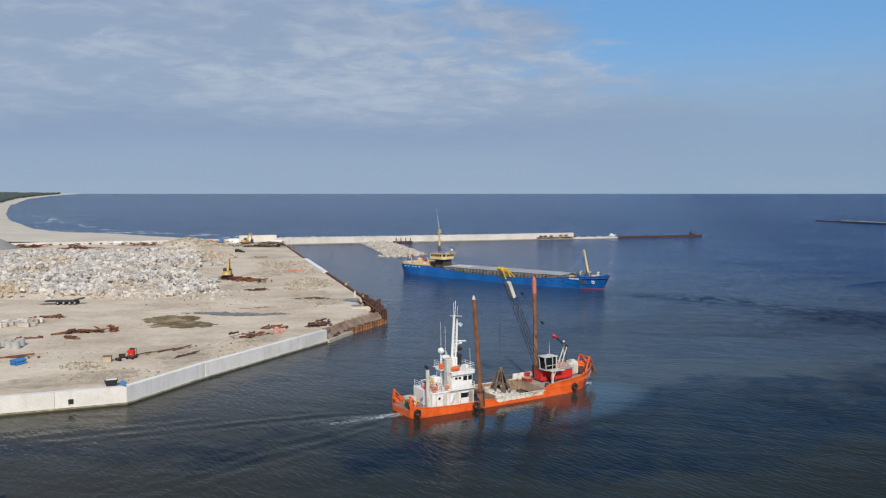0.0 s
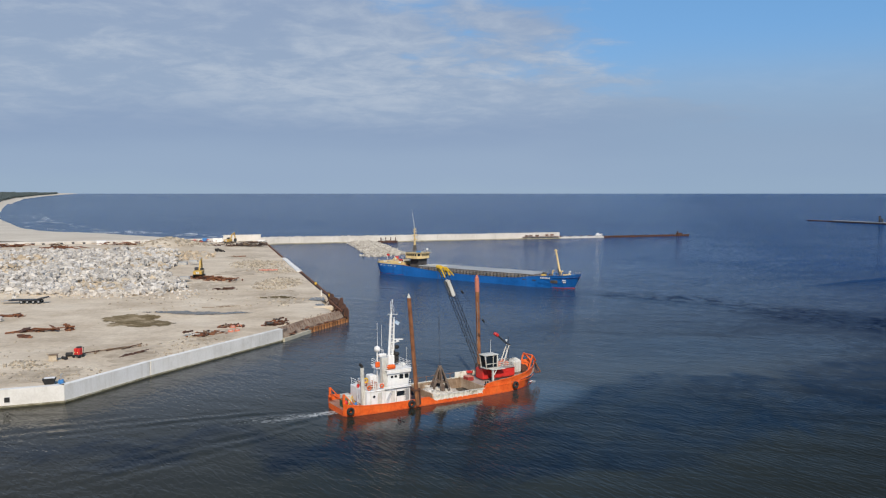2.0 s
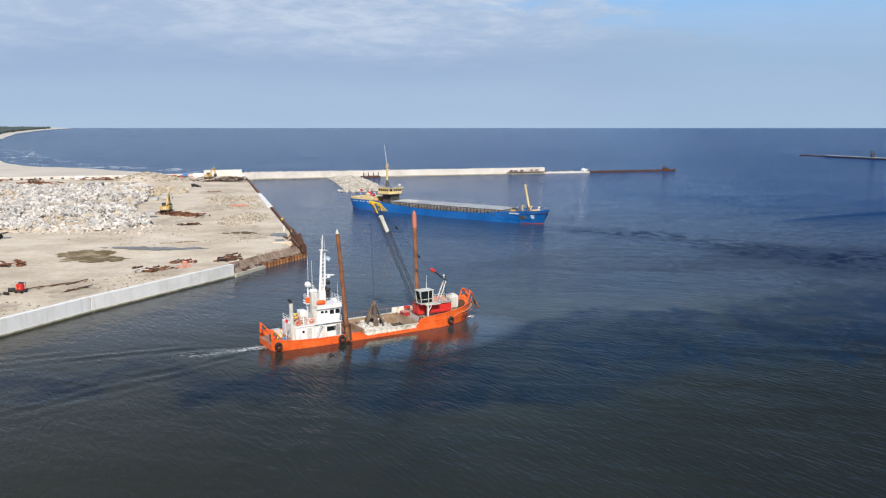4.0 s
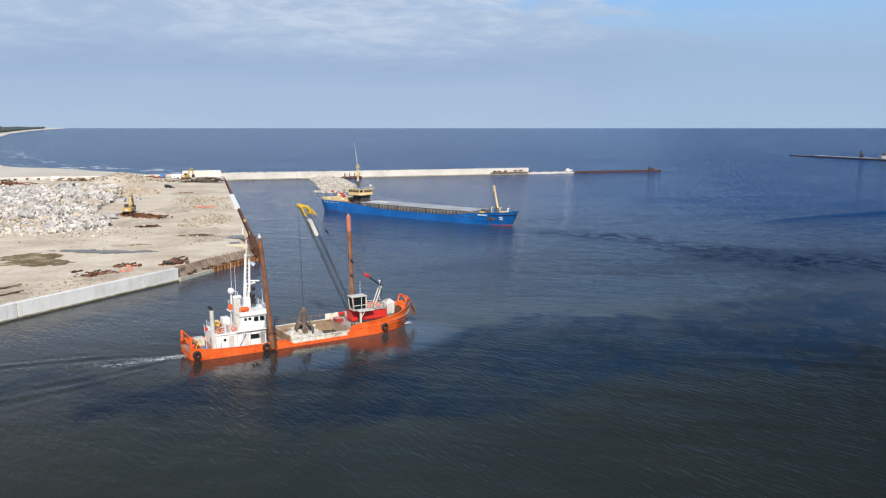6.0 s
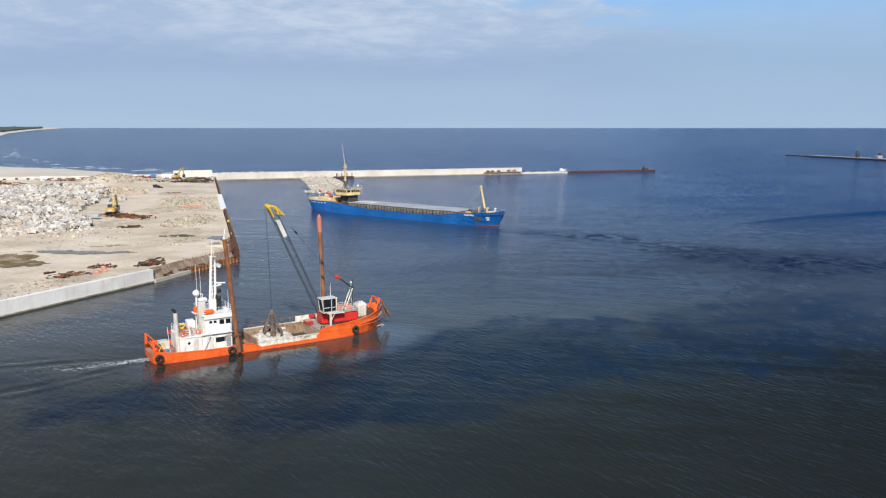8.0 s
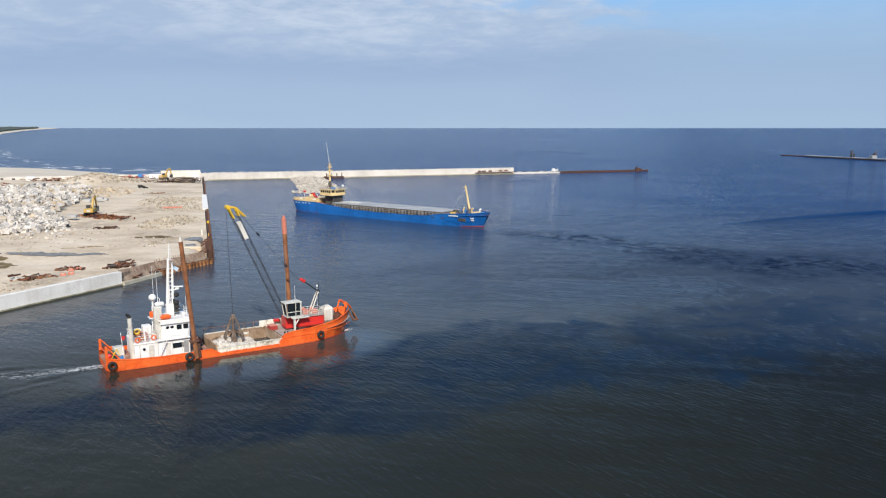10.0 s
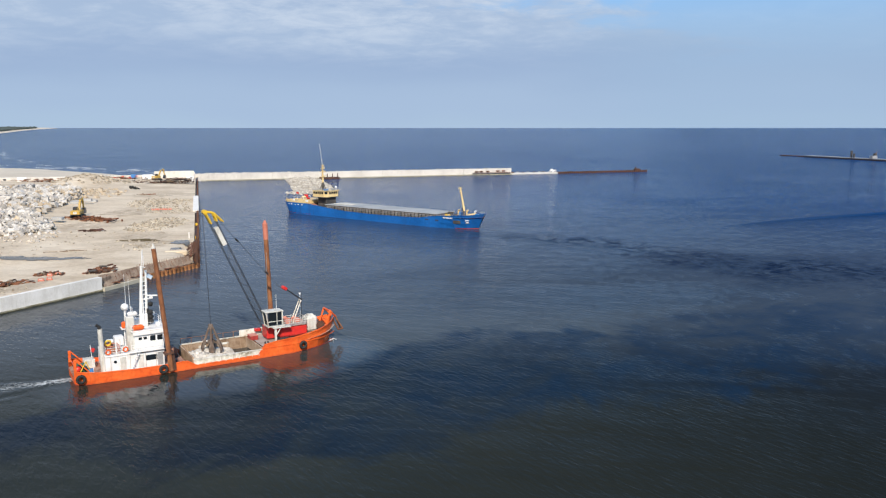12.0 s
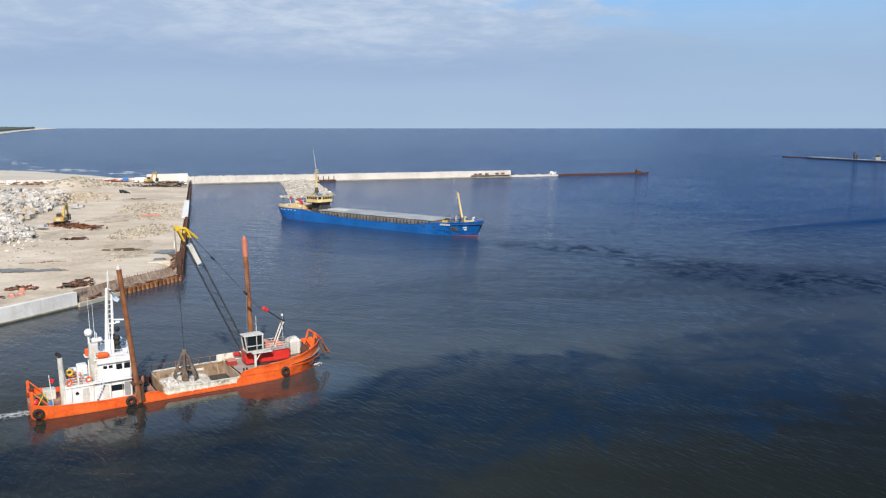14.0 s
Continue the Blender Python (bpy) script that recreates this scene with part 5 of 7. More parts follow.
    part("davit", chain(B(), [(12.6, -4.0, 6.4), (12.6, -4.4, 8.6), (12.6, -5.2, 8.9)], 0.12), M_WHITE, s)
    for x in (76.0, 79.4, 82.6):
        part("ventilator", rod(rod(B(), (x, 3.0, 4.4), (x, 3.0, 6.3), 0.25, seg=8), (x, 3.0, 6.2), (x + 0.5, 3.0, 6.5), 0.32, seg=8), M_CREAM if x < 82 else M_WHITE, s)
    # marks on the bow: bars for the name, anchor pocket, white device
    def plate(name, x, z, w, h, mat, sgn, label="", out=0.03):
        y0, y1 = breadth(BST, x - w / 2, z), breadth(BST, x + w / 2, z)
        yl, yh = breadth(BST, x, z - h / 2), breadth(BST, x, z + h / 2)
        turn = math.degrees(math.atan2(y1 - y0, w))
        lean = math.degrees(math.atan2(yh - yl, h))
        part(name, box(B(), (x, sgn * ((y0 + y1) / 2 + out), z), (w, 0.16, h), rz=sgn * turn, rx=-sgn * lean), mat, s, label)

    for sgn in (-1, 1):
        for i in range(7):
            plate("name_bar", 76.6 + i * 0.52, 4.2, 0.36, 0.55, M_WHITE, sgn)
        plate("anchor_pocket", 81.0, 2.7, 2.4, 1.3, M_COAM, sgn, "dark anchor pocket")
        plate("bow_mark", 84.2, 3.4, 1.2, 0.4, M_WHITE, sgn)
        plate("bow_mark", 84.2, 2.6, 1.0, 0.5, M_WHITE, sgn)
        for x in (70.0, 74.0):
            plate("freeing_port", x, 3.0, 1.3, 0.35, M_COAM, sgn)
    return s


coaster = build_coaster()
# ---- sheet pile quay edge ----
def pile_mesh(name, w, h, d, mat):
    """One trough-shaped sheet pile, its back along x, foot at z=0."""
    bm = B()
    pr = [(-w / 2, 0), (-w * 0.28, 0), (-w * 0.18, -d), (w * 0.18, -d), (w * 0.28, 0), (w / 2, 0)]
    t = 0.12
    out = pr + [(x, y + t) for x, y in pr[::-1]]
    prism(bm, out, 0, h)
    me = bpy.data.meshes.new(name)
    bmesh.ops.recalc_face_normals(bm, faces=bm.faces)
    bm.to_mesh(me)
    bm.free()
    me.materials.append(mat)
    return me


M_PILE = paint("rusty_sheet_pile", [(0.16, 0.065, 0.028), (0.33, 0.15, 0.055), (0.48, 0.27, 0.11)], 0.85, scale=0.5, fine=5, bump=0.4, dist=0.03, streak=((0.07, 0.03, 0.02), 0.6, 2.0), per_object=0.3)
M_PILED = paint("dark_rusty_pile", [(0.06, 0.028, 0.018), (0.13, 0.055, 0.03), (0.22, 0.10, 0.05)], 0.85, scale=0.5, fine=5, bump=0.4, dist=0.03, per_object=0.3)


def build_sheet_piles():
    w = thing("wall_sheet_pile", pose(-24.6, 188.0, 0), "rusty orange-brown sheet pile quay edge", "sheet piling", kind="structure")
    inv = w.matrix_world.inverted()

    def row(a, b, me, z, name="pile", pitch=1.5, wav=0.0):
        a, b = Vector(a), Vector(b)
        L_ = (b - a).length
        n = int(L_ / pitch)
        d = (b - a).normalized()
        for i in range(n):
            ob = new(name, me)
            ob.parent = w
            q = a + d * (i + 0.5) * L_ / n
            m = pose(q.x, q.y, z + wav * random.uniform(-1, 1), 0, 0, math.degrees(math.atan2(d.y, d.x)))
            ob.matrix_basis = inv @ m @ Matrix.Diagonal((L_ / n / pitch, 1, 1, 1))

    front = pile_mesh("pile", 1.25, 3.2, 0.5, M_PILE)
    east = pile_mesh("pile", 1.5, 4.6, 0.45, M_PILED)
    row((-22.3, 189.2), QD, front, -2.0, pitch=1.25, wav=0.04)
    row(QD, (-46.0, 309.4), east, -1.5, wav=0.12)
    row((-65.2, 373.7), QE, east, -1.7, wav=0.05)
    row((-46.0, 309.4), (-65.2, 373.7), east, -2.2)

    def bar(name, bm, mat, label=""):
        bmesh.ops.transform(bm, matrix=inv, verts=bm.verts)
        part(name, bm, mat, w, label)

    bm = B()
    slab(bm, (-46.0, 309.4), (-65.2, 373.7), 0.5, 1.6, 2.3, 3.3)
    bar("cap_beam", bm, M_CONC, "white cast concrete cap beam")
    bm = B()
    slab(bm, QC, (-22.4, 189.2), 0.6, 2.0, -1.5, 0.75)
    bar("ledge", bm, M_LEDGE, "low concrete ledge at the waterline")
    bm = B()
    slab(bm, (-15.3, 206.5), (-46.0, 309.4), -0.2, 0.6, 2.55, 3.0)
    bar("waler", bm, M_RUSTD)
    for i in range(12):
        p = along(QD, (-46.0, 309.4), 0.5 + i * 2.9 + random.uniform(-0.6, 0.6), -0.15)
        bm = box(B(), (p.x, p.y, 2.6 + 0.1 * (i % 3)), (0.45, 0.45, 3.0 + random.uniform(-0.5, 0.7)), rz=17)
        bar("king_post", bm, M_RUSTD)
    for i in range(7):
        s_ = 1.2 + i * 3.6 + random.uniform(-0.5, 0.5)
        p, q = along(QD, (-46.0, 309.4), s_, -0.7), along(QD, (-46.0, 309.4), s_ + random.uniform(-0.8, 0.8), -3.4)
        bm = rod(B(), (p.x, p.y, 3.3), (q.x, q.y, 1.3), 0.16, seg=6)
        bar("raking_strut", bm, M_RUSTD)
    for off, z in ((-0.75, 1.7), (-1.5, 2.9)):
        a, b = along(QD, (-46.0, 309.4), 0.4, off), along(QD, (-46.0, 309.4), 24, off)
        bar("waler", rod(B(), (a.x, a.y, z), (b.x, b.y, z), 0.2, seg=6), M_RUST)
    for s_ in (30, 62):
        p = along(QD, (-46.0, 309.4), s_, -0.2)
        bm = box(B(), (p.x, p.y, 3.4), (0.7, 0.9, 0.8), bev=0.1, rz=17)
        bar("bollard", bm, M_YEL, "yellow mooring bollard")
    p = along(QD, (-46.0, 309.4), 34, -2.2)
    bar("white_post", box(B(), (p.x, p.y, 3.4), (0.45, 0.4, 2.2), rz=17, bev=0.05), M_CONCW)
    # starter bars behind the low piles
    bm = B()
    for i in range(46):
        p = along((-22.4, 189.2), QD, 0.2 + i * 0.38, -1.7 - 0.4 * (i % 2))
        rod(bm, (p.x, p.y, 1.6), (p.x + random.uniform(-.1, .1), p.y, 3.3 + random.uniform(-0.2, 0.25)), 0.035, seg=4)
    bmesh.ops.transform(bm, matrix=inv, verts=bm.verts)
    tagged(part("starter_bars", bm, M_RUST, w), kind="stuff")
    bm = B()
    rows = []
    for i in range(15):
        y_ = lerp(178.4, 204.6, i / 14)
        a = Vector((edge_x(y_) - 0.35, y_))
        nrm_ = Vector((-0.92, 0.39))
        rows.append([(a.x + nrm_.x * d, a.y + nrm_.y * d, z + 0.12 * noise.noise(Vector((i * 0.7, d, 0)))) for d, z in ((-0.3, 0.7), (0.25, 1.5), (0.8, 2.3), (1.5, 3.0))])
    loft(bm, rows)
    bar("bank_mat", bm, M_BANK, "rust-brown mesh bank behind the low piles")
    for i in range(24):
        y_ = lerp(179.2, 204.2, i / 23)
        p, nrm_ = Vector((edge_x(y_) - 0.35, y_)), Vector((-0.92, 0.39))
        a, b = p + nrm_ * 0.1, p + nrm_ * (0.85 + 0.1 * (i % 3))
        bar("rib", rod(B(), (a.x, a.y, 0.9), (b.x, b.y, 2.75 + 0.15 * (i % 2)), 0.045, seg=5), M_RUST)
    # torn steel strip lying along the top of the low piles
    rng_ = random.Random(52)
    for i in range(30):
        y_ = lerp(180.0, 204.5, rng_.random())
        p = Vector((edge_x(y_) - rng_.uniform(-0.25, 0.5), y_))
        bar("torn_plate", box(B(), (p.x, p.y, rng_.uniform(1.05, 1.45)), (rng_.uniform(0.6, 2.2), rng_.uniform(0.2, 0.5), 0.07), rz=66 + rng_.gauss(0, 14), ry=rng_.gauss(0, 12), rx=rng_.uniform(-30, 30)), M_RUST if i % 3 else M_RUSTD)
    # tall crooked posts and planks where the piling ends
    for s_, o_, h_, w_ in ((6.5, -0.6, 5.6, 0.8), (7.6, -0.9, 5.0, 0.55), (11.0, -0.5, 4.3, 0.6), (3.2, -0.5, 3.9, 0.6), (15.5, -0.8, 4.1, 0.5), (1.0, -0.4, 3.6, 0.7), (19.0, -0.5, 3.9, 0.5)):
        p = along(QD, (-46.0, 309.4), s_, o_)
        bar("tall_post", box(B(), (p.x, p.y, h_ / 2 - 0.6 + 0.6), (w_, w_ * 0.7, h_), rz=17, ry=random.uniform(-4, 4), rx=random.uniform(-3, 3)), M_RUSTD)
    for i in range(9):
        p, q = along(QD, (-46.0, 309.4), 0.3 + i * 2.4, -0.9), along(QD, (-46.0, 309.4), 2.9 + i * 2.4, -0.9)
        bm = B()
        slab(bm, p, q, 0.1, 0.1, 1.6 + 0.25 * (i % 3), 2.9 + 0.2 * (i % 2))
        bar("lagging_plate", bm, M_RUSTD)
    p = along(QD, (-46.0, 309.4), 9.5, -5.2)
    bar("sand_block", box(B(), (p.x, p.y, 2.4), (5.6, 2.4, 1.5), rz=20, bev=0.35), M_SAND, "bank of packed pale sand behind the posts")
    p, q = along(QC, (-22.4, 189.2), 0.4, -1.2), along(QC, (-22.4, 189.2), 3.6, -1.5)
    bm = B()
    slab(bm, p, q, 0.6, 1.8, 0.6, 2.6)
    bar("ramp_plate", bm, M_BANK, "rust-brown steel box at the end of the wall")


build_sheet_piles()

# dark square drain in the quay wall
part_dr = part("drain_hole", box(B(), (0, 0, 0), (0.75, 0.12, 0.75)), M_BLACK)
part_dr.matrix_world = pose(-58.6, 121.65, 1.35, 0, 0, 21.4)
tagged(part_dr, "dark square drain opening in the concrete quay wall", "drain")

pile = part("mooring_pile", rod(rod(B(), (0, 0, -2), (0, 0, 2.9), 0.55, seg=14), (0, 0, 2.9), (0, 0, 3.1), 0.5, 0.42, seg=14), M_SPUD)
pile.matrix_world = pose(-49.2, 82.2, 0)
tagged(pile, "single rust-orange steel mooring pile in the water", "mooring pile")

# ---- rock stockpile ----
ROCKS = [(-190, 226), (-138, 240), (-112, 234), (-86, 234), (-72, 248), (-74, 258), (-88, 270), (-96, 300), (-100, 330), (-112, 362), (-130, 390), (-200, 408), (-260, 300)]


def inside(x, y, poly):
    c = False
    for (x0, y0), (x1, y1) in zip(poly, poly[1:] + poly[:1]):
        if (y0 > y) != (y1 > y) and x < (x1 - x0) * (y - y0) / (y1 - y0) + x0:
            c = not c
    return c


def build_rocks():
    rng = random.Random(11)
    pts = []
    while len(pts) < 18000:
        y = 228 + 190 * rng.random() ** 1.25
        x = rng.uniform(-0.62 * y - 15, -62)
        if not inside(x, y, ROCKS):
            continue
        k = 0.5 + 0.5 * noise.noise(Vector((x * 0.06, y * 0.04, 9)))
        edge = min(1.0, 0.25 + (y - 232) / 40)
        z = ground_z(x, y) + (2.8 * k * k + rng.uniform(-0.3, 1.9)) * edge
        r = rng.choice((0.28, 0.34, 0.42, 0.48, 0.55, 0.7, 1.05)) * (1.0 + 0.15 * (y - 230) / 190)
        pts.append((x, y, z, r))
    for i in range(260):
        x, y = rng.uniform(-140, -64), rng.uniform(229, 250)
        pts.append((x, y, ground_z(x, y) + 0.1, rng.uniform(0.25, 0.6)))
    pile_ = thing("rock_stockpile", pose(-100, 300, GROUND), "large stockpile of pale quarry rock on sand", "rock pile")
    inv = pile_.matrix_world.inverted()
    pts.sort(key=lambda p: p[1])
    near = [p for p in pts if -110 < p[0] < -62][:300]
    keep = set(near)
    rest = [p for p in pts if p not in keep]
    pale, tan = [], []
    for p in rest:
        (tan if noise.noise(Vector((p[0] * 0.05, p[1] * 0.035, 2))) + rng.uniform(-0.3, 0.3) > 0.34 else pale).append(p)
    for nm, ps, mat, sd in (("pale_rubble", pale, M_ROCK, 3), ("tan_rubble", tan, M_ROCKT, 4)):
        ob = stones(nm, ps, mat, pile_, sd)
        ob.matrix_basis = inv
        tagged(ob, kind="stuff")
    shared = []
    for k in range(12):
        v, f = rock_mesh(rng, 1.0)
        me = bpy.data.meshes.new("rock")
        me.from_pydata([tuple(q) for q in v], [], f)
        me.materials.append(M_ROCKP)
        shared.append(me)
    for x, y, z, r in near:
        ob = new("rock", shared[rng.randrange(12)])
        ob.parent = pile_
        ob.matrix_basis = inv @ pose(x, y, z, 0, 0, rng.uniform(0, 360)) @ Matrix.Diagonal((r, r, r, 1))


M_ROCKP = paint("pale_rock_blocks", [(0.40, 0.355, 0.30), (0.56, 0.51, 0.445), (0.68, 0.63, 0.565)], 0.9, scale=0.6, fine=3.5, bump=0.5, dist=0.08, per_object=0.4)
build_rocks()


def rubble(cx, cy, rx, ry, n, seed, r=(0.1, 0.4), mat=None, label="scattered grey rubble on the sand", cat="rubble"):
    rng = random.Random(seed)
    ps = []
    for i in range(n):
        a, k = rng.uniform(0, 6.3), rng.random() ** 0.7
        x, y = cx + rx * k * math.cos(a), cy + ry * k * math.sin(a)
        if x > edge_x(y) - 2.5:
            continue
        rr = rng.uniform(*r)
        ps.append((x, y, ground_z(x, y) + rr * 0.2, rr))
    ob = stones("rubble_patch", ps, mat or M_RUBBLE, seed=seed)
    return tagged(ob, label, cat, kind="stuff")


rubble(-69, 339, 12, 22, 420, 21, (0.12, 0.5))
rubble(-46, 268, 8, 20, 420, 22, (0.1, 0.45))
rubble(-64.6, 140, 4.5, 3.5, 90, 23, (0.1, 0.35))
rubble(-58, 312, 10, 16, 260, 24, (0.1, 0.4))
rubble(-34, 222, 6, 12, 50, 25, (0.12, 0.4))
rubble(-140, 438, 20, 26, 300, 26, (0.3, 0.9), None, "rubble round the foot of the sand heap")
rubble(-118, 360, 22, 40, 260, 27, (0.4, 1.0), M_ROCKT, "tan stone rubble beside the stockpile", "stones")

# grey gravel cone
bm = B()
rows = []
for i in range(9):
    k = i / 8
    rows.append([(11 * (1 - k) * (1 + 0.1 * noise.noise(Vector((3 * math.cos(a), 3 * math.sin(a), k)))) * math.cos(a), 11 * (1 - k) * math.sin(a), 6.2 * k ** 0.9) for a in [2 * math.pi * j / 28 for j in range(28)]])
loft(bm, rows, close=True)
heap = part("gravel_heap", bm, M_GRAVEL, smooth=True)
heap.matrix_world = pose(-254, 448, GROUND - 0.2)
tagged(heap, "cone-shaped heap of grey gravel", "gravel heap")


# ---- puddles ----
def puddle(name, blobs, mat, label, lift, step=1.0):
    """A thin wet sheet that follows the ground inside a few soft ellipses."""
    x0 = min(b[0] - b[2] for b in blobs) - 2
    x1 = max(b[0] + b[2] for b in blobs) + 2
    y0 = min(b[1] - b[3] for b in blobs) - 2
    y1 = max(b[1] + b[3] for b in blobs) + 2
    bm = B()
    nx, ny = int((x1 - x0) / step), int((y1 - y0) / step)
    grid = {}

    def f(x, y):
        v = max(1 - ((x - a) / c) ** 2 - ((y - b) / d) ** 2 for a, b, c, d in blobs)
        return v + 0.9 * noise.noise(Vector((x * 0.22, y * 0.3, 4))) + 0.5 * noise.noise(Vector((x * 0.8, y * 0.9, 8)))

    def vert(i, j):
        if (i, j) not in grid:
            x, y = x0 + i * step, y0 + j * step
            grid[i, j] = bm.verts.new((x, y, ground_z(x, y) + lift))
        return grid[i, j]

    for i in range(nx):
        for j in range(ny):
            if x0 + (i + 1) * step > min(edge_x(y0 + j * step), edge_x(y0 + (j + 1) * step)) - 1.6:
                continue
            if f(x0 + (i + 0.5) * step, y0 + (j + 0.5) * step) > 0:
                bm.faces.new([vert(i, j), vert(i + 1, j), vert(i + 1, j + 1), vert(i, j + 1)])
    bmesh.ops.smooth_vert(bm, verts=[v for v in bm.verts if v.is_boundary], factor=0.5, use_axis_x=True, use_axis_y=True)
    ob = part(name, bm, mat, smooth=True)
    return tagged(ob, label, "puddle", kind="structure")


puddle("mud_patch", [(-67, 193, 7, 7), (-63, 187, 8, 5)], M_MUD, "dark wet mud round a drying puddle", 0.05, 0.7)
puddle("puddle", [(-54, 203, 14, 2.2)], M_POOL, "shallow puddle of grey rainwater on sand", 0.09, 0.7)
puddle("puddle", [(-26, 229, 3, 5), (-23.5, 217, 2.2, 3)], M_POOL, "shallow puddle beside the sheet piling", 0.09, 0.6)
puddle("mud_patch", [(-39, 233, 5, 3)], M_MUD, "damp brown patch in the sand", 0.05, 0.6)

puddle("dirt_strip", [(-66, 128, 7, 4), (-58, 133, 5, 6), (-49.5, 149, 4.5, 9), (-39.5, 170, 4.5, 9)], M_DIRT, "brown trampled dirt along the quay edge", 0.03, 0.8)
puddle("dirt_strip", [(-40, 240, 6, 10), (-34, 228, 6, 8)], M_DIRT, "damp eroded sand near the sheet piling", 0.03, 0.8)
puddle("dirt_strip", [(-72, 262, 9, 9), (-66, 296, 8, 10)], M_DIRT, "churned dirt round the excavator", 0.03, 1.0)
puddle("dirt_strip", [(-84, 372, 8, 8)], M_DIRT, "brown trampled dirt in the storage yard", 0.03, 1.0)
rubble(-57, 133, 9, 6, 120, 28, (0.08, 0.25), None, "small debris along the quay edge")
rubble(-42, 160, 7, 12, 140, 29, (0.08, 0.25), None, "small debris along the quay edge")
rubble(-75, 150, 18, 14, 70, 30, (0.08, 0.22), None, "stray pebbles scattered over the sand")
rubble(-60, 225, 25, 25, 110, 31, (0.1, 0.3), None, "stray stones scattered over the sand")
# ---- scrap, plant and machines on the quay ----
def scrap(x, y, lx, ly, n, seed, mats, label, lean=0.0, h=0.5, L=(1.5, 5.0), cat="scrap metal", thin=1.0):
    """A tangle of beams, plates and pipes; each piece a part."""
    rng = random.Random(seed)
    s = thing("scrap_heap", pose(x, y, ground_z(x, y) - 0.05, 0, 0, lean), label, cat)
    for i in range(int(n * 1.7)):
        px, py = max(-lx * 0.6, min(lx * 0.6, rng.gauss(0, lx * 0.27))), max(-ly, min(ly, rng.gauss(0, ly * 0.3)))
        l = rng.uniform(*L) * rng.choice((0.45, 0.7, 1.0))
        rz, ry = rng.gauss(0, 40) * thin, rng.gauss(0, 7) * thin
        z = rng.uniform(0.12, h)
        k = rng.random()
        w = s.matrix_world @ Vector((px, py, 0))
        if w.x > edge_x(w.y) - 1.6 - 0.5 * l:
            continue
        bm = B()
        if k < 0.45:
            box(bm, (px, py, z), (l, 0.32 * thin, 0.06), rz=rz * thin, ry=ry * thin)
            box(bm, (px, py, z + 0.17 * thin), (l, 0.06, 0.32 * thin), rz=rz * thin, ry=ry * thin)
            nm = "beam"
        elif k < 0.75:
            box(bm, (px, py, z), (l * 0.7, rng.uniform(0.5, 1.3) * thin, 0.09), rz=rz * thin, ry=ry, rx=rng.uniform(-25, 25), bev=0.02)
            nm = "plate"
        else:
            d = Vector((math.cos(radians(rz)), math.sin(radians(rz)), 0.05)) * l / 2
            rod(bm, Vector((px, py, z)) - d, Vector((px, py, z)) + d, rng.uniform(0.1, 0.28) * thin, seg=8)
            nm = "pipe"
        part(nm, bm, rng.choice(mats), s)
    ps = []
    for i in range(int(n * 2.5)):
        ps.append((max(-lx * 0.55, min(lx * 0.55, rng.gauss(0, lx * 0.25))), rng.gauss(0, ly * 0.28), rng.uniform(0.0, h * 0.45), rng.uniform(0.12, 0.42)))
    ps = [p for p in ps if (s.matrix_world @ Vector((p[0], p[1], 0))).x < edge_x((s.matrix_world @ Vector((p[0], p[1], 0))).y) - 2.0]
    tagged(stones("debris", ps, mats[0], s, seed), kind="stuff")
    return s


R2 = [M_RUST, M_RUST, M_RUSTD]
scrap(-72, 278, 22, 5, 34, 31, R2, "long heap of rusty sheet piles by the excavator", -25, 1.0, (3, 9))
scrap(-60, 251, 7, 1.5, 8, 32, [M_RUSTD], "small dark rusty steel pile on the sand", 3, 0.6, (2, 4))
scrap(-81, 175, 9, 0.9, 9, 33, R2, "row of rusty steel sections on the sand", 22, 0.9, (3, 6))
scrap(-75.5, 178, 2, 2, 7, 34, [M_RUST], "rusty block of welded steel plate", 10, 1.3, (0.8, 2))
scrap(-89, 167, 5, 1, 5, 35, R2, "thin rusty scrap strips on the sand", 25, 0.3, (1, 3))
scrap(-80, 167.5, 3, 2, 5, 36, R2, "bent rusty steel frame lying on sand", 15, 0.3, (1, 2.4))
scrap(-98, 196, 10, 1, 7, 37, R2, "rusty beams lying behind concrete blocks", 6, 0.4, (2, 6))
scrap(-42.5, 171.5, 7, 4, 30, 38, [M_RUST, M_RUSTD, M_OFFW, M_WOOD], "mixed scrap with rusty sheets and white boards", 45, 0.6, (1, 3.5))
scrap(-39.5, 182, 5, 3, 12, 39, [M_RUST, M_RUSTD, M_WOOD], "scattered rusty scrap and timber", 30, 0.4, (0.8, 2.5))
scrap(-29.6, 184.0, 6, 3, 24, 40, [M_RUSTD, M_RUSTD, M_COAM, M_RUST], "dark heap of scrap beside the sheet piling", 50, 1.0, (1, 3.2))
scrap(-53.5, 156, 12, 1.2, 7, 41, [M_WOOD, M_RUSTD], "long timbers and bars laid along the quay", 47, 0.25, (4, 9), "timber", 0.45)
scrap(-50.5, 148.5, 8, 0.8, 3, 42, [M_RUSTD], "thin steel bars along the quay edge", 62, 0.2, (4, 8), "steel bars", 0.35)
scrap(-50, 213, 8, 1.0, 3, 43, [M_WOOD], "thin planks lying on the sand", 15, 0.2, (2, 5), "timber", 0.4)
scrap(-103, 455, 34, 7, 90, 44, [M_RUSTD, M_COAM, M_COAM, M_WOOD], "long dark stack of old fenders and timber", 15, 3.0, (2, 7))
scrap(-240, 455, 18, 4, 22, 45, R2, "rusty steel stack near the back wall", 12, 2.2, (3, 8))
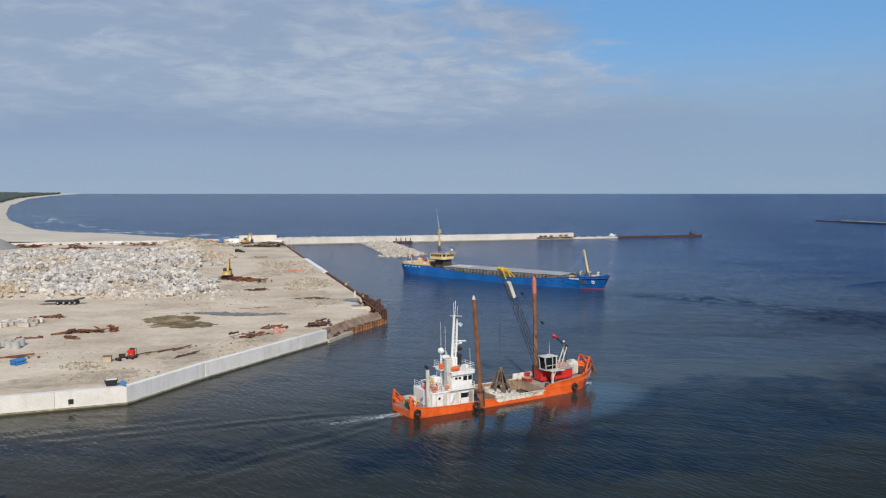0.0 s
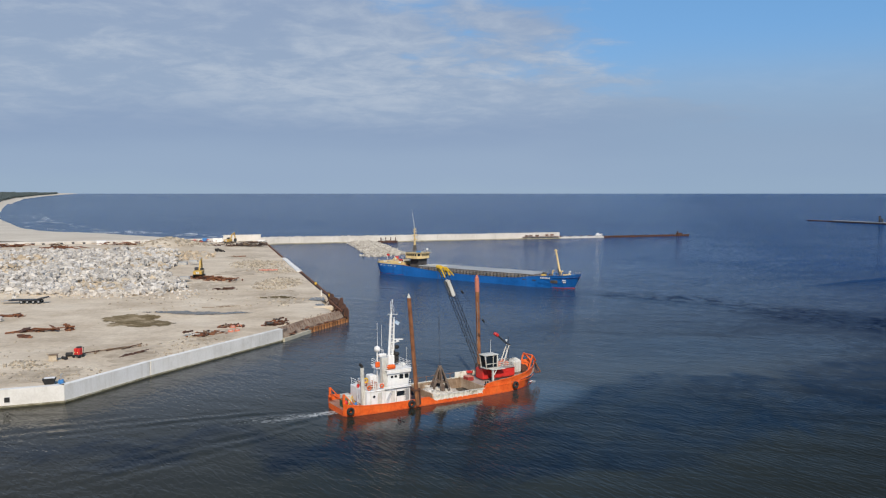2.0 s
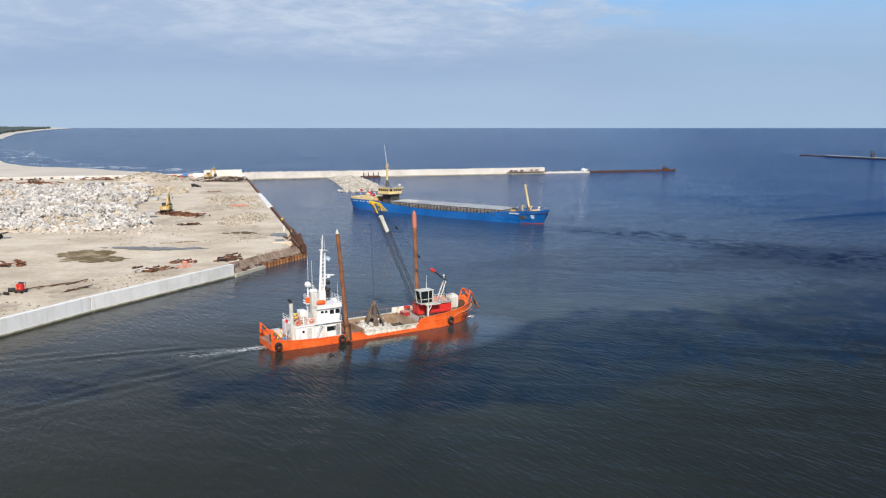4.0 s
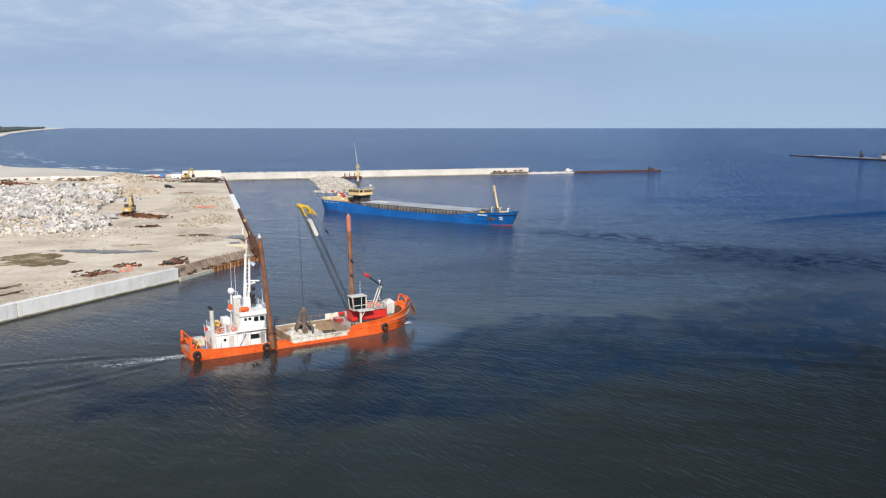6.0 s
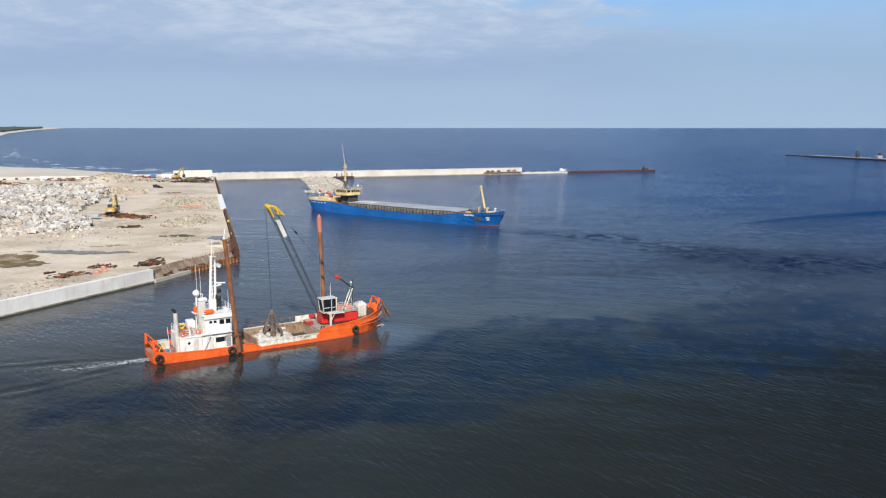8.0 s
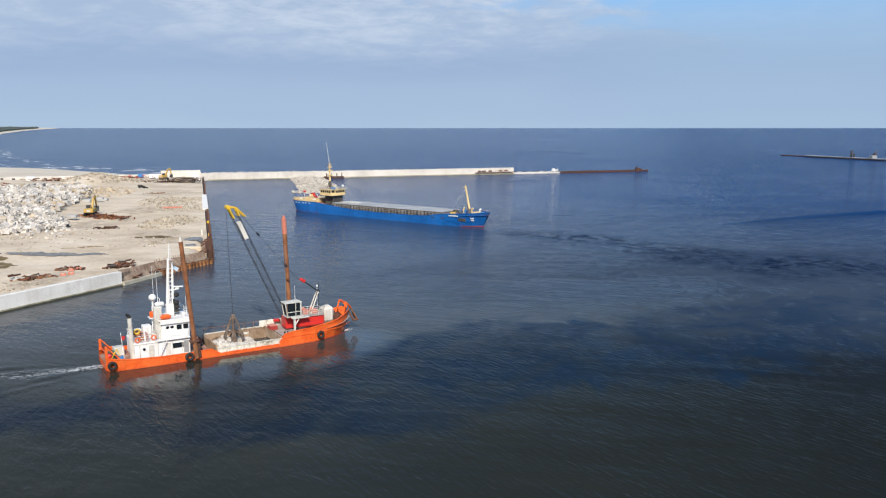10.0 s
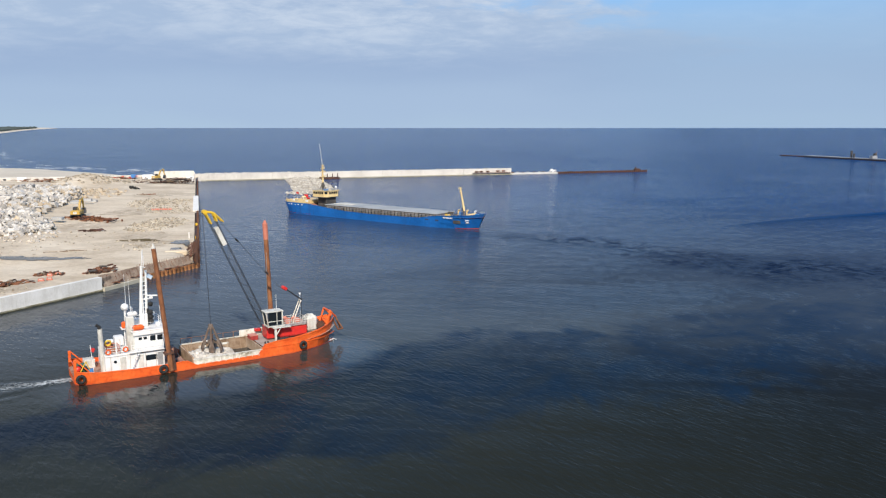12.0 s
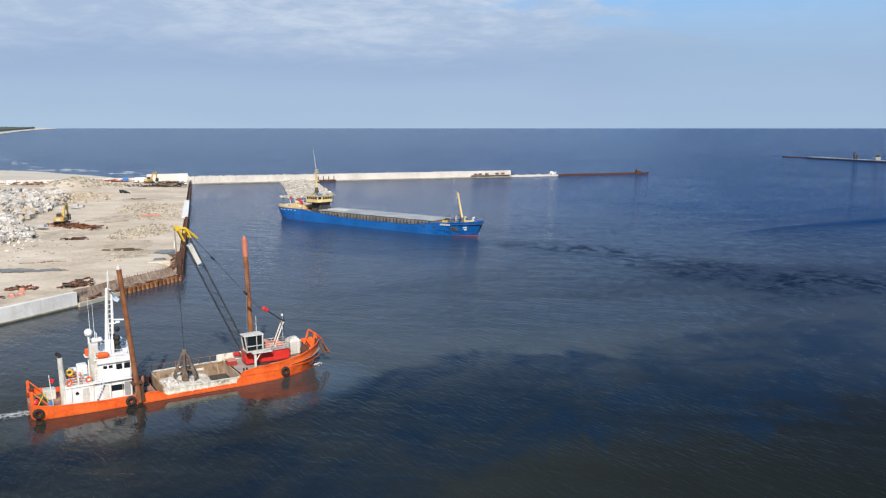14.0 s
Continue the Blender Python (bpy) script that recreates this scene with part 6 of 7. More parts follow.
scrap(-202, 432, 24, 4, 24, 46, [M_RUST], "long low stack of rust-red steel", 8, 1.6, (6, 12))
scrap(-210, 446, 9, 4, 14, 47, [M_RUSTD, M_WOOD], "heap of brown scrap on the stack", 8, 3.0, (2, 5))
scrap(-178, 476, 40, 4, 36, 48, R2, "rusty sheet piles stored near the back wall", 16, 1.8, (3, 8))
scrap(-146, 497, 22, 4, 26, 49, [M_RUST, M_RED, M_WOOD], "mixed red and brown scrap by the wall", 15, 1.6, (1.5, 5))
scrap(-88, 372, 8, 2, 8, 50, [M_WOOD, M_RUST], "low rusty scrap on the sand", 10, 0.5, (2, 4))
scrap(-80.5, 146.2, 9, 0.3, 2, 51, [M_RUST], "long rusty beam lying on the sand", 4, 0.4, (7, 10))


def barriers(x, y, n, rz, label):
    s0 = None
    for i in range(n):
        m = pose(x + i * 1.15 * math.cos(radians(rz)), y + i * 2.2 * math.sin(radians(rz)) + 0.5 * (i % 2), ground_z(x, y), 0, 0, rz + random.uniform(-25, 25))
        if s0 is None:
            s0 = thing("road_barrier", m, label, "barrier", "orange barriers")
            bm = box(B(), (0, 0, 0.3), (1.3, 0.5, 0.6), bev=0.06, taper=0.7)
            part("body", bm, M_SPUDT, s0)
            part("stripe", box(B(), (0, 0, 0.45), (0.5, 0.46, 0.16)), M_OFFW, s0)
        else:
            copy_thing(s0, m)


barriers(-61, 305, 6, 8, "orange and white plastic barrier on the sand")
barriers(-38.6, 180.5, 2, 20, "orange plastic barrier among scrap on the quay")
barriers(-37.5, 174.5, 2, 20, "faded orange barrier at the end of a scrap heap")


def excavator(m, label, scale=1.0, swing=0.0):
    s = thing("excavator", m @ Matrix.Scale(scale, 4), label, "excavator", "excavators")
    for y in (-1.35, 1.35):
        bm = B()
        pts = [(-2.1, 0.45), (-1.7, 0.08), (1.7, 0.08), (2.1, 0.45), (1.7, 0.95), (-1.7, 0.95)]
        rows = [[(x, y + w, z) for x, z in pts] for w in (-0.32, 0.32)]
        vr = loft(bm, rows, close=True)
        bm.faces.new(vr[0]), bm.faces.new(vr[1])
        tr = part("track", bm, M_BLACK, s, "black crawler track")
        for x in (-1.65, -0.85, 0, 0.85, 1.65):
            part("roller", rod(B(), (x, y - 0.36, 0.5), (x, y + 0.36, 0.5), 0.26, seg=10), M_STEEL, tr)
    part("undercarriage", box(B(), (0, 0, 0.75), (2.2, 2.4, 0.5)), M_STEEL, s)
    rot = pose(0, 0, 0, 0, 0, swing)

    def up(name, bm, mat, lab="", parent=None):
        bmesh.ops.transform(bm, matrix=rot, verts=bm.verts)
        return part(name, bm, mat, parent or s, lab)

    up("house", box(B(), (-0.5, 0, 1.75), (3.6, 2.7, 1.2), bev=0.12), M_DIG, "yellow machine house")
    up("counterweight", box(B(), (-2.3, 0, 1.7), (0.9, 2.8, 1.25), bev=0.2), M_DIG)
    up("grille", box(B(), (-2.77, 0, 1.75), (0.06, 1.0, 0.7)), M_OFFW)
    up("belt", box(B(), (-0.6, 0, 1.12), (4.3, 2.84, 0.16)), M_STEEL)
    c = up("cab", box(B(), (0.75, 0.85, 2.35), (1.6, 1.05, 1.75), bev=0.1), M_STEEL)
    up("window", box(B(), (0.8, 0.85, 2.7), (1.64, 0.8, 0.8)), M_GLASS, "", c)
    up("window", box(B(), (0.8, 0.85, 2.7), (1.2, 1.1, 0.8)), M_GLASS, "", c)
    up("exhaust", rod(B(), (-1.4, -0.7, 2.2), (-1.4, -0.7, 3.1), 0.09), M_BLACK)
    bm2 = B()
    pts = [(1.0, 1.6), (2.3, 4.2), (3.1, 5.15), (5.4, 5.6), (5.4, 5.3), (3.4, 4.65), (2.75, 3.9), (1.5, 1.5)]
    vr = loft(bm2, [[(x, -0.27, z) for x, z in pts], [(x, 0.27, z) for x, z in pts]], close=True)
    bm2.faces.new(vr[0]), bm2.faces.new(vr[1])
    up("boom", bm2, M_DIG)
    bm = B()
    pts = [(5.0, 5.9), (5.7, 5.6), (6.3, 2.4), (5.95, 2.3), (5.0, 5.3)]
    vr = loft(bm, [[(x, -0.2, z) for x, z in pts], [(x, 0.2, z) for x, z in pts]], close=True)
    bm.faces.new(vr[0]), bm.faces.new(vr[1])
    up("stick", bm, M_DIG)
    up("ram", rod(rod(B(), (1.6, 0.34, 1.7), (2.9, 0.34, 4.3), 0.1), (3.2, 0, 5.5), (5.2, 0, 6.0), 0.12), M_GALV)
    bm = B()
    pts = [(6.4, 2.5), (6.6, 1.5), (6.2, 0.7), (5.4, 0.8), (5.7, 1.6), (5.9, 2.4)]
    vr = loft(bm, [[(x, -0.65, z) for x, z in pts], [(x, 0.65, z) for x, z in pts]], close=True)
    bm.faces.new(vr[0]), bm.faces.new(vr[1])
    up("bucket", bm, M_STEEL)
    return s


excavator(pose(-77.5, 281, ground_z(-77.5, 281), 0, 0, 98), "yellow crawler excavator with raised boom on sand", 1.12)
excavator(pose(-122, 485, ground_z(-122, 485), 0, 0, 72), "yellow crawler excavator working near the back wall", 1.15)


def container(x, y, rz, size, mat, label):
    s = thing("container", pose(x, y, ground_z(x, y), 0, 0, rz), label, "container")
    bm = box(B(), (0, 0, size[2] / 2), size, bev=0.05)
    n = int(size[0] / 0.5)
    for i in range(n):
        for sg in (-1, 1):
            box(bm, (-size[0] / 2 + (i + 0.5) * size[0] / n, sg * size[1] / 2, size[2] / 2), (0.2, 0.1, size[2] * 0.86))
    part("body", bm, mat, s)
    for sg in (-1, 1):
        part("door", box(B(), (size[0] / 2 + 0.03, sg * size[1] / 4, size[2] / 2), (0.08, size[1] * 0.46, size[2] * 0.9)), mat, s)
    return s


container(-141.5, 500, 19, (3.0, 2.4, 2.6), M_TEAL, "small blue site container near the wall")
container(-134.5, 504, 19, (6.0, 2.4, 2.6), M_WHITE, "white site container near the wall")
container(-100.5, 478, 19, (4.2, 2.4, 2.9), M_WHITE, "white site cabin behind the dark stack")
container(-170, 486, 19, (5.0, 2.4, 2.4), M_OFFW, "grey-white container by the back wall")
container(-198, 478, 19, (5.0, 2.4, 2.4), M_WHITE, "white container by the back wall")

# raised white parapet where the breakwater meets the quay
par = thing("parapet_block", pose(bw(-28).x, bw(-28).y, GROUND - 0.1, 0, 0, 19.2), "tall white concrete parapet at the breakwater root", "parapet", kind="structure")
for i in range(4):
    part("panel", box(B(), (3 + i * 6, -1.2, 2.1), (5.94, 1.4, 4.2), bev=0.04), M_CONCW, par)

# row of concrete blocks along the foot of the back wall
blk = None
for i in range(30):
    q = bw(-42 - i * 7.5 + random.uniform(-1.5, 1.5), -2.6)
    m = pose(q.x, q.y, ground_z(q.x, q.y), 0, 0, 19 + random.uniform(-8, 8))
    if blk is None:
        blk = part("concrete_block", box(B(), (0, 0, 0.5), (1.5, 1.0, 1.0), bev=0.06), M_STEEL)
        tagged(blk, "dark weathered block at the foot of the wall", "block", "blocks along the wall")
        blk.matrix_world = m
    else:
        copy_thing(blk, m)


def pallet_blocks():
    rng = random.Random(61)
    first = None
    for i in range(26):
        x, y = rng.uniform(-107, -97), rng.uniform(181, 190)
        m = pose(x, y, ground_z(x, y), 0, 0, rng.uniform(-30, 30))
        if first is None:
            first = part("concrete_cube", box(B(), (0, 0, 0.5), (1.5, 1.1, 1.0), bev=0.1), M_ROCKP)
            tagged(first, "pale concrete cube dumped on the sand", "concrete block", "dumped cubes")
            first.matrix_world = m
        else:
            copy_thing(first, m)


pallet_blocks()

# flat grey slabs beside the rock pile
sl = None
for i, (x, y, a) in enumerate(((-82, 268, 10), (-79, 270, -5), (-85, 271, 20), (-96, 320, 0), (-93, 324, 8), (-98, 326, -6), (-94, 331, 4))):
    m = pose(x, y, ground_z(x, y) + (0.9 if i in (1, 4) else 0), 0, 0, a)
    if sl is None:
        sl = part("concrete_slab", box(B(), (0, 0, 0.45), (3.4, 1.8, 0.9), bev=0.05), M_CEM)
        tagged(sl, "grey flat concrete slab beside the rock pile", "concrete slab", "slabs by the rocks")
        sl.matrix_world = m
    else:
        copy_thing(sl, m)

# concrete well rings
wr = None
for x, y in ((-87.5, 156.5), (-85.4, 155.2), (-86.2, 158.5), (-89.0, 154.5)):
    m = pose(x, y, ground_z(x, y))
    if wr is None:
        bm = B()
        rows = []
        for r, z in ((0.85, 0), (0.85, 1.5), (0.7, 1.5), (0.7, 0.05)):
            rows.append([(r * math.cos(a), r * math.sin(a), z) for a in [2 * math.pi * k / 24 for k in range(24)]])
        loft(bm, rows, close=True)
        wr = part("well_ring", bm, M_CEM)
        tagged(wr, "grey precast concrete well ring on the sand", "concrete ring", "well rings")
        wr.matrix_world = m
    else:
        copy_thing(wr, m)

# bundle of blue pipes on a pale sheet
s = thing("pipe_bundle", pose(-77.5, 141.5, ground_z(-77.5, 141.5), 0, 0, 70), "bundle of bright blue plastic pipes", "pipes")
for i in range(3):
    for j in range(2):
        bm = B()
        y, z = -0.55 + i * 0.55, 0.3 + j * 0.52
        rows = [[(x, y + r * math.cos(a), z + r * math.sin(a)) for a in [2 * math.pi * k / 14 for k in range(14)]] for x, r in ((-1.1, 0.2), (-1.1, 0.27), (1.1, 0.27), (1.1, 0.2))]
        loft(bm, rows + [rows[0]], close=True)
        part("pipe", bm, M_TEAL, s)
part("sheet", box(B(), (0, 0, 0.03), (2.8, 2.4, 0.06)), M_OFFW, s)

# red plate compactor
s = thing("compactor", pose(-59.2, 147.5, ground_z(-59.2, 147.5), 0, 0, 80) @ Matrix.Diagonal((0.8, 0.8, 0.8, 1)), "small red compaction machine standing on sand", "compactor")
part("chassis", box(B(), (0, 0, 0.55), (1.8, 1.5, 0.35), bev=0.05), M_STEEL, s)
for y in (-0.42, 0.42):
    part("hood", box(B(), (-0.1, y, 1.4), (1.3, 0.72, 1.6), bev=0.16), M_RED, s)
    part("lamp", rod(B(), (-0.93, y, 1.3), (-0.98, y, 1.3), 0.14), M_CREAM, s)
part("frame", chain(B(), [(0.8, -0.8, 0.6), (0.8, -0.8, 2.3), (0.8, 0.8, 2.3), (0.8, 0.8, 0.6)], 0.06), M_STEEL, s)
part("engine_cover", box(B(), (0.3, 0, 2.35), (0.8, 1.1, 0.3), bev=0.08), M_STEEL, s)
for y in (-0.7, 0.7):
    for x in (-0.8, 0.8):
        part("wheel", rod(B(), (x, y - 0.15, 0.35), (x, y + 0.15, 0.35), 0.35, seg=14), M_BLACK, s)
s = thing("spool", pose(-61.2, 148, ground_z(-61.2, 148) + 0.4, 0, 0, 20), "black rubber roll lying beside the compactor", "roll")
part("roll", rod(B(), (-0.6, 0, 0), (0.6, 0, 0), 0.42, seg=14), M_BLACK, s)
s = thing("wooden_crate", pose(-62.5, 144.5, ground_z(-62.5, 144.5), 0, 0, 12), "pale tan wooden crate on the sand", "crate")
part("box", box(B(), (0, 0, 0.5), (1.4, 1.1, 1.0), bev=0.04), M_ROCKT, s)
part("lid", box(B(), (0, 0, 1.12), (1.6, 1.3, 0.08)), M_WOOD, s)
s = thing("spool", pose(-60.9, 145.5, ground_z(-60.9, 145.5) + 0.3, 0, 0, -30), "black rubber roll lying beside a crate", "roll")
part("roll", rod(B(), (-0.6, 0, 0), (0.6, 0, 0), 0.3, seg=14), M_BLACK, s)

# black skip with a blue frame at the quay edge
s = thing("waste_skip", pose(-54.0, 126.0, GROUND + 0.05, 0, 0, 20) @ Matrix.Diagonal((0.8, 0.8, 0.85, 1)), "black waste skip with white rim at the quay edge", "skip")
bm = B()
rows = [[(-0.9, -0.6, 0.05), (0.9, -0.6, 0.05), (0.9, 0.6, 0.05), (-0.9, 0.6, 0.05)], [(-1.25, -0.85, 1.1), (1.25, -0.85, 1.1), (1.25, 0.85, 1.1), (-1.25, 0.85, 1.1)], [(-1.15, -0.75, 1.1), (1.15, -0.75, 1.1), (1.15, 0.75, 1.1), (-1.15, 0.75, 1.1)], [(-0.85, -0.55, 0.15), (0.85, -0.55, 0.15), (0.85, 0.55, 0.15), (-0.85, 0.55, 0.15)]]
vr = loft(bm, rows, close=True)
bm.faces.new(vr[0]), bm.faces.new(vr[3])
part("tub", bm, M_BLACK, s)
part("lining", box(B(), (0, 0.4, 1.12), (2.1, 1.2, 0.1), bev=0.04), M_WHITE, s)
s = thing("pump_unit", pose(-52.3, 126.4, GROUND + 0.05, 0, 0, 20), "blue pump unit with a bent pipe beside the skip", "pump")
part("base", box(B(), (0, 0, 0.3), (0.8, 0.9, 0.6), bev=0.05), M_TEAL, s)
part("pipe", chain(B(), [(0, 0, 0.5), (0, 0, 1.5), (0.3, 0, 1.6)], 0.1), M_GALV, s)

# low-loader trailer
s = thing("trailer", pose(-107, 219.5, ground_z(-107, 219.5), 0, 0, 5), "dark grey low-loader trailer parked before the rocks", "trailer")
part("bed", box(B(), (-0.5, 0, 1.0), (8.0, 2.5, 0.3), bev=0.04), M_STEEL, s)
part("neck", box(B(), (4.4, 0, 1.5), (2.6, 2.2, 0.4), ry=-12, bev=0.05), M_STEEL, s)
part("ramp", box(B(), (-5.3, 0, 0.85), (2.2, 2.3, 0.15), ry=-10), M_GALV, s)
for x in (-1.0, 0.6, 2.2, 3.6):
    for y in (-1.15, 1.15):
        bm = B()
        ring(bm, (x, y, 0.55), (0, 1, 0), 0.38, 0.18, 16, 6)
        t = part("tyre", bm, M_BLACK, s)
        part("rim", rod(B(), (x, y - 0.12, 0.55), (x, y + 0.12, 0.55), 0.3, seg=12), M_GALV, t)

# dark machine bucket pile in the middle distance
s = thing("rubber_heap", pose(-105, 403, ground_z(-105, 403), 0, 0, -20), "heap of black rubber and digger buckets", "rubber heap")
for i, (x, y, r) in enumerate(((-1.6, 0, 1.1), (0, 0.3, 1.3), (1.7, -0.2, 0.9), (2.8, 0.2, 0.7))):
    bm = B()
    ring(bm, (x, y, r * 0.6), (0.4, 0.6, 1.0 if i % 2 else 0.3), r * 0.7, r * 0.35, 16, 6)
    part("tyre", bm, M_BLACK, s)

# ---- rubble spur and breakwater details ----
rng = random.Random(71)
ps = []
SPA, SPB = Vector((-45, 538)), Vector((-20, 434))
for i in range(2600):
    k, o = rng.random(), rng.uniform(-1, 1)
    wdt = lerp(10, 11, k)
    q = SPA.lerp(SPB, k) + Vector((1, 0.26)) * o * wdt
    top = lerp(1.5, 0.5, k)
    ps.append((q.x, q.y, max(-0.4, top * (1 - abs(o) ** 1.6) * (1 if k < 0.9 else (1 - k) * 10) + rng.uniform(-0.3, 0.3)), rng.uniform(0.4, 0.95)))
for i in range(160):
    a = rng.uniform(0, 6.3)
    ps.append((-25 + 12 * rng.random() * math.cos(a), 430 + 12 * rng.random() * math.sin(a), rng.uniform(-0.4, 0.25), rng.uniform(0.5, 1.0)))
spur = stones("rubble_spur", ps, M_SPUR, seed=72)
tagged(spur, "rubble mound of pale stones running out from the breakwater", "rubble mound", kind="stuff")
bm = B()
rows = []
for i in range(13):
    k = i / 12
    q = SPA.lerp(SPB, k)
    w_ = lerp(10, 11, k)
    t_ = lerp(1.1, 0.2, k) * (1 if k < 0.9 else 0.3)
    rows.append([(q.x + o * w_, q.y + 0.26 * o * w_, (t_ * (1 - abs(o) ** 1.6) if abs(o) < 1 else -1.5)) for o in (-1.05, -0.8, -0.4, 0, 0.4, 0.8, 1.05)])
loft(bm, rows)
core = part("spur_core", bm, M_RUBBLE)
tagged(core, "stony core of the rubble mound", "rubble core", kind="structure")

ps = []
for i in range(460):
    q = bw(rng.uniform(-5, 60) if i % 3 else rng.uniform(-12, 170), rng.uniform(3.2, 8))
    ps.append((q.x, q.y, rng.uniform(3.2, 4.3), rng.uniform(0.5, 0.95)))
tet = stones("armour_stones", ps, M_ROCK, seed=73)
tagged(tet, "armour stones heaped behind the breakwater wall", "armour stones", kind="stuff")
bm = B()
p4 = [bw(-12, 3), bw(218, 3), bw(218, 14), bw(-12, 14)]
lo = [bm.verts.new((q.x, q.y, z)) for q, z in zip(p4, (3.6, 3.6, -1, -1))]
bm.faces.new(lo)
tagged(part("armour_bed", bm, M_RUBBLE), "sloping stone bed behind the breakwater wall", "stone bed", kind="structure")

LBW = (BW1 - BW0).length
PLAT = thing("work_platform", pose(bw(82).x, bw(82).y, -0.3, 0, 0, 19.2), "brown rusty work pontoon moored at the breakwater", "pontoon")
part("hull", box(B(), (0, -4.5, 0.7), (13, 4, 1.8), bev=0.1), M_RUSTD, PLAT)
for x in (-5, -1.5, 2, 5.5):
    part("post", box(B(), (x, -4.8, 2.6), (0.5, 0.5, 2.6)), M_RUSTD, PLAT)
part("cabin", box(B(), (-3.4, -4.4, 2.4), (2.4, 2.2, 2.2), bev=0.05), M_OFFW, PLAT)
form = thing("wall_formwork", pose(bw(LBW - 16).x, bw(LBW - 16).y, 0, 0, 0, 19.2), "dark steel formwork hung on the breakwater wall", "formwork")
for x in (-11.5, -8, -3, 5, 9.5):
    part("panel", box(B(), (x, -0.35, 2.6 + 0.25 * (x > 0)), (2.6, 0.5, 0.8)), M_RUSTD if x < 0 else M_RUST, form)
part("walkway", box(B(), (0, -1.1, 1.7), (30, 1.4, 0.2)), M_RUST, form)
hut = thing("white_loader", pose(bw(LBW + 35, 2.5).x, bw(LBW + 35, 2.5).y, 0.99, 0, 0, 19.2) @ Matrix.Diagonal((0.85, 0.85, 0.8, 1)), "small white machine parked on the breakwater deck", "machine")
part("body", box(B(), (0, 0, 1.1), (5.2, 2.2, 1.3), bev=0.15), M_WHITE, hut)
part("cab", box(B(), (-1.0, 0, 2.3), (2.0, 1.9, 1.5), bev=0.1), M_WHITE, hut)
part("arm", chain(B(), [(1.5, 0, 1.7), (3.0, 0, 2.6), (4.2, 0, 1.2)], 0.18), M_OFFW, hut)
for x in (-1.6, 1.6):
    for y in (-1, 1):
        part("wheel", rod(B(), (x, y - 0.2, 0.5), (x, y + 0.2, 0.5), 0.5, seg=12), M_BLACK, hut)
pl = None
for i in range(44):
    q = bw(LBW + 40 + i * 1.75, -0.7)
    m = pose(q.x, q.y, -1.6, 0, 0, 19.2)
    if pl is None:
        pl = part("steel_tube", rod(B(), (0, 0, 0), (0, 0, 2.9), 0.55, seg=8), M_PILED)
        tagged(pl, "rusty steel tube pile at the breakwater end", "steel pile", "breakwater end piles")
        pl.matrix_world = m
    else:
        copy_thing(pl, m @ pose(0, 0, random.uniform(-0.3, 0.3)))
q = bw(LBW + 108, 1.5)
tip = thing("pile_frame", pose(q.x, q.y, 1.08, 0, 0, 19), "dark rusty pile frame at the breakwater end", "frame")
part("block", box(B(), (0, 0, 0.7), (4.5, 2.5, 1.4), bev=0.1), M_RUSTD, tip)
part("post", box(B(), (-1.2, 0, 2.1), (0.7, 0.7, 1.6)), M_RUSTD, tip)
for i in range(9):
    q = bw(LBW - 2 + i * 4.3 + random.uniform(-1, 1), 3 + random.uniform(-1, 1))
    ob = part("stone_block", box(B(), (0, 0, 0.4), (1.6, 1.2, 0.9), bev=0.1), M_RUSTD if i % 2 else M_CEM)
    ob.matrix_world = pose(q.x, q.y, 0.98, 0, 0, random.uniform(0, 90))
    tagged(ob, "loose block lying on the breakwater deck", "block", "blocks on the breakwater")

rng = random.Random(74)
ps = []
for i in range(150):
    q = bw(rng.uniform(-60, LBW), rng.uniform(0.3, 2.6))
    ps.append((q.x, q.y, 4.72, rng.uniform(0.15, 0.42)))
tagged(stones("crest_stones", ps, M_GRAVEL, seed=75), "loose dark stones lying along the breakwater crest", "stones", kind="stuff")

# far jetty
JA, JB = (471.5, 989.0), (545.0, 655.0)
jet = thing("wall_far_jetty", pose(*JA, 0), "low grey concrete jetty far across the water", "jetty", kind="structure")
inv = jet.matrix_world.inverted()
for i in range(8):
    bm = B()
    a, b = along(JA, JB, 46 + i * 37), along(JA, JB, 46 + (i + 1) * 37 - 0.3)
    slab(bm, a, b, 4, 4, -1, 1.9)
    bmesh.ops.transform(bm, matrix=inv, verts=bm.verts)
    part("section", bm, M_CEM, jet)
    bm = B()
    slab(bm, a, b, 4.4, -3.9, -1, 1.2)
    bmesh.ops.transform(bm, matrix=inv, verts=bm.verts)
    part("skirt", bm, M_RUSTD, jet)
bm = B()
slab(bm, JA, along(JA, JB, 46), 2.2, 2.2, -1, 0.9)
bmesh.ops.transform(bm, matrix=inv, verts=bm.verts)
part("rusty_end", bm, M_RUST, jet)
for s_, h in ((118, 7.0), (122, 4.0)):
    q = along(JA, JB, s_)
    d = thing("mooring_dolphin", pose(q.x, q.y, 1.9), "dark steel dolphin standing on the far jetty", "dolphin", "jetty dolphins")
    part("post", box(B(), (0, 0, h / 2), (1.6, 1.6, h), bev=0.1), M_COAM, d)
    part("cap", box(B(), (0, 0, h), (2.2, 2.2, 0.5)), M_COAM, d)
q = along(JA, JB, 150)
d = thing("jetty_crane", pose(q.x, q.y, 1.9, 0, 0, 20), "brown work machine standing on the far jetty", "machine")
part("body", box(B(), (0, 0, 1.6), (7, 4, 3.0), bev=0.2), M_GALV, d)
part("cab", box(B(), (2, 0, 4.2), (2.5, 3, 2.6), bev=0.2), M_COAM, d)
part("arm", rod(B(), (2.5, 0, 4.5), (5.0, 0, 8.0), 0.3), M_RUST, d)

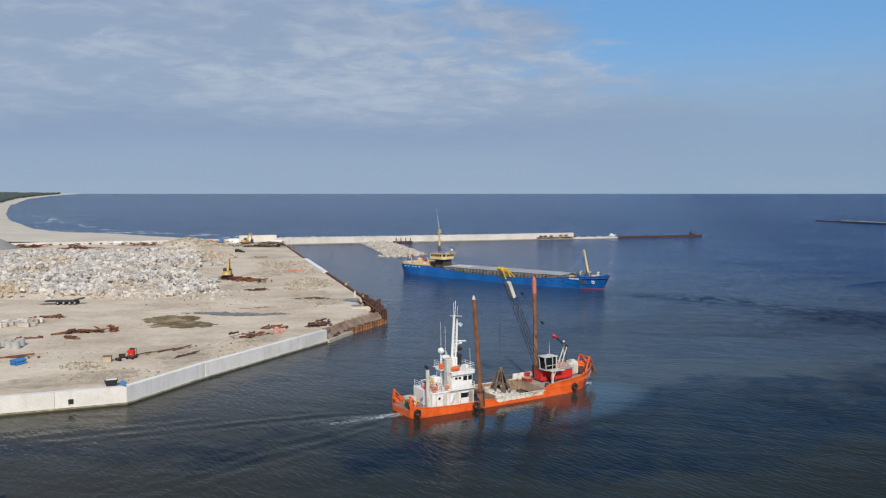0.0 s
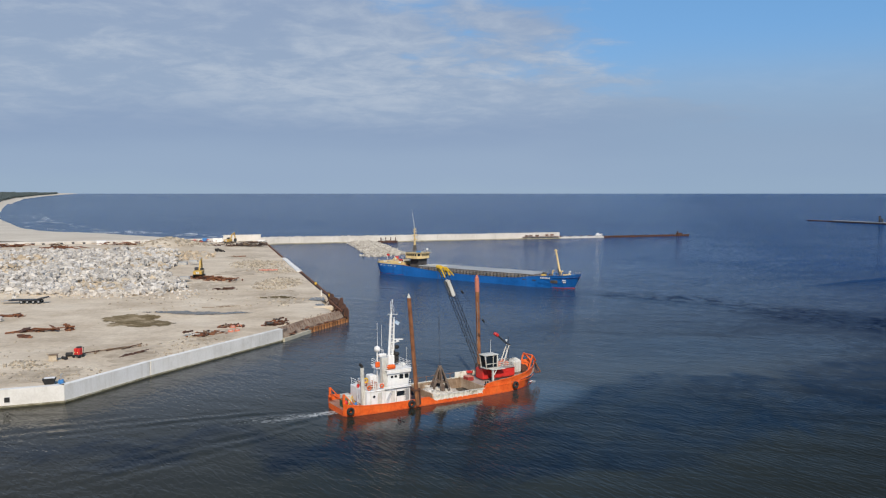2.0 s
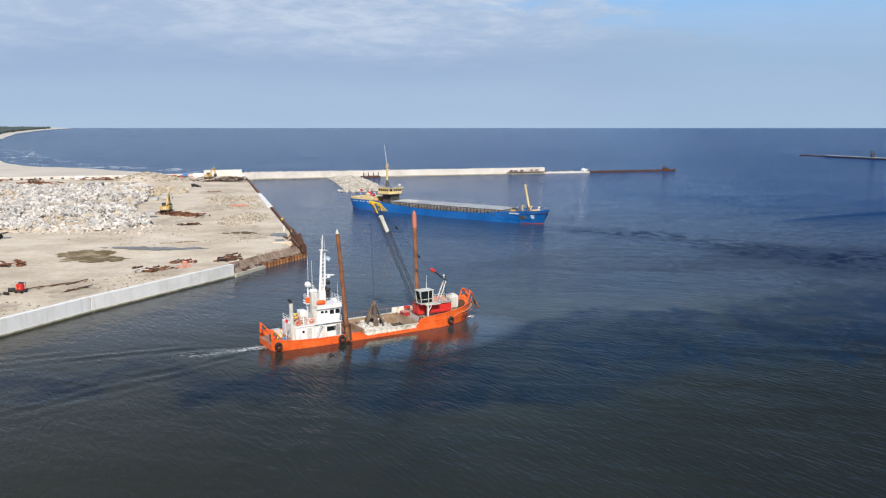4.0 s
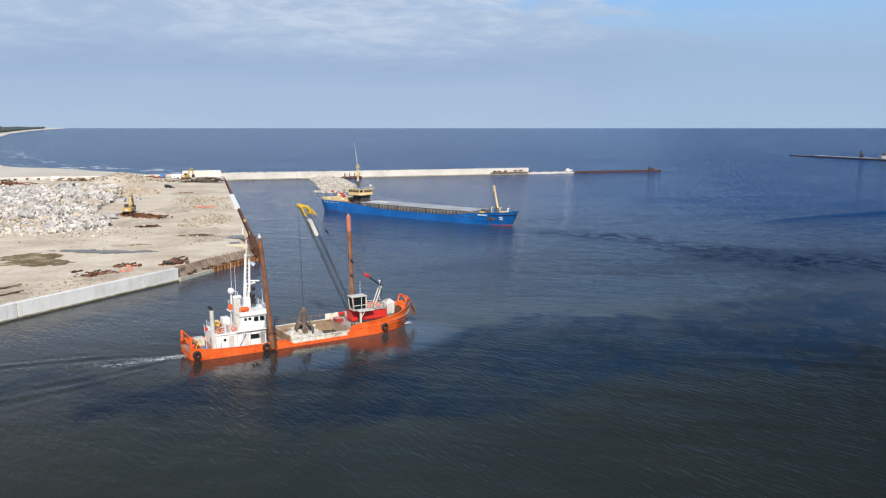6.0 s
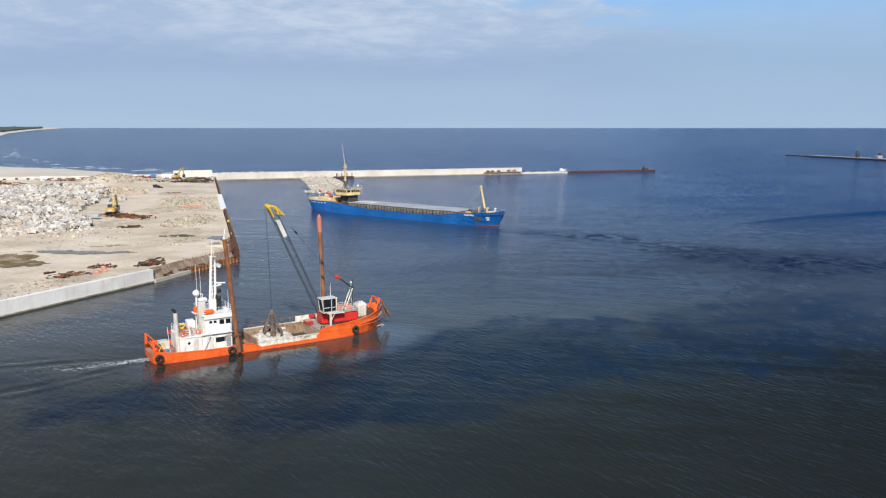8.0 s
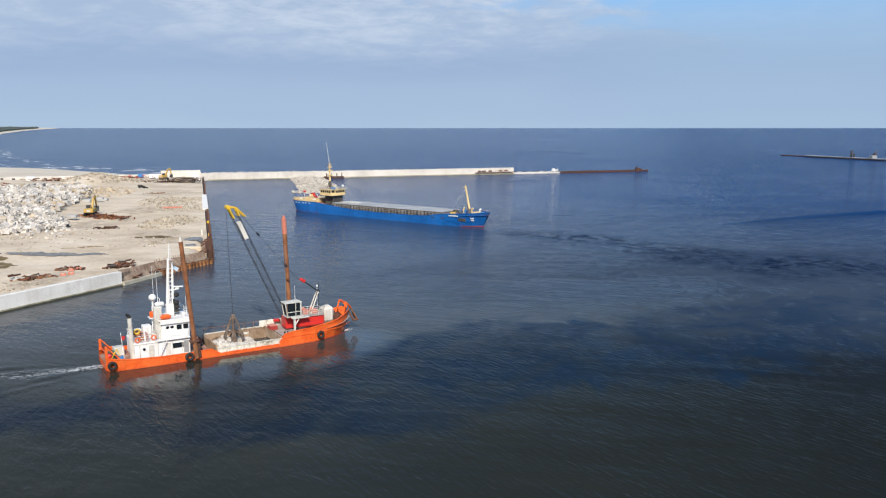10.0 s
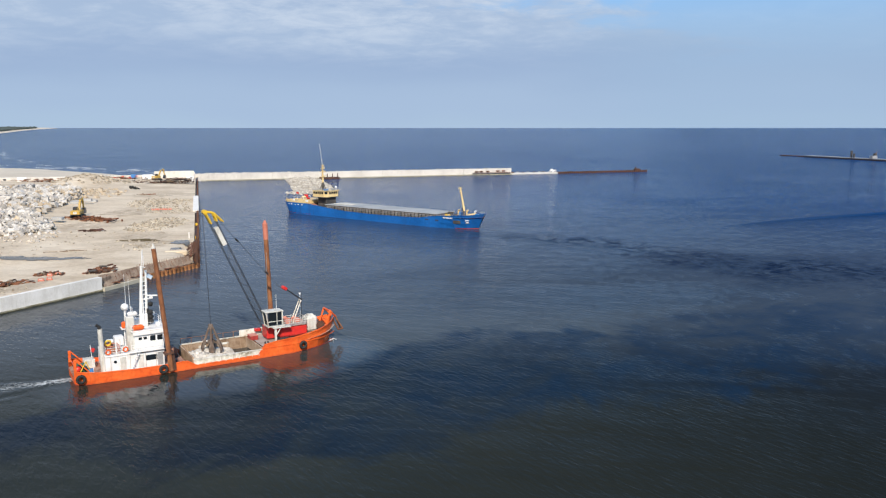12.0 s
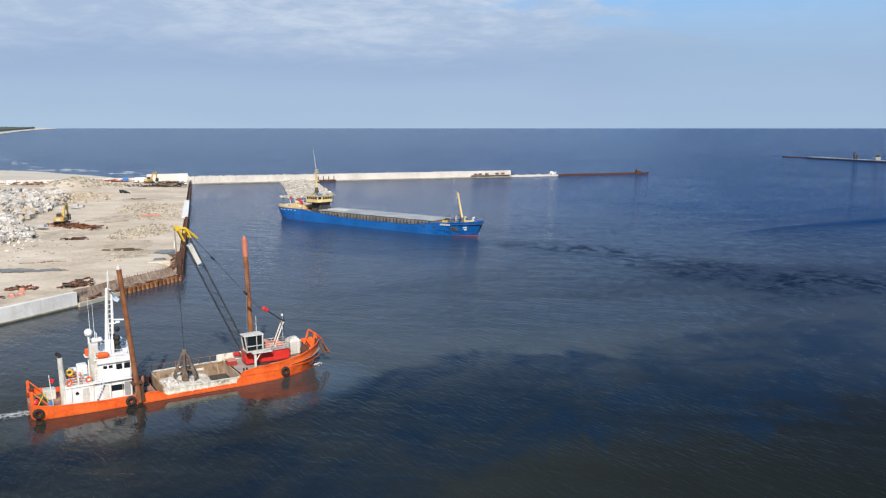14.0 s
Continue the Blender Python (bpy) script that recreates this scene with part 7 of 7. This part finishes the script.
# ---- beach, shallows and wood along the bay ----
SHORE = [(-128, 519), (-150, 545), (-185, 590), (-227, 627), (-281, 669), (-325, 682), (-393, 757), (-460, 860), (-546, 993), (-650, 1170), (-760, 1365), (-1050, 1900), (-1391, 2535), (-1720, 3260), (-1906, 3798), (-2010, 4180), (-2060, 4480)]


def build_beach():
    rows = []
    line = []
    for (xa, ya), (xb, yb) in zip(SHORE, SHORE[1:]):
        n = 8 if ya < 1000 else 4
        line += [(lerp(xa, xb, i / n), lerp(ya, yb, i / n)) for i in range(n)]
    for x, y in line + SHORE[-1:]:
        r = math.hypot(x - 20, y - 10)
        bz = sea_z(r)
        wob = 4 * noise.noise(Vector((x * 0.02, y * 0.02, 0)))
        row = []
        for d, z in ((-6, -0.5), (0, 0.02), (8, 0.4), (18, 0.9), (28, 1.4), (42, 2.0), (60, 2.6), (80, 3.2), (110, 3.6), (160, 4.2), (220, 4.5), (350, 5.0), (700, 6.0)):
            row.append((x - d + wob, y - 0.15 * d, bz + z + (min(1.0, d / 30) * (1.1 * noise.noise(Vector((x * 0.04 - d * 0.04, y * 0.04, 1))) + 0.5 * noise.noise(Vector((x * 0.15 - d * 0.1, y * 0.15, 2)))) if d > 5 else 0)))
        rows.append(row)
    bm = B()
    loft(bm, rows)
    ob = part("beach", bm, M_BEACH, smooth=True)
    tagged(ob, "long pale sand beach curving round the bay", "beach", kind="structure")


build_beach()


def build_wood():
    rng = random.Random(81)
    ps = []
    for i in range(5200):
        k = rng.random()
        y = lerp(1350, 4250, k)
        x = interp(y, [p[1] for p in SHORE], [p[0] for p in SHORE]) - lerp(60, 45, k) - 520 * rng.random() ** 1.5
        z = sea_z(math.hypot(x - 20, y - 10)) + 4 + rng.uniform(3, 6.5) * lerp(1.0, 0.55, k)
        ps.append((x, y, z, rng.uniform(3.5, 6)))
    ob = stones("pine_wood", ps, M_PINE, seed=82)
    tagged(ob, "dark pine wood with haze in its colour behind the far beach", "woodland", kind="stuff")


build_wood()

# ---- foam: breakers on the beach and the dredger's wake ----
def foam(name, blobs, label, seed, cat):
    """Thin ragged foam flecks lying on the water: blobs are (x, y, length, width, turn)."""
    rng = random.Random(seed)
    vs, fs = [], []
    for x, y, l, w, a in blobs:
        n = 9
        o = len(vs)
        ca, sa = math.cos(radians(a)), math.sin(radians(a))
        for k in range(n):
            t = 2 * math.pi * k / n
            r = rng.uniform(0.55, 1.15)
            u, v = l / 2 * r * math.cos(t), w / 2 * r * math.sin(t)
            vs.append((x + u * ca - v * sa, y + u * sa + v * ca, 0.10))
        vs.append((x, y, 0.13 + 0.05 * w))
        fs += [(o + k, o + (k + 1) % n, o + n) for k in range(n)]
    ob = raw(name, vs, fs, M_FOAM)
    return tagged(ob, label, cat, kind="stuff")


rng = random.Random(91)
bl = []
for i in range(80):
    k = rng.uniform(0.2, 7.5)
    j = int(k)
    x = lerp(SHORE[j + 2][0], SHORE[j + 3][0], k - j) + rng.uniform(4, 60)
    y = lerp(SHORE[j + 2][1], SHORE[j + 3][1], k - j) + rng.uniform(0, 25)
    bl.append((x, y, rng.uniform(3, 16), rng.uniform(0.8, 2.5), rng.uniform(-15, 35)))
foam("breaker_foam", bl, "white breaker foam off the beach", 92, "foam")
hx, hy = math.cos(radians(31.6)), math.sin(radians(31.6))
bl = [(26.0 + rng.gauss(0, 0.35), 139.2 + rng.gauss(0, 0.5), rng.uniform(0.15, 0.5), 0.15, rng.uniform(0, 180)) for i in range(26)]
foam("bow_foam", bl, "small foam flecks at the dredger bow", 94, "foam")


# ---- ship waves ----
def wave_patch(m, lx, ly, step, f, label):
    nx, ny = int(lx / step), int(ly / step)
    vs = [((i / nx - 0.5) * lx, (j / ny - 0.5) * ly) for j in range(ny + 1) for i in range(nx + 1)]
    out = []
    for x, y in vs:
        fade = min(1.0, 5 * (0.5 - abs(x / lx)), 5 * (0.5 - abs(y / ly)))
        out.append(m @ Vector((x, y, 0.012 + max(-0.03, f(x, y) * fade) - 0.03 * (1 - fade))))
    fs = [(j * (nx + 1) + i, j * (nx + 1) + i + 1, (j + 1) * (nx + 1) + i + 1, (j + 1) * (nx + 1) + i) for j in range(ny) for i in range(nx)]
    ob = raw("ship_waves", out, fs, M_SEA, smooth=True)
    tagged(ob, label, "waves", kind="stuff")


def kelvin(x, y):
    """Diverging wave crests astern; x runs ahead, 0 at the stern."""
    s_ = 30 - x
    if s_ <= 0:
        return 0.0
    h = 0.0
    for sg in (-1, 1):
        d = sg * y - 0.34 * s_
        d += 1.2 * noise.noise(Vector((x * 0.12, y * 0.12, 5)))
        h += 0.11 * math.exp(-(d / (1.5 + 0.12 * s_)) ** 2) * math.cos(d * 1.7 + 0.25 * s_) * math.exp(-s_ / 40) * (0.6 + noise.noise(Vector((x * 0.2, y * 0.2, 1))))
    h += 0.015 * math.exp(-(y / (1.5 + 0.2 * s_)) ** 2) * math.cos(s_ * 1.4)
    return h + 0.06 * math.exp(-s_ / 40)


wave_patch(pose(-6.3 - 30 * hx, 119.7 - 30 * hy, 0, 0, 0, 31.6), 64, 60, 0.45, kelvin, "diverging waves astern of the dredger")

# one long low wave running out from the coaster
bm = B()
rows = []
CREST = [(143, 286), (168, 301), (191, 312), (218, 325), (270, 345), (340, 370), (420, 395)]
for k in range(41):
    t = k / 40 * (len(CREST) - 1)
    j = min(int(t), len(CREST) - 2)
    x, y = lerp(CREST[j][0], CREST[j + 1][0], t - j), lerp(CREST[j][1], CREST[j + 1][1], t - j)
    h = 0.62 * math.sin(math.pi * min(1, 0.03 + k / 14) / 2)
    rows.append([(x + o * 0.5, y + o * 0.85, -0.02 + h * max(0, 1 - (o / 2.4) ** 2)) for o in (-2.5, -1.6, -0.8, 0, 0.8, 1.6, 2.5)])
loft(bm, rows)
tagged(part("bow_wave", bm, M_SEA, smooth=True), "single low wave crest crossing the sea", "wave", kind="stuff")


def churn(x, y):
    """Choppy water in a wide curved lane, left by the coaster's turn."""
    px, py = x + 112, y + 234
    c = interp(px, [45, 70, 90, 112, 140, 190], [272, 260, 236, 207, 199, 204])
    w = interp(px, [45, 70, 90, 112, 140, 190], [3, 8, 15, 18, 19, 22])
    k = math.exp(-((py - c) / w) ** 2)
    q = py - c
    v = Vector((px * 0.13, q * 0.62, 0))
    gust = max(0.0, 0.5 + 1.7 * noise.noise(Vector((px * 0.045, q * 0.14, 3))))
    return 0.6 * k * (0.6 * noise.noise(v) + 0.42 * noise.noise(Vector((px * 0.5, q * 1.05, 4)))) * gust


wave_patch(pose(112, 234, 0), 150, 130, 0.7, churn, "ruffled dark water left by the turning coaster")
